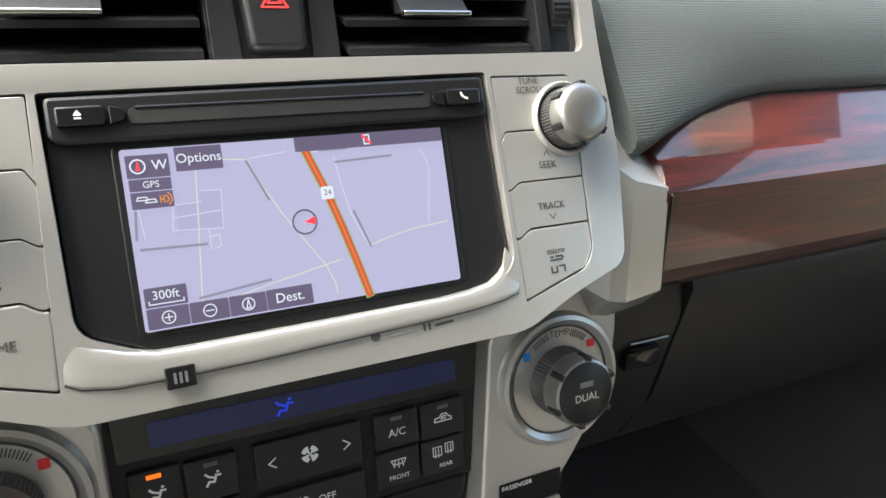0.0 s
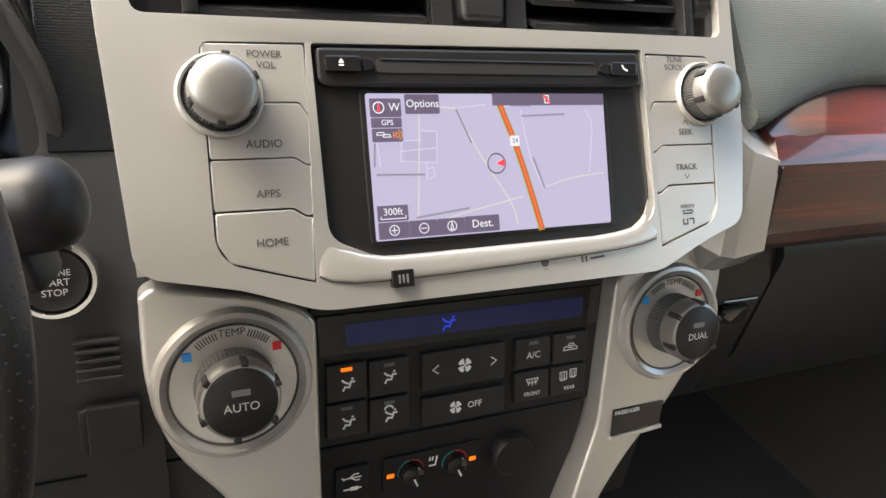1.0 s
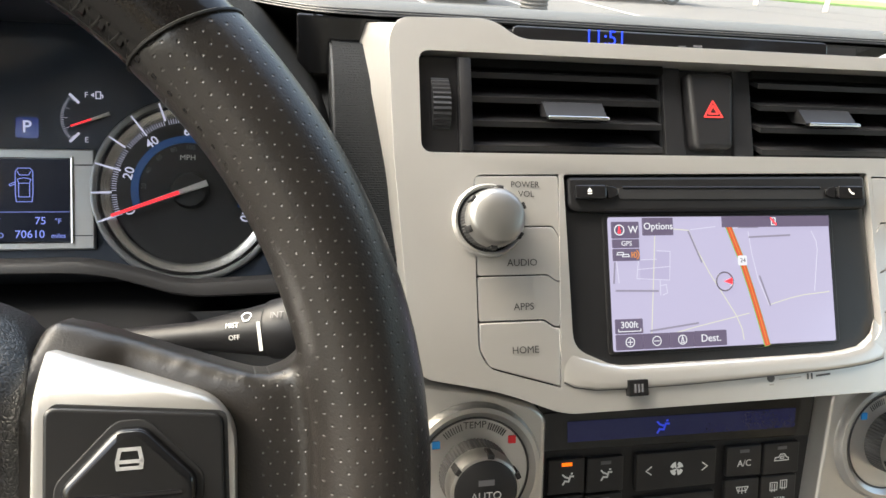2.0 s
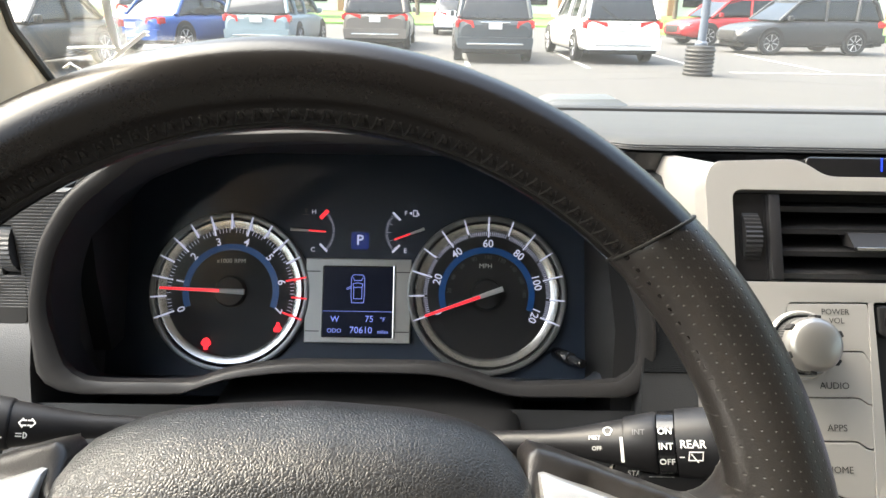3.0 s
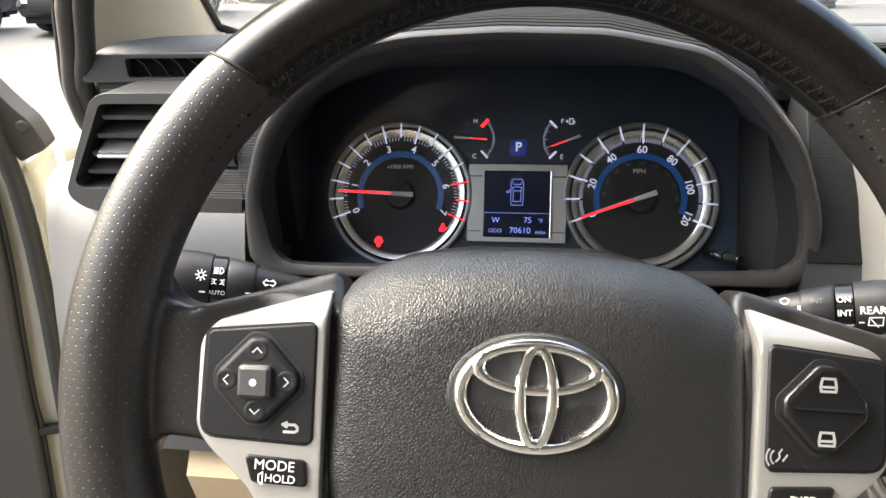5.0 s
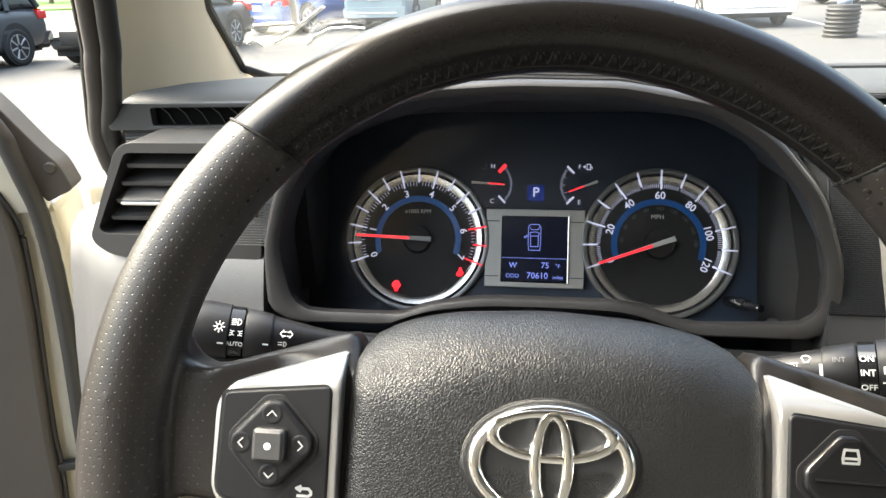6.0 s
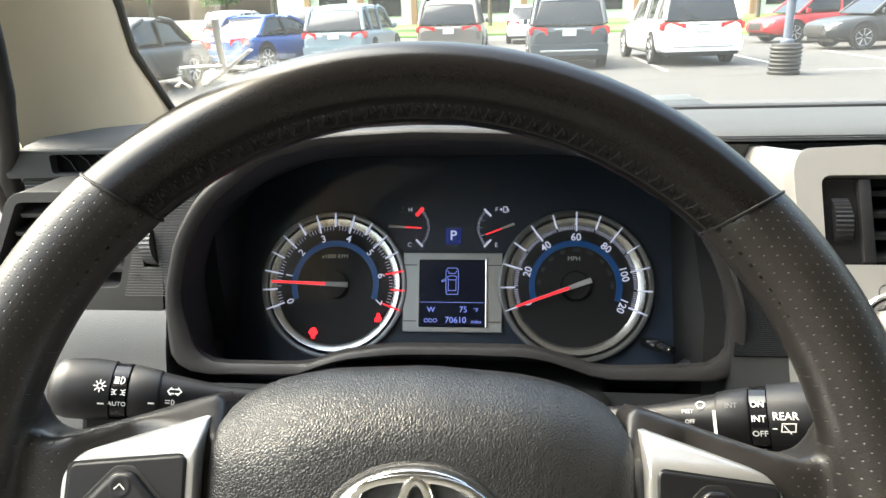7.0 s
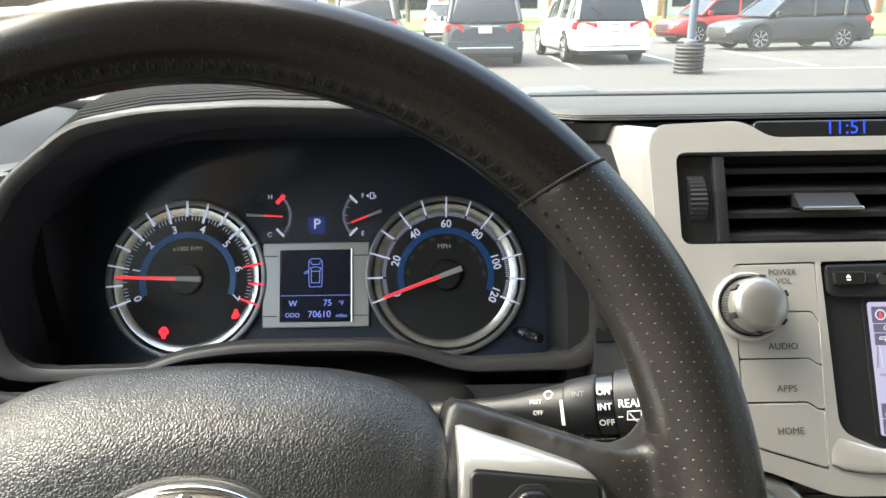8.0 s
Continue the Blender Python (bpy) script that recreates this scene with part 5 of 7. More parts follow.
for s, nm in ((-1, "eject_key"), (1, "phone_key")):
    pts = [(-0.0870, 0.0794), (-0.0712, 0.0794), (-0.0700, 0.0806), (-0.0700, 0.0856), (-0.0712, 0.0870), (-0.0870, 0.0868)]
    tab = [(-0.0690, 0.0798), (-0.0650, 0.0806), (-0.0635, 0.0818), (-0.0635, 0.0844), (-0.0650, 0.0858), (-0.0690, 0.0866)]
    k = part(nm, plate(rounded(pts if s < 0 else mirror(pts), 0.0012), 0.0035, 0.0072, 0.0012), GLOSS, hu, "glossy black key")
    part("key_tab", plate(rounded(tab if s < 0 else mirror(tab), 0.0006), 0.0035, 0.0062, 0.0012), GLOSS, k)
    if s < 0:
        part("mark", strokes([[(-0.0806, 0.0834), (-0.0786, 0.0834), (-0.0796, 0.0848), (-0.0806, 0.0834)], [(-0.0806, 0.0822), (-0.0786, 0.0822)]], 0.0006, 0.0074), WHITE_INK, k)
    else:
        part("mark", strokes([[(0.0770, 0.0848), (0.0776, 0.0834), (0.0790, 0.0824), (0.0800, 0.0822)]], 0.0009, 0.0074), WHITE_INK, k)
part("screen_rim", plate(rounded(rect(-0.0705, -0.0012, 0.0700, 0.0722), 0.003), 0.0, 0.0012, 0.0005), SCREEN_BLACK, hu)
scr = part("screen", plate(rounded(rect(-0.0668, 0.0005, 0.0680, 0.0705), 0.0015), 0.0010, 0.0016), MAP_BACK, hu, "lit navigation map screen", m=Matrix.Translation((-0.001, 0, 0)))
z = 0.0019
part("town_block", plate([(-0.0495, 0.0370), (-0.0320, 0.0370), (-0.0320, 0.0520), (-0.0400, 0.0520), (-0.0400, 0.0480), (-0.0495, 0.0480)], 0.0016, 0.0017), lcd("map_block", (0.54, 0.48, 0.69), 0.155), scr)
stroke_parts("minor_road", [[(-0.0504, 0.0478), (-0.0400, 0.0480)], [(-0.0395, 0.0525), (-0.0318, 0.0520), (-0.0328, 0.0368), (-0.0518, 0.0380), (-0.0504, 0.0478)], [(-0.0510, 0.0428), (-0.0322, 0.0440)], [(-0.0385, 0.0368), (-0.0385, 0.0290)], [(-0.0380, 0.0340), (-0.0350, 0.0345), (-0.0345, 0.0300), (-0.0372, 0.0290)], [(-0.063, 0.048), (-0.062, 0.036)], [(0.0562, 0.0619), (0.0590, 0.0560), (0.0594, 0.0513), (0.0559, 0.0284)], [(0.0160, 0.062), (0.0175, 0.050), (0.0205, 0.036), (0.0265, 0.0215)], [(-0.019, 0.0635), (-0.004, 0.0650)], [(0.0070, 0.0640), (0.0200, 0.0645)]], 0.0004, z, MAP_WHITE, scr)
stroke_parts("road", [[(-0.0403, 0.0602), (-0.0420, 0.0400), (-0.0448, 0.0090)], [(-0.0300, 0.0640), (-0.0202, 0.0631), (-0.0160, 0.0530), (-0.0090, 0.0400), (0.0061, 0.0162), (0.0090, 0.0090), (0.0097, 0.0035)], [(-0.0420, 0.0065), (-0.0184, 0.0116), (0.0000, 0.0150), (0.0138, 0.0176)], [(0.0273, 0.0219), (0.0400, 0.0250), (0.0495, 0.0266), (0.0652, 0.0278)]], 0.0005, z, MAP_PALE, scr)
hw = [(0.0041, 0.0647), (0.0085, 0.0530), (0.0110, 0.0464), (0.0157, 0.0308), (0.0200, 0.0150), (0.0236, 0.0008)]
part("highway_edge", strokes([hw], 0.0038, 0.0020), MAP_GREEN, scr)
part("highway", strokes([hw], 0.0030, 0.0022), MAP_RED, scr)
part("highway_line", strokes([hw], 0.0005, 0.0024), MAP_ORANGE, scr)
MAP_STREET = lcd("map_street", (0.40, 0.35, 0.46), 0.13)
part("street_name", strokes([[(-0.0640, 0.0320), (-0.0400, 0.0312)]], 0.0010, 0.0021), MAP_STREET, scr)
for a, b in (((-0.0205, 0.0625), (-0.0135, 0.0460)), ((0.0165, 0.0590), (0.0420, 0.0598)), ((0.0215, 0.0375), (0.0270, 0.0215)), ((-0.0455, 0.0105), (-0.0175, 0.0135)), ((-0.0650, 0.0360), (-0.0640, 0.0465)), ((0.0100, 0.0645), (0.0220, 0.0645))):
    part("street_name", strokes([[a, b]], 0.0010, 0.0021), MAP_STREET, scr)
part("route_shield", plate(rounded(rect(0.0083, 0.0436, 0.0137, 0.0490), 0.001), 0.0024, 0.0027), MAP_INK, scr)
lettering(scr, "24", 0.0034, 0.0110, 0.0463, 0.0030, MAP_TEXT)
part("position_ring", tube([(-0.0002 + 0.0050 * math.cos(a), 0.0352 + 0.0050 * math.sin(a), 0.0021) for a in [2 * math.pi * i / 32 for i in range(32)]], 0.0004, 6, True), MAP_TEXT, scr)
part("position_arrow", plate([(-0.0002, 0.0352), (0.0044, 0.0372), (0.0044, 0.0335)], 0.0018, 0.0022), LIT_RED, scr)
for x0, y0, x1, y1 in ((-0.0652, 0.0592, -0.0496, 0.0680), (-0.0474, 0.0606, -0.0296, 0.0700), (-0.0650, 0.0542, -0.0498, 0.0588), (-0.0650, 0.0474, -0.0498, 0.0538), (-0.0655, 0.0096, -0.0500, 0.0172), (-0.0655, 0.0012, -0.0502, 0.0092), (-0.0500, 0.0012, -0.0352, 0.0092), (-0.0350, 0.0012, -0.0204, 0.0092), (-0.0202, 0.0012, -0.0012, 0.0094)):
    part("tab", plate(rounded(rect(x0, y0, x1, y1), 0.0006), 0.0018, 0.0026, 0.0002), MAP_TAB, scr)
part("status_bar", plate(rect(0.0, 0.0645, 0.0675, 0.0705), 0.0018, 0.0026), MAP_TAB, scr)
for text, size, x, y in (("W", 0.0054, -0.0532, 0.0636), ("Options", 0.0052, -0.0385, 0.0653), ("GPS", 0.0036, -0.0572, 0.0564), ("300ft", 0.0048, -0.0578, 0.0140), ("Dest.", 0.0056, -0.0108, 0.0053)):
    lettering(scr, text, size, x, y, 0.0028, MAP_INK, bold=0.005)
part("compass", tube([(-0.0610 + 0.0026 * math.cos(a), 0.0636 + 0.0026 * math.sin(a), 0.0028) for a in [2 * math.pi * i / 24 for i in range(24)]], 0.0003, 6, True), MAP_INK, scr)
part("compass_needle", plate([(-0.0618, 0.0620), (-0.0602, 0.0620), (-0.0610, 0.0658)], 0.0026, 0.0029), LIT_RED, scr)
icons = [arc(-0.0578, 0.0052, 0.0024, 0, 360, 20), [(-0.0592, 0.0052), (-0.0564, 0.0052)], [(-0.0578, 0.0038), (-0.0578, 0.0066)], arc(-0.0426, 0.0052, 0.0024, 0, 360, 20), [(-0.0440, 0.0052), (-0.0412, 0.0052)], arc(-0.0277, 0.0052, 0.0024, 0, 360, 20), [(-0.0277, 0.0070), (-0.0285, 0.0036), (-0.0269, 0.0036), (-0.0277, 0.0070)], [(-0.0640, 0.0120), (-0.0640, 0.0108), (-0.0515, 0.0108), (-0.0515, 0.0120)]]
icons += put([[(-0.002, 0), (-0.0015, 0.0012), (0.0015, 0.0012), (0.002, 0), (-0.002, 0)]], -0.0610, 0.0506) + put([[(-0.002, 0), (-0.0015, 0.0012), (0.0015, 0.0012), (0.002, 0), (-0.002, 0)]], -0.0580, 0.0496)
stroke_parts("tab_mark", icons, 0.00045, 0.0029, MAP_INK, scr)
part("traffic_mark", strokes([[(-0.0545, 0.0492), (-0.0545, 0.0518)], [(-0.0532, 0.0492), (-0.0532, 0.0518)], [(-0.0545, 0.0505), (-0.0532, 0.0505)], arc(-0.0530, 0.0505, 0.0014, -70, 70, 6), arc(-0.0530, 0.0505, 0.0026, -60, 60, 6)], 0.0005, 0.0029), MAP_ORANGE, scr)
part("phone_mark", strokes([[(0.0303, 0.0656), (0.0303, 0.0694), (0.0327, 0.0694), (0.0327, 0.0656), (0.0303, 0.0656)]], 0.0006, 0.0029), MAP_INK, scr)
part("no_phone_mark", strokes([[(0.0298, 0.0692), (0.0330, 0.0658)]], 0.0009, 0.0030), LIT_RED, scr)
# badges under the screen
bdg = part("maker_plate", plate(rounded(rect(-0.0635, -0.0218, -0.0525, -0.0135), 0.0006), 0.004, 0.0080, 0.0004), GLOSS, hu, "small black maker plate")
for x in (-0.0600, -0.0580, -0.0560):
    part("plate_bar", strokes([[(x, -0.0195), (x, -0.0160)]], 0.0011, 0.0082), DIM_INK, bdg)
part("badge_dot", lathe([(0.0, 0.0050), (0.0022, 0.0050), (0.0022, 0.004)], 16, 0.0215, -0.0175), DARK_INK, hu)
part("badge_bars", strokes([[(0.0205, -0.0210), (0.0228, -0.0210)], [(0.0265, -0.0185), (0.0400, -0.0178)]], 0.0008, 0.0049), mat("faint_print", (0.30, 0.29, 0.27), 0.5), hu)
part("badge_bars", strokes([[(0.0445, -0.0190), (0.0445, -0.0165)], [(0.0470, -0.0190), (0.0470, -0.0165)], [(0.0500, -0.0178), (0.0585, -0.0172)]], 0.0011, 0.0049), DARK_INK, hu)

# ---- centre air vents, hazard switch and clock ----
for s, nm in ((-1, "centre_air_vent"), (1, "centre_air_vent")):
    v = thing(nm, RADIO, "black centre air vent with slats, slider and thumb wheel", "air vent", group="centre air vents")
    # back, roof and floor coloured as the deep shade behind the slats
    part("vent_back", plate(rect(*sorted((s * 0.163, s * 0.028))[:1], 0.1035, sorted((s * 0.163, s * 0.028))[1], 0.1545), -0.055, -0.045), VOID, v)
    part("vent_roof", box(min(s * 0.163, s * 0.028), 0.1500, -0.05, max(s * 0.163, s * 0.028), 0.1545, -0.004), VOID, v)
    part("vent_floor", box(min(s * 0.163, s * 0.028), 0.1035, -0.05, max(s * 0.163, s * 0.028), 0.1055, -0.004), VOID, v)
    e = 0.0 if s < 0 else -0.0125
    for i in range(4):
        y = 0.1460 - 0.0127 * i
        xs = sorted((s * (0.1385 + e), s * 0.031))
        part("slat", loft([[(x, y - 0.0020, -0.004), (x, y + 0.0008, -0.003), (x, y + 0.0125, -0.024), (x, y + 0.0112, -0.025)] for x in xs]), BLACK, v)
    xs = sorted((s * (0.1455 + e), s * (0.1390 + e)))
    part("vent_post", plate([(xs[0], 0.1045), (xs[1], 0.1045), (xs[1], 0.1525), (xs[0], 0.1525)], -0.03, 0.003, 0.001), PANEL, v)
    xs = sorted((s * (0.1509 if s > 0 else 0.1664), s * (0.1450 + e)))
    part("wheel_plate", plate([(xs[0], 0.1045), (xs[1], 0.1045), (xs[1], 0.1535), (xs[0], 0.1535)], -0.02, -0.001), GLOSS, v)
    n = 90
    wl = [[((0.0190 - (0.0006 if i % 2 else 0)) * math.cos(2 * math.pi * i / n), (0.0190 - (0.0006 if i % 2 else 0)) * math.sin(2 * math.pi * i / n), zz) for i in range(n)] for zz in (-0.0046, 0.0046)]
    part("thumb_wheel", loft(wl), BLACK, v, "ribbed thumb wheel", m=Matrix.Translation((0.1415 if s > 0 else -0.1548, 0.1290, -0.0145)) @ Matrix.Rotation(radians(90), 4, "Y"))
    cx = s * 0.0830 if s < 0 else 0.0720
    part("slider", loft([[(cx - w, y, zz), (cx + w, y, zz), (cx + w, y + 0.0100, zz - 0.006), (cx - w, y + 0.0100, zz - 0.006)] for w, y, zz in ((0.0150, 0.1262, -0.010), (0.0165, 0.1240, -0.002), (0.0168, 0.1220, 0.004))]), BLACK, v, "black slider")
    part("slider_trim", box(cx - 0.0170, 0.1205, 0.0025, cx + 0.0170, 0.1227, 0.0065, 0.0008), CHROME, v, "chrome slider edge")
hz = thing("hazard_switch", RADIO @ pose(0, 0, -0.009), "black hazard switch with a red triangle", "switch")
part("housing", plate(rounded(rect(-0.0285, 0.1030, 0.0285, 0.1550), 0.003), -0.03, 0.0, 0.0015), BLACK, hz)
part("cheek", plate(rounded([(-0.0275, 0.1040), (-0.0150, 0.1040), (-0.0165, 0.1545), (-0.0275, 0.1545)], 0.001), 0.0, 0.003, 0.001), BLACK, hz)
part("cheek", plate(rounded([(0.0150, 0.1040), (0.0275, 0.1040), (0.0275, 0.1545), (0.0165, 0.1545)], 0.001), 0.0, 0.003, 0.001), BLACK, hz)
part("button", plate(rounded([(-0.0120, 0.1085), (0.0120, 0.1085), (0.0145, 0.1510), (-0.0145, 0.1510)], 0.004), 0.0, 0.0075, 0.0030, seg=3), BLACK, hz)
part("triangle", strokes([[(-0.0055, 0.1262), (0.0055, 0.1262), (0.0, 0.1352), (-0.0055, 0.1262)], [(-0.0028, 0.1280), (0.0028, 0.1280), (0.0, 0.1326), (-0.0028, 0.1280)]], 0.0009, 0.0078), mat("hazard_red", (0.65, 0.05, 0.05), 0.4), hz, "red triangle")
ck = thing("dash_clock", pose(0.375, 0.246, 1.3470, 90 - 20), "black dash clock strip with blue digits", "clock")
part("clock_housing", plate(rounded(rect(-0.105, -0.014, 0.105, 0.0075), 0.004), -0.02, 0.0, 0.001), GLOSS, ck)
lettering(ck, "11:51", 0.0122, -0.0480, 0.0026, 0.0006, CLOCK_INK)
part("clock_keys", strokes([[(0.000, 0.0), (0.004, 0.0)], [(0.010, 0.0008), (0.015, 0.0008)], [(0.009, -0.004), (0.014, -0.004)]], 0.0014, 0.0005), DIM_INK, ck)
part("clock_side", loft([[(x, y, zz) for x, y in rect(-0.13, -0.02, 0.13, 0.006)] for zz in (-0.03, -0.004)]), BLACK, ck)

# ---- climate panel ----
CLIM = pose(0.372, 0.149, 1.110, 72)
cl = thing("climate_panel", CLIM, "black climate control panel with blue display and grey keys", "climate control")
part("panel", plate(rounded([(-0.0890, 0.0480), (0.1040, 0.0480), (0.0930, -0.0380), (-0.0900, -0.0370)], 0.003), -0.012, 0.0, 0.001), PANEL, cl)
part("display_band", plate(rounded([(-0.0860, 0.0400), (0.0985, 0.0385), (0.0960, 0.0130), (-0.0855, 0.0165)], 0.002), 0.0, 0.0012, 0.0006), GLOSS, cl)
part("display_window", plate([(-0.0705, 0.0340), (0.0845, 0.0320), (0.0845, 0.0195), (-0.0700, 0.0215)], 0.0012, 0.0018), mat("blue_lcd", (0.006, 0.008, 0.040), 0.18, emit=0.09, var=0.3), cl, "dark blue climate display")
SEATMAN = [[(-0.0026, 0.0030), (-0.0020, 0.0030)], [(-0.0034, 0.0012), (-0.0012, 0.0014)], [(-0.0014, 0.0012), (-0.0004, -0.0018), (0.0022, -0.0014)], [(0.0020, -0.0014), (0.0032, -0.0034)], [(-0.0006, 0.0002), (0.0020, 0.0012), (0.0034, 0.0026)]]
SEATMAN = [[(-x, y) for x, y in line] for line in SEATMAN]
part("airflow_symbol", strokes(put(SEATMAN, -0.0085, 0.0270, 1.15), 0.0012, 0.0022), CLOCK_INK, cl)


def fan_blades(x, y, s, z, parent):
    for k in range(4):
        a = 90 * k + 20
        pts = [(0, 0)] + arc(0, 0, 0.0034, a - 8, a + 52, 6) + arc(0, 0, 0.0018, a + 66, a + 40, 2)
        part("fan_blade", plate([(x + s * u, y + s * v) for u, v in pts], z - 0.0002, z), BACKLIT, parent)


def climate_key(x0, y0, x1, y1, marks=(), texts=(), lamp=None, w=0.0010, fan=None):
    k = part("key", plate(rounded(rect(x0, y0, x1, y1), 0.0010), 0.0, 0.0034, 0.0009), KEYBLACK, cl, "dark grey key")
    cx, cy = (x0 + x1) / 2, (y0 + y1) / 2
    if marks:
        part("mark", strokes(marks, w, 0.0037), BACKLIT, k)
    if fan:
        fan_blades(*fan, 0.0038, k)
    for text, size, dx, dy in texts:
        lettering(k, text, size, cx + dx, cy + dy, 0.0037, BACKLIT)
    if lamp is not None:
        part("lamp", plate(rect(cx - 0.0032, y1 - 0.0042, cx + 0.0032, y1 - 0.0022), 0.0034, 0.0038), AMBER if lamp else DIM_INK, k)


climate_key(-0.0822, -0.0095, -0.0595, 0.0120, put(SEATMAN, -0.0700, 0.0000), lamp=True)
climate_key(-0.0578, -0.0105, -0.0342, 0.0110, put(SEATMAN, -0.0455, 0.0005), lamp=False)
climate_key(-0.0830, -0.0310, -0.0600, -0.0108, put(SEATMAN, -0.0705, -0.0225), lamp=False)
climate_key(-0.0580, -0.0325, -0.0346, -0.0118, put(SEATMAN, -0.0455, -0.0228) + put([arc(0, 0, 0.0026, 20, 160, 6)], -0.0468, -0.0195), lamp=False)
climate_key(-0.0258, -0.0125, 0.0282, 0.0110, [[(-0.0160, 0.0025), (-0.0195, 0.0000), (-0.0160, -0.0025)], [(0.0185, 0.0025), (0.0220, 0.0000), (0.0185, -0.0025)]], w=0.0006, fan=(0.0010, 0.0, 1.3))
climate_key(-0.0260, -0.0345, 0.0282, -0.0168, texts=(("OFF", 0.0054, 0.0065, 0.0),), fan=(-0.0050, -0.0255, 1.15))
climate_key(0.0358, -0.0090, 0.0602, 0.0104, texts=(("A/C", 0.0060, 0, -0.0015),), lamp=False)
climate_key(0.0622, -0.0100, 0.0878, 0.0104, put([[(-0.005, -0.001), (-0.0045, 0.001), (-0.002, 0.0012), (-0.0008, 0.003), (0.0022, 0.003), (0.0035, 0.001), (0.005, 0.0005), (0.005, -0.001), (-0.005, -0.001)], [(0.0020, 0.0016), (-0.0005, 0.0016), (-0.0010, 0.0003), (0.0018, 0.0003)]], 0.0748, 0.0), lamp=False, w=0.0006)
climate_key(0.0355, -0.0308, 0.0596, -0.0110, put([[(-0.0030, 0.0012), (-0.0042, 0.0038), (0.0042, 0.0038), (0.0030, 0.0012), (-0.0030, 0.0012)], [(-0.002, 0.003), (-0.0026, -0.0002)], [(0, 0.003), (0, -0.0006)], [(0.002, 0.003), (0.0026, -0.0002)]], 0.0475, -0.0200), texts=(("FRONT", 0.0036, 0, -0.0052),), w=0.0005)
climate_key(0.0612, -0.0310, 0.0868, -0.0112, put([rect(-0.0062, -0.002, -0.0012, 0.003) + [(-0.0062, -0.002)], rect(0.0012, -0.001, 0.0058, 0.004) + [(0.0012, -0.001)], [(-0.0048, 0.002), (-0.0048, -0.003)], [(-0.0030, 0.002), (-0.0030, -0.003)], [(0.0026, 0.003), (0.0026, -0.002)], [(0.0044, 0.003), (0.0044, -0.002)]], 0.0740, -0.0185), texts=(("REAR", 0.0034, 0.001, -0.0055),), w=0.0005)
# lower switch panel
lp = thing("lower_switch_panel", pose(0.372, 0.1375, 1.0745, 80), "black switch panel with heated seat dials", "switch panel")
part("panel", plate(rounded([(-0.0890, 0.0005), (0.0885, 0.0005), (0.0640, -0.20), (-0.0890, -0.20)], 0.003), -0.03, 0.002, 0.002), PANEL, lp)
usb = part("usb_plate", plate(rounded(rect(-0.0790, -0.0480, -0.0590, -0.0130), 0.0015), 0.002, 0.0045, 0.001), PANEL, lp)
part("usb_mark", strokes(put([[(-0.0055, 0), (0.005, 0)], [(-0.002, 0), (0.001, 0.0022), (0.0035, 0.0022)], [(-0.001, 0), (0.002, -0.0020), (0.004, -0.0020)], [(-0.0062, 0.0008), (-0.0050, -0.0008)]], -0.0690, -0.0200), 0.0008, 0.0048), WHITE_INK, usb)
part("aux_mark", strokes(put([[(-0.005, 0), (0.005, 0)], [(-0.001, 0.0008), (0.003, 0.0008)], [(-0.001, -0.0008), (0.003, -0.0008)]], -0.0690, -0.0275), 0.0010, 0.0048), WHITE_INK, usb)
sh = part("heater_plate", plate(rounded(rect(-0.0500, -0.0360, 0.0130, -0.0130), 0.001), 0.002, 0.0040, 0.0006), PANEL, lp)
for i, x in enumerate((-0.0330, -0.0045)):
    part("heater_dial", lathe([(0.0, 0.0105), (0.0050, 0.0102), (0.0064, 0.0090), (0.0070, 0.004)], 28, x, -0.0250), GLOSS, sh, "small heater dial")
    part("cool_arc", strokes([arc(x, -0.0250, 0.0082, 100, 190, 10)], 0.0006, 0.0043), mat("teal_print", (0.05, 0.35, 0.35), 0.5), sh)
    part("warm_arc", strokes([arc(x, -0.0250, 0.0082, 10, 90, 10)], 0.0006, 0.0043), RED_DOT, sh)
    part("pointer", strokes([[(x, -0.0265), (x + 0.002, -0.0310)]], 0.0010, 0.0108), WHITE_INK, sh)
    lx = x - 0.0128 if i == 0 else x + 0.0122
    part("lamp", plate(rect(lx - 0.0022, -0.0265, lx + 0.0022, -0.0240), 0.004, 0.0044), AMBER, sh)
part("seat_mark", strokes(put([[(-0.0022, -0.0028), (0.0016, -0.0028), (0.0026, 0.0030)], [(-0.0018, 0.0030), (-0.0022, 0.001)], [(0.0, 0.0030), (-0.0004, 0.001)]], -0.0190, -0.0210), 0.0010, 0.0043), WHITE_INK, sh)
part("socket", lathe([(0.0, 0.010), (0.0130, 0.010), (0.0142, 0.0085), (0.0146, 0.002)], 36, 0.0350, -0.0270), PANEL, lp, "round black power socket cap")

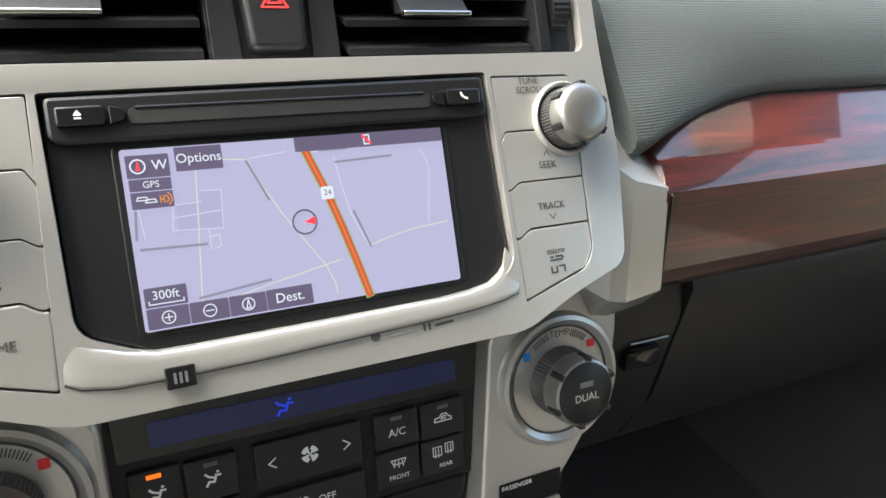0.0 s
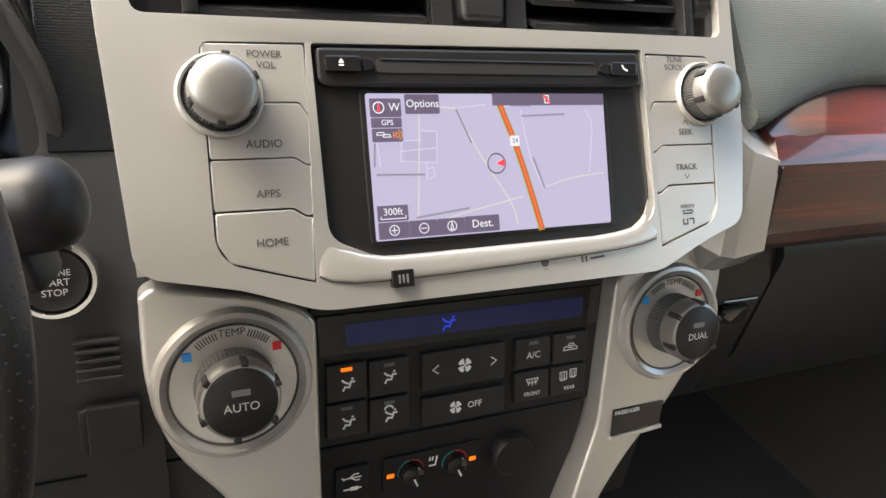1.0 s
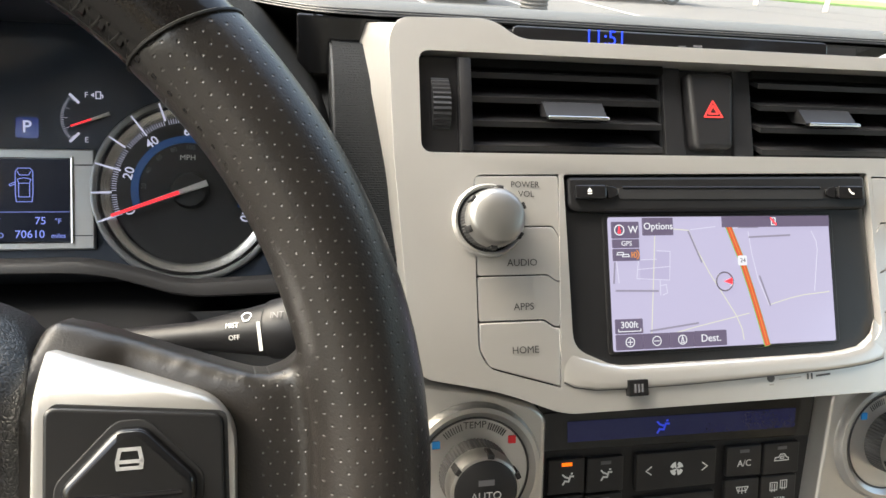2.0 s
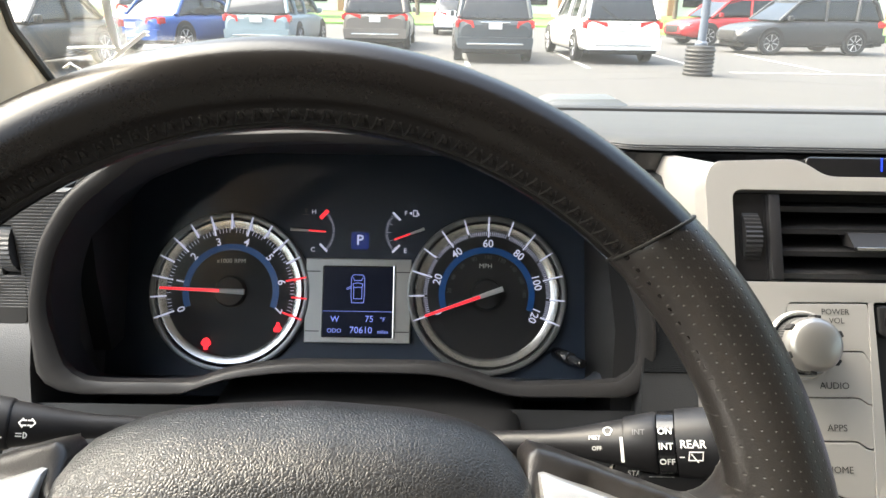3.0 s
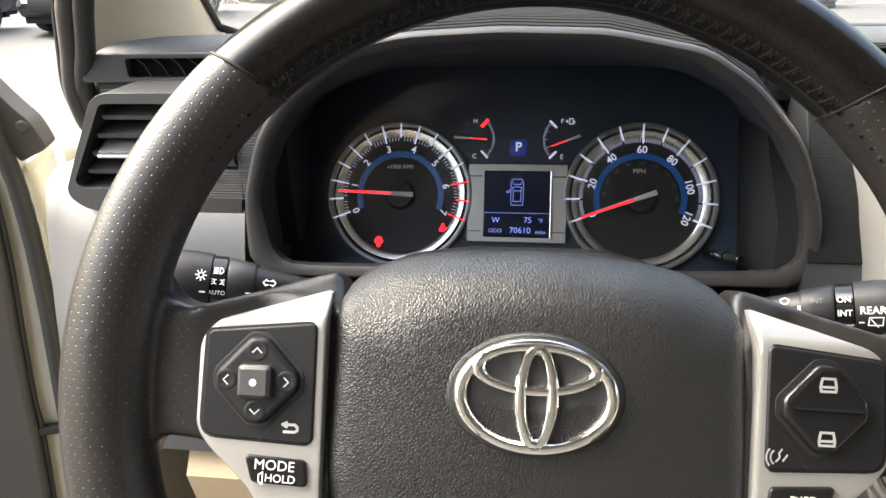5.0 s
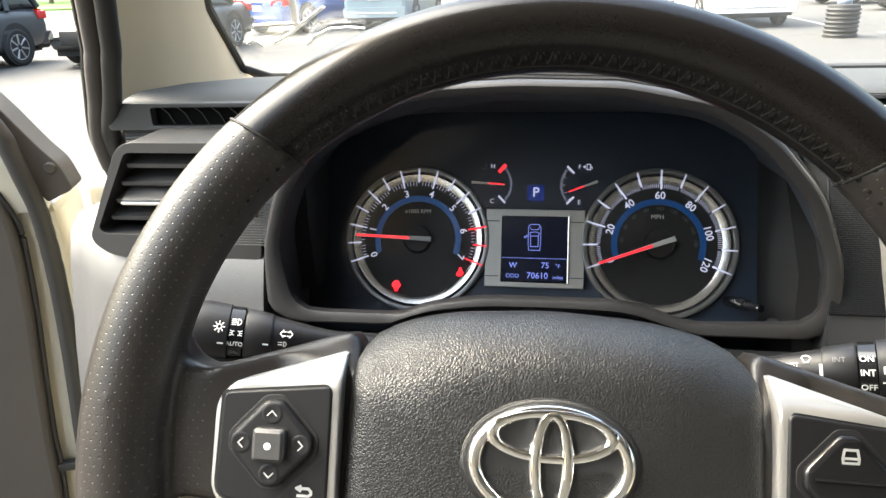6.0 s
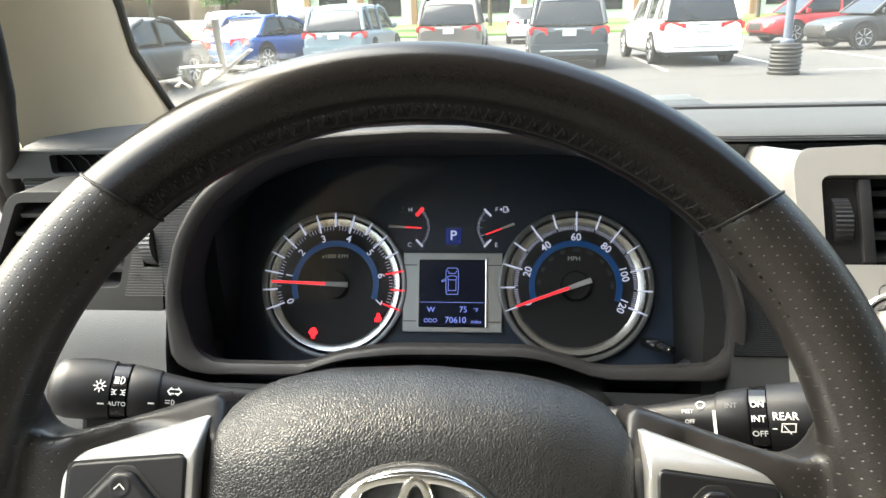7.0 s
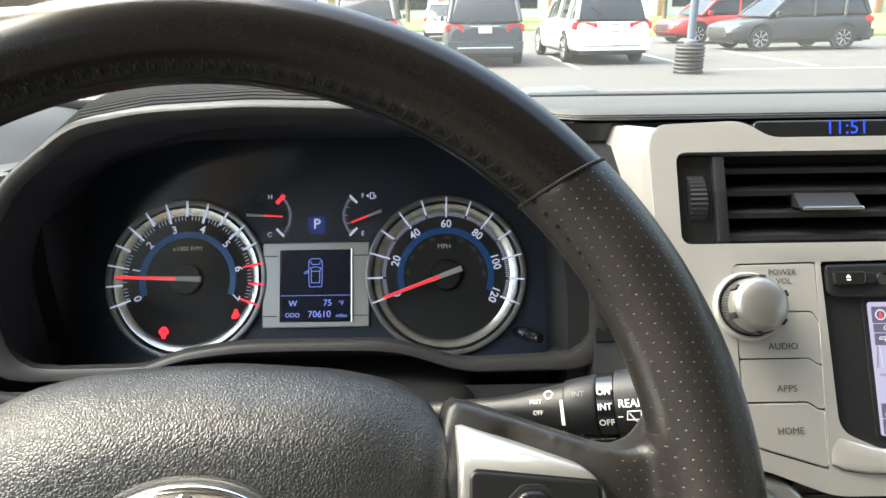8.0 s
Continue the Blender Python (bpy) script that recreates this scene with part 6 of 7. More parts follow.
# silver side wings with the temperature knobs
for s in (-1, 1):
    wing = thing("silver_wing", CLIM @ pose(0, 0, 0.002), "satin silver wing holding a temperature knob", "dashboard trim", group="silver wings")
    pts = [(-0.1720, 0.0640), (-0.1660, 0.0680), (-0.1200, 0.0600), (-0.0960, 0.0500), (-0.0885, 0.0425), (-0.0900, -0.1350), (-0.1250, -0.1350), (-0.1320, -0.0560), (-0.1640, -0.0160), (-0.1730, 0.0200)]
    pts = rounded(pts, [0.003, 0.004, 0.01, 0.01, 0.004, 0.004, 0.006, 0.02, 0.02, 0.02])
    right = [(0.1700, 0.0690), (0.1815, 0.0690), (0.1865, 0.0340), (0.1740, -0.0050), (0.1505, -0.0410), (0.1150, -0.0750), (0.0940, -0.1030), (0.0800, -0.1350), (0.0640, -0.1350), (0.0738, -0.0979), (0.0905, -0.0500), (0.1000, 0.0420), (0.110, 0.052), (0.135, 0.060)]
    pts = pts if s < 0 else rounded(right, [0.004, 0.003, 0.02, 0.02, 0.02, 0.02, 0.01, 0.004, 0.004, 0.01, 0.01, 0.004, 0.01, 0.01])
    part("wing", plate(pts, -0.03, 0.0125, 0.0065, seg=4), SILVER, wing)
    cx, cy = (-0.1315, 0.0155) if s < 0 else (0.1422, 0.0122)
    part("dish", lathe([(0.0395, 0.0090), (0.0390, 0.0145), (0.0375, 0.0178), (0.0350, 0.0184), (0.0330, 0.0166), (0.0312, 0.0155), (0.0300, 0.0154), (0.0, 0.0154)], 72, cx, cy), SILVER, wing, "raised silver dish", sharp=20)
    part("dish_line", tube([(cx + 0.0312 * math.cos(a), cy + 0.0312 * math.sin(a), 0.0160) for a in [2 * math.pi * i / 60 for i in range(60)]], 0.0006, 6, True), DARKGREY, wing)
    lettering(wing, "TEMP", 0.0055, cx, cy + 0.0272, 0.0162, DARK_INK)
    part("scale", strokes([ray_line(cx, cy, a, 0.0255, 0.0290) for a in list(range(52, 76, 3)) + list(range(106, 130, 3))], 0.0006, 0.0160), DARK_INK, wing)
    part("cold_mark", plate(rounded([(cx + 0.0272 * math.cos(radians(142)) + dx, cy + 0.0272 * math.sin(radians(140)) + dy) for dx, dy in rect(-0.0022, -0.0022, 0.0022, 0.0022)], 0.0006), 0.0156, 0.0162), BLUE_DOT, wing)
    part("warm_mark", plate(rounded([(cx + 0.0272 * math.cos(radians(38)) + dx, cy + 0.0272 * math.sin(radians(40)) + dy) for dx, dy in rect(-0.0022, -0.0022, 0.0022, 0.0022)], 0.0006), 0.0156, 0.0162), RED_DOT, wing)
    knurl_knob("temperature_knob", CLIM @ pose(cx, cy, 0.0178), "silver temperature knob with a dark push button", 0.0198, 0.0235, True, "AUTO" if s < 0 else "DUAL")
pl = thing("airbag_lamp", CLIM @ pose(0.1165, -0.0525, 0.0145), "dark airbag indicator window with white lettering", "indicator")
part("window", plate(rounded([(-0.0160, -0.0080), (0.0230, -0.0060), (0.0260, 0.0100), (-0.0150, 0.0100)], 0.001), -0.002, 0.0010, 0.0004), GLOSS, pl)
part("lip", plate(rounded([(-0.0175, -0.0110), (0.0240, -0.0090), (0.0240, -0.0062), (-0.0170, -0.0080)], 0.0008), -0.002, 0.0025, 0.001), SILVER, pl)
lettering(pl, "PASSENGER", 0.0038, -0.0040, 0.0075, 0.0013, WHITE_INK)

# ---- passenger side ----
wd = thing("wood_trim", Matrix.Identity(4), "glossy dark red-brown wood trim strip", "dashboard trim")
part("strip", along_x([0.571, 0.575, 0.59, 0.61, 0.70, 0.85, 1.10], lambda x: [(0.20, 1.270 - wl_drop(x)), (0.190, 1.268 - wl_drop(x)), (0.1570, 1.2472 - 0.2 * wl_drop(x)), (0.1552, 1.2455), (0.1465, 1.2330), (0.1450, 1.2305), (0.139, 1.185), (0.1405, 1.176), (0.147, 1.168), (0.20, 1.162)]), WOOD, wd, sharp=9)
ec = thing("silver_end_cap", Matrix.Identity(4), "faceted satin silver end cap beside the wood", "dashboard trim")
part("cap", loft([[(x, y, z) for y, z in ((0.21, t), (0.186 - d, t), (0.150 - d, m1), (0.138 - d, lo + 0.016), (0.150 - d, lo), (0.21, lo))] for x, t, m1, lo, d in ((0.530, 1.262, 1.248, 1.160, -0.014), (0.5375, 1.2645, 1.246, 1.158, 0.002), (0.547, 1.260, 1.240, 1.157, 0.005), (0.572, 1.250, 1.233, 1.160, 0.004), (0.5735, 1.246, 1.230, 1.164, -0.004))]), SILVER, ec, sharp=12)
part("joint", tube([(0.5742, y, z) for y, z in ((0.186, 1.2455), (0.1550, 1.2335), (0.1440, 1.2290), (0.1385, 1.185), (0.1465, 1.167))], 0.0009, 6), RUBBER, ec, "dark joint beside the wood")
gb = thing("glove_box", Matrix.Identity(4), "black grained glove box and lower dash", "glove box")
part("lid", along_x([0.627, 0.630, 0.80, 1.08], lambda x: [(0.22, 1.160), (0.162, 1.160), (0.158, 1.152), (0.168, 1.06), (0.190, 1.005), (0.200, 0.990), (0.28, 0.975)]), BLACK, gb)
part("side_panel", along_x([0.530, 0.533, 0.622, 0.625], lambda x: [(0.22, 1.160), (0.166, 1.160), (0.161, 1.13), (0.171, 1.05), (0.193, 0.998), (0.28, 0.975)]), BLACK, gb)
part("latch", box(0.584, 0.157, 1.097, 0.612, 0.18, 1.113, 0.003), GLOSS, gb, "small latch")
part("latch_edge", tube([(0.588, 0.1615, 1.1165), (0.619, 0.1610, 1.1165)], 0.0007, 6), SATIN, gb)

# ---- body shell, pillar, glass and door ----
cab = thing("car", Matrix.Identity(4), "cream car with the driver's door open", "car")
def ribbon(a, b, c, thick):
    """A padded strip between two edges a and c, with b as its crown."""
    loops = []
    for p, q, r in zip(a, b, c):
        p, q, r = Vector(p), Vector(q), Vector(r)
        n = (r - p).cross(Vector((0, 0, 1))).normalized() * thick
        row = [p.lerp(q, t) * (1 - t) + q.lerp(r, t) * t for t in (0, 0.15, 0.3, 0.5, 0.7, 0.85, 1)]
        loops.append(row + [r + Vector((-0.03, 0.03, 0)), p + Vector((-0.03, 0.03, 0))])
    return loft(loops)


left = [(-0.350, 0.300, 1.340), (-0.345, 0.290, 1.357), (-0.328, 0.265, 1.405), (-0.310, 0.240, 1.453), (-0.250, 0.140, 1.62), (-0.190, 0.02, 1.80)]
inner = [(-0.415, 0.735, 1.300), (-0.432, 0.708, 1.320), (-0.410, 0.590, 1.405), (-0.382, 0.527, 1.453), (-0.300, 0.300, 1.62), (-0.215, 0.06, 1.80)]
crown = [((a[0] + b[0]) / 2 + 0.045, (a[1] + b[1]) / 2 - 0.03, (a[2] + b[2]) / 2) for a, b in zip(left, inner)]
part("pillar_trim", ribbon(left, crown, inner, 0.02), BEIGE, cab, "beige windscreen pillar trim")
part("glass_edge", tube([(x + 0.004, y - 0.006, z + 0.004) for x, y, z in [(-0.36, 0.742, 1.300), (-0.40, 0.735, 1.303)] + inner[1:]], 0.006, 8), RUBBER, cab)


def smooth(pts, k=6):
    """A rounded path through the points."""
    out = []
    for i in range(len(pts) - 1):
        p0, p1, p2, p3 = (Vector(pts[max(0, min(len(pts) - 1, i + d))]) for d in (-1, 0, 1, 2))
        for j in range(k):
            t = j / k
            out.append(0.5 * (2 * p1 + (p2 - p0) * t + (2 * p0 - 5 * p1 + 4 * p2 - p3) * t * t + (3 * p1 - 3 * p2 + p3 - p0) * t ** 3))
    return out + [Vector(pts[-1])]


part("door_seal", tube(smooth([(-0.232, 0.08, 1.64), (-0.272, 0.185, 1.475), (-0.2984, 0.225, 1.4065), (-0.3107, 0.238, 1.3837), (-0.3245, 0.252, 1.3587), (-0.341, 0.266, 1.3313), (-0.352, 0.285, 1.3059), (-0.355, 0.30, 1.26), (-0.350, 0.32, 1.15)]), 0.0068, 14), RUBBER, cab, "black door seal")
part("seal_cover", tube(smooth([(-0.250, 0.09, 1.64), (-0.290, 0.192, 1.475), (-0.3153, 0.232, 1.4062), (-0.3279, 0.245, 1.383), (-0.3404, 0.258, 1.3577), (-0.3534, 0.27, 1.3304), (-0.362, 0.285, 1.3053), (-0.362, 0.302, 1.26), (-0.356, 0.32, 1.15)]), 0.0075, 12), mat("seal_cloth", (0.050, 0.043, 0.039), 0.8), cab, "brown-black seal edge")
part("seal_lip", tube(smooth([(-0.263, 0.097, 1.64), (-0.303, 0.198, 1.475), (-0.328, 0.238, 1.4059), (-0.3398, 0.25, 1.3825), (-0.3516, 0.262, 1.3571), (-0.3632, 0.274, 1.3295), (-0.369, 0.287, 1.3045), (-0.368, 0.304, 1.26), (-0.360, 0.32, 1.15)]), 0.0030, 8), RUBBER, cab)
part("fender", loft([[(-0.50, y, 0.55), (-0.52, y, 0.95), (-0.50, y, 1.12), (-0.44, y, z), (-0.30, y, z), (-0.30, y, 0.55)] for y, z in ((0.60, 1.235), (0.9, 1.215), (1.4, 1.17), (1.95, 1.09))]), CREAM, cab)
BONNET = mat("bonnet_paint", (0.30, 0.31, 0.30), 0.2, coat=0.8, var=0.05)
part("bonnet", loft([[(-0.44, y, z - 0.02), (-0.36, y, z - 0.005), (0.0, y, z), (0.375, y, z + 0.004), (0.75, y, z), (1.11, y, z - 0.005), (1.19, y, z - 0.02), (1.19, y, z - 0.07), (-0.44, y, z - 0.07)] for y, z in ((0.80, 1.235), (0.95, 1.228), (1.2, 1.212), (1.5, 1.175), (1.9, 1.10), (2.02, 1.03))]), BONNET, cab, "grey bonnet")
part("scoop", loft([[(0.315 + (x - 0.315) * w, y, z0 + (z - 1.20) * h) for x, z in ((0.225, 1.20), (0.235, 1.262), (0.255, 1.270), (0.375, 1.272), (0.395, 1.262), (0.408, 1.20))] for y, z0, w, h in ((1.13, 1.20, 0.96, 0.5), (1.16, 1.20, 1.0, 0.95), (1.25, 1.195, 1.0, 1.0), (1.5, 1.16, 0.9, 0.6))]), mat("scoop_plastic", (0.06, 0.065, 0.065), 0.45), cab, "dark bonnet scoop")
part("cowl", along_x([-0.44, 0.4, 1.19], lambda x: [(0.745, 1.20), (0.745, 1.285), (0.80, 1.262), (0.82, 1.25), (0.82, 1.20)]), RUBBER, cab)
ws = part("windscreen", loft([[(-0.47, 0.735, 1.312), (0.375, 0.765, 1.312), (1.22, 0.735, 1.312), (1.22, 0.738, 1.316), (0.375, 0.768, 1.316), (-0.47, 0.738, 1.316)], [(-0.24, 0.05, 1.80), (0.375, 0.075, 1.80), (0.99, 0.05, 1.80), (0.99, 0.053, 1.804), (0.375, 0.078, 1.804), (-0.24, 0.053, 1.804)]]), CLEAR, cab, "clear windscreen")
ws.visible_shadow = False
part("roof", along_x([-0.26, -0.2, 0.375, 0.95, 1.01], lambda x: [(0.08, 1.80), (-0.98, 1.80), (-0.98, 1.86), (0.0, 1.86)]), mat("headliner", (0.52, 0.50, 0.465), 0.9, var=0.05), cab, "beige headliner")
part("far_side", box(1.17, -0.25, 0.5, 1.23, 0.75, 1.038), CARPET, cab)
# unseen pale panel, added to reflect bright in the right silver dish
part("far_side", box(1.17, -0.92, 0.5, 1.23, -0.252, 1.038), mat("far_fill_tone", (0.42, 0.375, 0.31), 0.8), cab)
# band out of view, toned for what the wood strip reflects
part("far_side", box(1.17, -0.92, 1.04, 1.23, 0.75, 1.19), mat("far_reflection_tone", (0.16, 0.14, 0.115), 0.7), cab)
# plain unseen walls, added: pale above for fill, dark below for reflections
part("unseen_rear_wall", box(-0.45, -0.98, 0.80, 1.2, -0.92, 1.80), mat("rear_fill_tone", (0.36, 0.34, 0.31), 0.9), cab)
part("unseen_rear_wall", box(-0.45, -0.98, 0.5, 1.2, -0.92, 0.798), mat("rear_dark_tone", (0.060, 0.048, 0.042), 0.9), cab)
part("middle_pillar", box(-0.47, -0.86, 0.5, -0.36, -0.74, 1.80), BEIGE, cab)
part("far_pillar", box(1.10, -0.86, 1.19, 1.22, -0.74, 1.80), BEIGE, cab)
# unseen block, added to darken the reflection in the wood's top facet
part("unseen_far_rail", box(1.02, -0.92, 1.60, 1.22, 0.32, 1.80), mat("rail_block_tone", (0.16, 0.15, 0.14), 0.9), cab)
part("floor_pan", box(-0.47, -0.98, 0.50, 1.22, 0.62, 0.55), CARPET, cab, "dark carpet")
part("bulkhead", box(-0.45, 0.60, 0.50, 1.22, 0.66, 1.20), CARPET, cab)
wm = thing("window_marking", Matrix.Identity(4), "white hand-drawn marker strokes on the windscreen", "marking")
def on_glass(x, s):
    """A point s metres up the windscreen's inner face from its lower edge."""
    k = s / 0.82
    y0 = 0.765 - 0.03 * ((x - 0.375) / 0.845) ** 2
    return (x, y0 + (0.06 - y0) * k - 0.006, 1.312 + 0.488 * k - 0.006)


MARKER = mat("marker_white", (0.85, 0.85, 0.85), 0.7, var=0.03)
for line in ([(-0.288, 0.225), (-0.302, 0.185), (-0.312, 0.150), (-0.318, 0.125)], [(-0.370, 0.132), (-0.340, 0.134), (-0.312, 0.134)], [(-0.272, 0.165), (-0.300, 0.140), (-0.330, 0.112), (-0.358, 0.092)], [(-0.318, 0.085), (-0.300, 0.105), (-0.278, 0.120), (-0.255, 0.122), (-0.235, 0.118)], [(-0.395, 0.09), (-0.385, 0.10), (-0.380, 0.085)]):
    part("stroke", tube([on_glass(x, s) for x, s in line], 0.0040, 6, flat=0.4), MARKER, wm)

# open driver's door, swung well out; x runs from its hinged edge outwards, negative
TAUPE = mat("door_trim", (0.038, 0.033, 0.029), 0.6, bump=0.3, bscale=1200, cells=True)
dr = part("door", box(-1.0, 0.0, 0.48, -0.054, 0.10, 1.214, 0.012), CREAM, cab, "open driver's door", m=pose(-0.50, 0.46, 0.0, 0, 0, 20))
UPR = pose(0, 0, 0, 90)
part("window_frame", plate(rounded([(-0.060, 1.205), (-0.066, 1.245), (-0.078, 1.30), (-0.105, 1.35), (-0.16, 1.42), (-0.23, 1.42), (-0.15, 1.30), (-0.128, 1.24), (-0.125, 1.205)], 0.006), -0.03, 0.006, 0.004), CREAM, dr, "cream painted window frame", m=UPR)
part("upper_trim", plate(rounded([(-0.0257, 1.2310), (-0.0344, 1.2595), (-0.0484, 1.2770), (-0.0613, 1.2967), (-0.0763, 1.3204), (-0.125, 1.385), (-0.150, 1.385), (-0.105, 1.315), (-0.072, 1.25), (-0.0540, 1.2190)], [0.006, 0.008, 0.01, 0.01, 0.01, 0.004, 0.004, 0.01, 0.01, 0.003]), -0.02, 0.018, 0.007, seg=3), TAUPE, dr, "brown-grey corner trim", m=UPR)
part("inner_trim", plate(rounded([(-0.125, 1.246), (-0.1000, 1.222), (-0.0945, 1.195), (-0.0945, 1.157), (-0.100, 1.086), (-0.110, 1.0), (-0.1184, 0.918), (-0.1226, 0.853), (-0.15, 0.62), (-0.97, 0.62), (-0.97, 1.246)], 0.01), -0.01, 0.022, 0.010, seg=3), TAUPE, dr, "brown-grey door trim", m=UPR)
part("trim_edge", tube(smooth([(-0.105, -0.010, 1.232), (-0.0925, -0.010, 1.195), (-0.0925, -0.010, 1.157), (-0.098, -0.010, 1.086), (-0.108, -0.010, 1.0), (-0.1164, -0.010, 0.918), (-0.1206, -0.010, 0.853), (-0.148, -0.010, 0.62)]), 0.0035, 8), RUBBER, dr)
part("door_rubber", tube(smooth([(-0.150, -0.030, 1.42), (-0.102, -0.030, 1.345), (-0.0782, -0.030, 1.2982), (-0.0747, -0.030, 1.2847), (-0.0683, -0.030, 1.2532), (-0.0619, -0.028, 1.2124), (-0.0612, -0.026, 1.1575), (-0.0635, -0.025, 1.1045), (-0.0670, -0.025, 1.0488), (-0.0735, -0.025, 0.9756), (-0.082, -0.025, 0.88), (-0.10, -0.025, 0.62)]), 0.0098, 10), RUBBER, dr, "black door rubber")
part("trim_screw", lathe([(0.0, 0.003), (0.005, 0.003), (0.007, 0.0)], 16), TAUPE, dr, m=pose(-0.0435, -0.0178, 1.2565, 90))
part("check_strap", box(-0.125, -0.016, 0.866, -0.040, -0.004, 0.878, 0.003), RUBBER, dr, "black door check strap")
part("hinge_pillar", loft([[(-0.39, 0.27 - k, z), (-0.40, 0.36, z), (-0.47, 0.445, z), (-0.53, 0.475, z), (-0.53, 0.56, z), (-0.37, 0.56, z)] for z, k in ((0.40, 0.12), (0.85, 0.10), (1.05, 0.05), (1.16, 0.0), (1.21, -0.01), (1.232, -0.03))]), CREAM, cab, "cream painted hinge pillar")
for z in (1.13, 0.72):
    part("hinge", box(-0.50, 0.425, z - 0.025, -0.455, 0.47, z + 0.025, 0.006), CREAM, cab, "painted door hinge")

# ---- outside: ground, parked cars, post, trees ----
ASPHALT = mat("asphalt", (0.054, 0.053, 0.051), 0.9, bump=0.5, bscale=90, var=0.12, vscale=0.6)
PAINT = mat("road_paint", (0.31, 0.31, 0.30), 0.8, var=0.12, vscale=5)
GRASS = mat("grass", (0.10, 0.19, 0.035), 0.95, var=0.3, vscale=3, bscale=60, bump=0.6)
TYRE = mat("tyre", (0.015, 0.015, 0.015), 0.75)
ALLOY = mat("alloy", (0.42, 0.42, 0.43), 0.35, metal=0.7)
TINT = mat("tinted_glass", (0.012, 0.014, 0.015), 0.06, coat=0.0, var=0.1, rvar=0.02)
TAIL = mat("tail_lens", (0.55, 0.015, 0.015), 0.15, coat=0.7, var=0.1)
HEAD = mat("head_lens", (0.65, 0.66, 0.68), 0.12, coat=0.8)
bm = bmesh.new()
for x0, x1, y0, y1 in ((-400, 400, -400, 600),):
    bm.faces.new([bm.verts.new(p) for p in ((x0, y0, 0), (x1, y0, 0), (x1, y1, 0), (x0, y1, 0))])
tagged(part("ground", bm, ASPHALT), "pale worn asphalt car park", "ground", kind="structure")
for i in range(9):
    x = -13.2 + 2.75 * i
    tagged(part("parking_line", box(x, 16.2, 0.0, x + 0.11, 21.6, 0.006), PAINT), "worn white parking line", "parking line", group="parking lines", kind="structure")
tagged(part("parking_line", box(6.4, 15.6, 0.0, 14.5, 15.72, 0.006), PAINT), "worn white parking line", "parking line", group="parking lines", kind="structure")
bm = plate(rounded([(11.5, 31.5), (40, 24.0), (80, 40), (80, 90), (-80, 90), (-80, 41), (6, 41)], 1.5), 0.0, 0.12, 0.04)
tagged(part("lawn", bm, GRASS), "bright green mown lawn behind a kerb", "lawn", kind="structure")


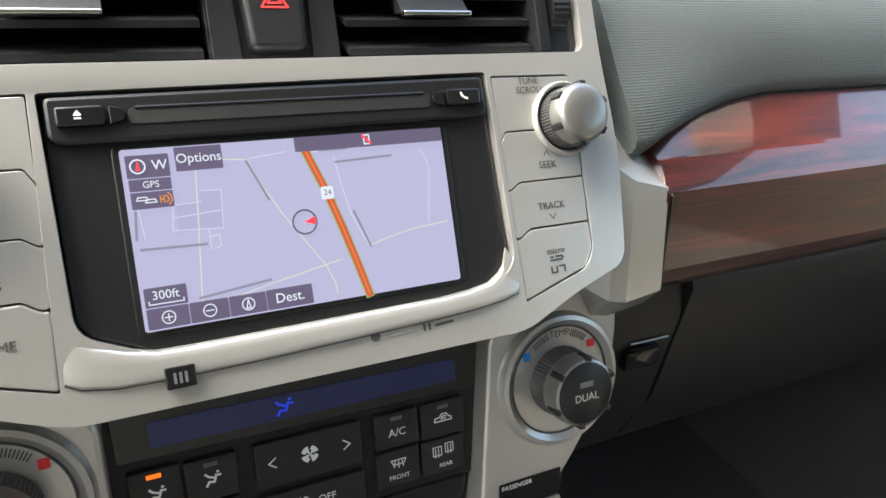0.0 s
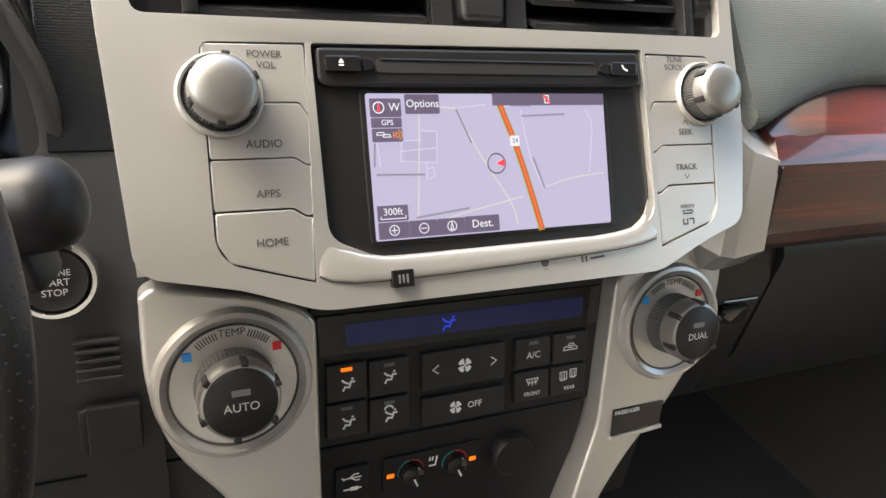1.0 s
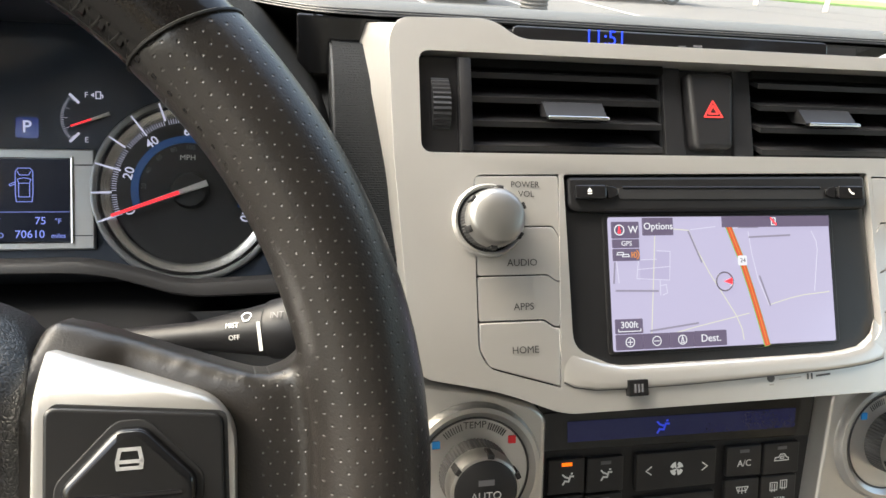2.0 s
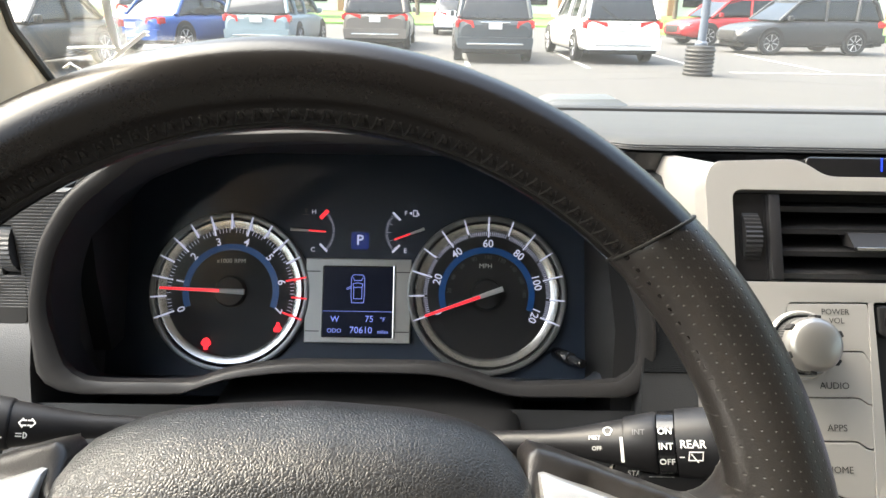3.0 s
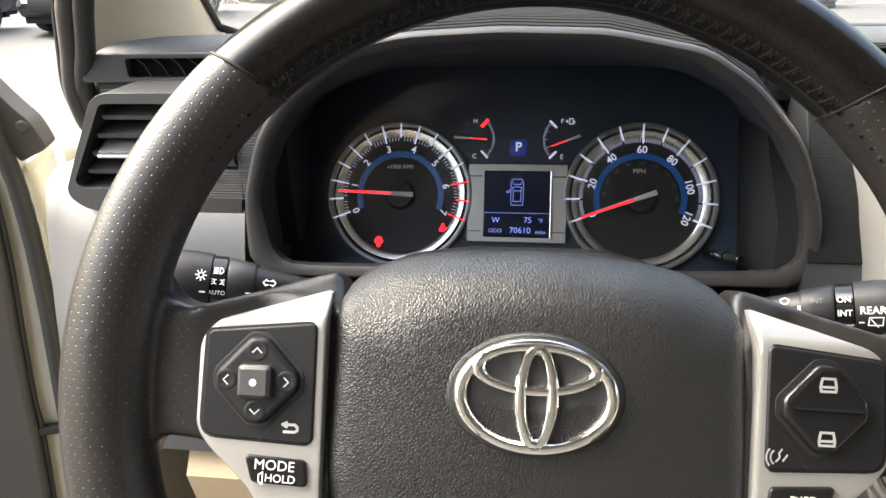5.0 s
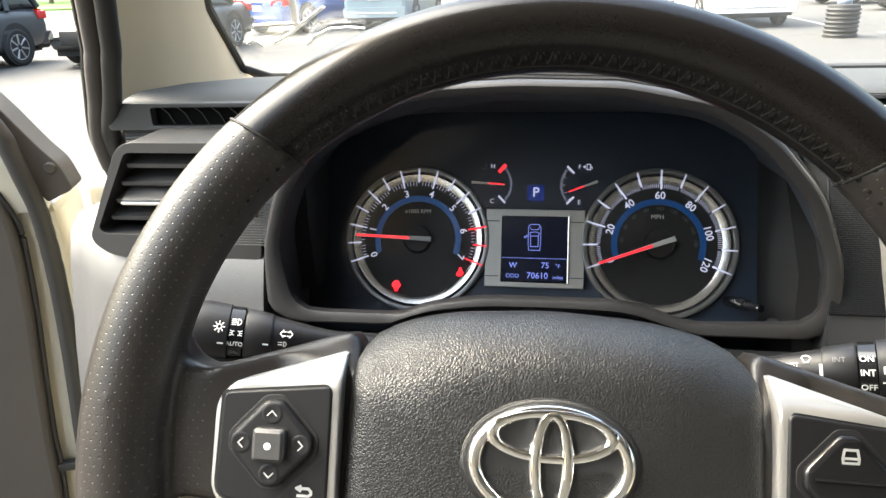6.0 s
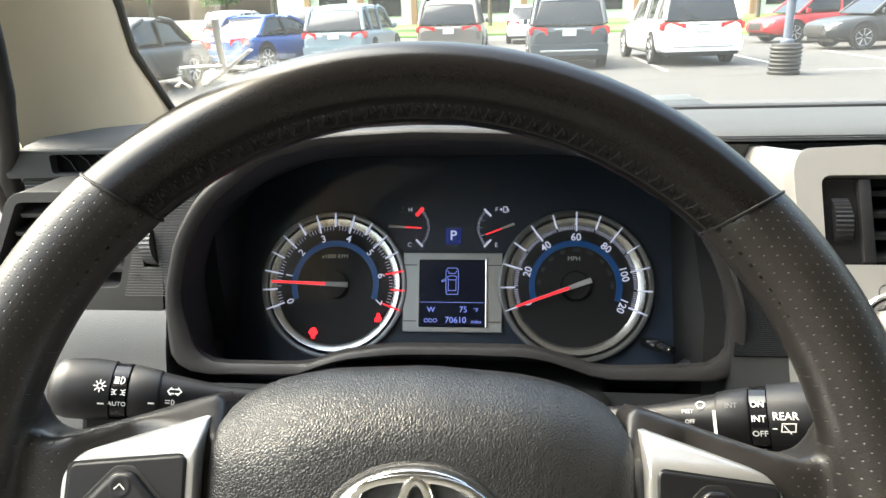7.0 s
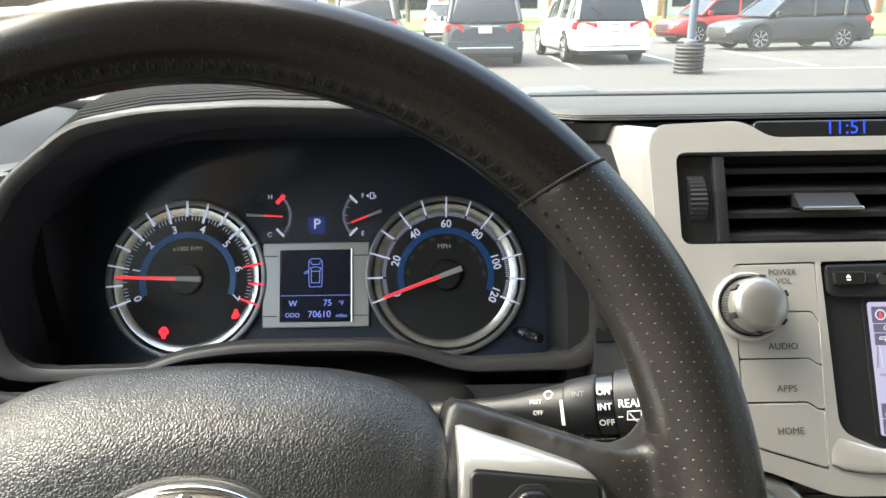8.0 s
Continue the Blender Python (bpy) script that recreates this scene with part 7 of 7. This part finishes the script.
def car(name, m, paint, label, tall=1.70, long=4.7, wide=1.90, sedan=False, lamp_style=0, alloys=True):
    """A parked car: rear at y = 0, front towards +y, wheels on z = 0."""
    c = thing(name, m, label, "car", group="parked cars")
    P = mat(name + "_paint", paint, 0.32, coat=0.12, var=0.04, vscale=2, spec=0.3)
    w, L, H = wide / 2, long, tall
    belt = H * (0.60 if not sedan else 0.64)
    st = [(0.00, 0.86, 0.55, belt * 0.86), (0.05, 0.94, 0.42, belt * 0.95), (0.25, 0.985, 0.33, belt), (0.9, 1.0, 0.28, belt), (L * 0.45, 1.0, 0.26, belt * 0.985), (L * 0.68, 1.0, 0.26, belt * 0.96), (L * 0.74, 0.995, 0.26, belt * 0.93), (L * 0.9, 0.96, 0.28, belt * 0.84), (L * 0.975, 0.86, 0.34, belt * 0.74), (L, 0.72, 0.42, belt * 0.62)]
    loops = []
    for y, s, z0, z1 in st:
        a = w * s
        loops.append([(x, y, z) for x, z in rounded([(-a * 0.92, z0), (-a * 0.985, z0 + 0.12), (-a, z0 + (z1 - z0) * 0.55), (-a * 0.965, z1 - 0.09), (-a * 0.86, z1), (a * 0.86, z1), (a * 0.965, z1 - 0.09), (a, z0 + (z1 - z0) * 0.55), (a * 0.985, z0 + 0.12), (a * 0.92, z0)], 0.09, 3)])
    body = part("body", loft(loops), P, c)
    if sedan:
        gh = [(0.75, 0.80, belt - 0.02, belt + 0.01), (1.25, 0.74, belt - 0.02, H - 0.05), (1.7, 0.72, belt - 0.02, H), (2.3, 0.72, belt - 0.02, H - 0.02), (2.75, 0.76, belt - 0.02, H - 0.14), (3.35, 0.82, belt - 0.03, belt)]
    else:
        gh = [(0.10, 0.84, belt - 0.02, belt + 0.02), (0.30, 0.78, belt - 0.02, H - 0.16), (0.48, 0.74, belt - 0.02, H - 0.05), (1.3, 0.74, belt - 0.02, H), (2.3, 0.74, belt - 0.02, H - 0.02), (2.8, 0.78, belt - 0.02, H - 0.14), (3.45, 0.84, belt - 0.03, belt)]
    loops, roofs = [], []
    for y, s, z0, z1 in gh:
        a, b = w * 0.90, w * s
        loops.append([(x, y, z) for x, z in rounded([(-a, z0), (-b - (a - b) * 0.3, z0 + (z1 - z0) * 0.6), (-b, z1), (b, z1), (b + (a - b) * 0.3, z0 + (z1 - z0) * 0.6), (a, z0)], 0.14, 3)])
        roofs.append((y, b, z1))
    part("window_band", loft(loops), TINT, c, "dark tinted glass")
    rr = roofs[1:-1]
    part("roof", loft([[(-b * 1.03, y, z - 0.10), (-b * 0.97, y, z - 0.02), (-b * 0.80, y, z + 0.025), (0, y, z + 0.045), (b * 0.80, y, z + 0.025), (b * 0.97, y, z - 0.02), (b * 1.03, y, z - 0.10)] for y, b, z in rr]), P, c)
    for s in (-1, 1):
        k = gh[1]
        b = w * k[1]
        part("pillar", tube([(s * w * 0.89, gh[0][0] + 0.02, gh[0][3]), (s * b * 1.01, k[0] + 0.02, k[3]), (s * roofs[2][1] * 1.0, roofs[2][0], roofs[2][2])], 0.055, 8), P, c)
        part("pillar", tube([(s * w * 0.90, gh[-1][0], belt - 0.02), (s * roofs[-2][1] * 1.01, roofs[-2][0], roofs[-2][2]), (s * roofs[-3][1], roofs[-3][0], roofs[-3][2])], 0.045, 8), P, c)
        part("pillar", tube([(s * w * 0.905, 1.95, belt - 0.02), (s * w * 0.755, 1.9, H - 0.02)], 0.04, 8), P if not sedan else TINT, c)
        part("pillar", tube([(s * w * 0.90, 0.95, belt - 0.02), (s * w * 0.75, 0.85, H - 0.03)], 0.055, 8), P, c) if not sedan else None
        part("mirror", box(*sorted((s * w * 0.98, s * w * 1.10))[:1], 3.1, belt - 0.02, sorted((s * w * 0.98, s * w * 1.10))[1], 3.25, belt + 0.13, 0.03), P, c)
        for y in (0.95, L - 0.95):
            wh = part("wheel", lathe([(0.20, -0.10), (0.31, -0.11), (0.35, -0.08), (0.355, 0.0), (0.35, 0.08), (0.31, 0.11), (0.22, 0.10)], 28), TYRE, c, "black tyre", m=Matrix.Translation((s * (w - 0.095), y, 0.355)) @ Matrix.Rotation(radians(90 * s), 4, "Y"))
            bmr = lathe([(0.0, 0.07), (0.055, 0.085), (0.06, 0.07)], 20)
            lathe([(0.225, 0.10), (0.235, 0.105), (0.245, 0.09)], 28, bm=bmr)
            for i in range(7):
                a = 2 * math.pi * i / 7
                tube([(0.05 * math.cos(a), 0.05 * math.sin(a), 0.08), (0.235 * math.cos(a), 0.235 * math.sin(a), 0.09)], 0.022, 6, bm=bmr)
            part("rim", bmr, ALLOY, wh)
            part("arch", lathe([(0.0, 0.0), (0.385, 0.0), (0.40, 0.002), (0.40, -0.03), (0.0, -0.03)], 28), TYRE, c, m=Matrix.Translation((s * (w - 0.004), y, 0.40)) @ Matrix.Rotation(radians(90 * s), 4, "Y"))
        lz = belt * 0.86
        tl = [[(s * w * 0.40, lz - 0.01), (s * w * 0.93, lz - 0.09), (s * w * 0.93, lz + 0.13), (s * w * 0.42, lz + 0.09)], [(s * w * 0.52, lz - 0.06), (s * w * 0.94, lz - 0.13), (s * w * 0.94, lz + 0.12), (s * w * 0.56, lz + 0.09)]][lamp_style % 2]
        part("tail_lamp", loft([[(x, y + 0.10 * (abs(x) > w * 0.8), z) for x, z in tl] for y in (-0.015, 0.10)]), TAIL, c, "red tail lamp")
        part("lamp_side", box(*sorted((s * w * 0.90, s * w * 0.985))[:1], 0.02, lz - 0.06, sorted((s * w * 0.90, s * w * 0.985))[1], 0.26, lz + 0.10, 0.02), TAIL, c)
        part("reflector", box(*sorted((s * w * 0.72, s * w * 0.86))[:1], -0.03, 0.50, sorted((s * w * 0.72, s * w * 0.86))[1], 0.0, 0.58 if lamp_style else 0.54), TAIL, c)
        part("head_lamp", loft([[(s * w * 0.45, L - 0.02 + d, belt * 0.62), (s * w * 0.84, L - 0.22 + d, belt * 0.66), (s * w * 0.86, L - 0.28 + d, belt * 0.76), (s * w * 0.45, L - 0.10 + d, belt * 0.70)] for d in (0.03, -0.1)]), HEAD, c, "clear head lamp")
    part("bumper", loft([[(x, y, z) for x, z in rounded([(-w * 0.93, 0.34), (w * 0.93, 0.34), (w * 0.95, 0.60), (-w * 0.95, 0.60)], 0.05)] for y in (-0.07, -0.05, 0.25)]), P, c)
    part("bumper_skirt", box(-w * 0.86, -0.055, 0.26, w * 0.86, 0.3, 0.40, 0.03), TYRE, c)
    part("bumper_trim", box(-w * 0.7, -0.078, 0.43, w * 0.7, -0.06, 0.47, 0.006), CHROME, c)
    part("number_plate", box(-0.16, -0.03, 0.78 if not sedan else 0.62, 0.16, 0.03, 0.93 if not sedan else 0.76, 0.005), mat(name + "_plate", (0.6, 0.6, 0.6), 0.5), c)
    part("handle_bar", box(-0.35, -0.03, belt * 0.86 + 0.04, 0.35, 0.01, belt * 0.86 + 0.075, 0.01), CHROME, c)
    part("grille", box(-w * 0.5, L - 0.06, 0.42, w * 0.5, L + 0.01, 0.68, 0.03), TYRE, c)
    part("underside", box(-w * 0.8, 0.15, 0.22, w * 0.8, L - 0.2, 0.34), TYRE, c)
    return c


car("white_suv", pose(4.35, 17.3, 0, 0, 0, 4), (0.80, 0.80, 0.79), "white sport utility car seen from behind", 1.72, 4.95, 1.96)
car("dark_suv", pose(1.25, 17.0, 0, 0, 0, 0), (0.045, 0.055, 0.065), "dark blue-grey sport utility car seen from behind", 1.70, 4.9, 1.90, lamp_style=1)
car("brown_suv", pose(-1.95, 20.8, 0, 0, 0, 0), (0.16, 0.145, 0.13), "brown-grey sport utility car seen from behind", 1.73, 4.9, 1.93)
car("blue_grey_suv", pose(-4.95, 19.2, 0, 0, 0, -4), (0.20, 0.26, 0.29), "pale blue-grey crossover seen from behind", 1.66, 4.6, 1.86, lamp_style=1)
car("blue_sedan", pose(-7.95, 18.4, 0, 0, 0, -20), (0.02, 0.07, 0.26), "deep blue saloon with red tail lamps", 1.45, 4.8, 1.85, sedan=True, lamp_style=1)
car("black_sedan", pose(-8.05, 16.3, 0, 0, 0, 176), (0.03, 0.033, 0.035), "black saloon parked nose outwards", 1.46, 4.8, 1.85, sedan=True)
car("black_suv", pose(13.3, 22.8, 0, 0, 0, 97), (0.035, 0.037, 0.04), "black sport utility car parked side-on", 1.66, 4.6, 1.86)
car("red_suv", pose(12.7, 27.0, 0, 0, 0, 100), (0.40, 0.03, 0.035), "red crossover parked nose outwards", 1.66, 4.5, 1.85)
car("white_hatch", pose(0.5, 30.0, 0, 0, 0, 0), (0.78, 0.78, 0.78), "white car parked further back", 1.5, 4.4, 1.82, sedan=True)
car("grey_suv", pose(-2.9, 30.0, 0, 0, 0, 0), (0.12, 0.13, 0.13), "grey sport utility car parked further back", 1.7, 4.7, 1.88)
car("white_suv_far", pose(-9.0, 30.0, 0, 0, 0, 0), (0.78, 0.78, 0.77), "white sport utility car parked further back", 1.7, 4.7, 1.88)
car("silver_suv", pose(-13.0, 31.0, 0, 0, 0, 0), (0.5, 0.5, 0.5), "silver sport utility car parked further back", 1.7, 4.7, 1.88)
car("charcoal_sedan", pose(-11.2, 13.3, 0, 0, 0, 178), (0.05, 0.052, 0.055), "charcoal crossover parked beside the open door", 1.72, 4.7, 1.86)

lp2 = thing("lamp_post", pose(5.40, 14.9, 0), "blue-grey lamp post with a ribbed black base", "lamp post")
rib = [(0.0, 0.0), (0.30, 0.0)]
for i in range(7):
    rib += [(0.30, 0.03 + 0.078 * i), (0.312, 0.05 + 0.078 * i), (0.30, 0.07 + 0.078 * i), (0.28, 0.08 + 0.078 * i), (0.28, 0.10 + 0.078 * i)]
part("base", lathe(rib + [(0.27, 0.60), (0.0, 0.62)], 36), RUBBER, lp2, "ribbed black base cover")
part("pole", lathe([(0.13, 0.60), (0.13, 0.66), (0.085, 0.70), (0.075, 7.0), (0.0, 7.0)], 20), mat("post_paint", (0.085, 0.105, 0.14), 0.5), lp2)

fc = thing("rail_fence", pose(17.5, 24.5, 0, 0, 0, -32), "low grey timber rail fence", "fence")
WEATHERED = mat("weathered_timber", (0.40, 0.38, 0.35), 0.9, bump=0.5, bscale=40)
for i in range(6):
    part("post", box(2.4 * i - 0.08, -0.08, 0.0, 2.4 * i + 0.08, 0.08, 0.75, 0.01), WEATHERED, fc)
part("rail", box(-0.3, -0.05, 0.50, 12.4, 0.05, 0.68, 0.01), WEATHERED, fc)

bd = thing("distant_building", pose(20, 75, 0), "long pale building with brown and yellow columns", "building")
part("wall", box(-45, 0, 0, 60, 8, 6.5), mat("pale_cladding", (0.62, 0.62, 0.58), 0.8, vscale=0.4), bd)
part("roof", box(-46, -0.6, 6.5, 61, 9, 7.1), mat("roof_edge", (0.30, 0.29, 0.28), 0.7), bd)
for i in range(18):
    part("column", box(-42 + 5.6 * i, -0.4, 0, -41.4 + 5.6 * i, 0.0, 6.5), mat("column_brown", (0.32, 0.17, 0.09), 0.7) if i == 0 else bpy.data.materials["column_brown"], bd)
    part("window", box(-40.5 + 5.6 * i, -0.06, 1.0, -37.5 + 5.6 * i, 0.02, 3.2), TINT, bd)


# trees: trunk, limbs and a crown of many small leaf clumps
LEAF = mat("leaf", (0.07, 0.13, 0.03), 0.7, var=0.4, vscale=1.2)
BARK = mat("bark", (0.13, 0.10, 0.08), 0.9, bump=0.8, bscale=30)


def tree(x, y, h, r, seed):
    rnd = random.Random(seed)
    t = thing("tree", pose(x, y, 0), "leafy green tree behind the car park", "tree", group="trees")
    bm = tube([(0, 0, 0), (0.05, 0.02, h * 0.3), (0.1, -0.05, h * 0.6), (0.0, 0.1, h * 0.85)], [0.22, 0.17, 0.10, 0.03], 8)
    for i in range(7):
        a, z = rnd.uniform(0, 6.28), rnd.uniform(0.3, 0.7) * h
        tube([(0.05, 0, z), (r * 0.5 * math.cos(a), r * 0.5 * math.sin(a), z + h * 0.14), (r * 0.8 * math.cos(a), r * 0.8 * math.sin(a), z + h * 0.2)], [0.08, 0.05, 0.02], 6, bm=bm)
    part("trunk", bm, BARK, t)
    vs, fs = [], []
    for i in range(1500):
        u, v, q = rnd.gauss(0, 1), rnd.gauss(0, 1), rnd.gauss(0, 1)
        n = math.sqrt(u * u + v * v + q * q)
        d = rnd.random() ** 0.4 * (0.8 + 0.35 * noise.noise(Vector((u / n, v / n, q / n)) * 1.7 + Vector((seed, 0, 0))))
        p = Vector((u / n * r * d, v / n * r * d, h * 0.62 + q / n * h * 0.36 * d))
        for k in range(3):
            a = Vector((rnd.uniform(-1, 1), rnd.uniform(-1, 1), rnd.uniform(-1, 1))) * 0.22
            b = Vector((rnd.uniform(-1, 1), rnd.uniform(-1, 1), rnd.uniform(-1, 1))) * 0.22
            o = p + Vector((rnd.uniform(-1, 1), rnd.uniform(-1, 1), rnd.uniform(-1, 1))) * 0.2
            j = len(vs)
            vs += [o - a, o + b, o + a, o - b]
            fs.append((j, j + 1, j + 2, j + 3))
    me = bpy.data.meshes.new("crown")
    me.from_pydata([tuple(p) for p in vs], [], fs)
    me.materials.append(LEAF)
    ob = new("crown", me)
    ob.parent = t
    tagged(ob, "uneven crown of small leaves")
    return t


for i in range(13):
    tree(-62 + 7.2 * i + (i % 3) * 1.1, 52 + (i * 5 % 7) * 1.6, 7.5 + (i * 3 % 5), 3.6 + (i % 4) * 0.4, 10 + i)
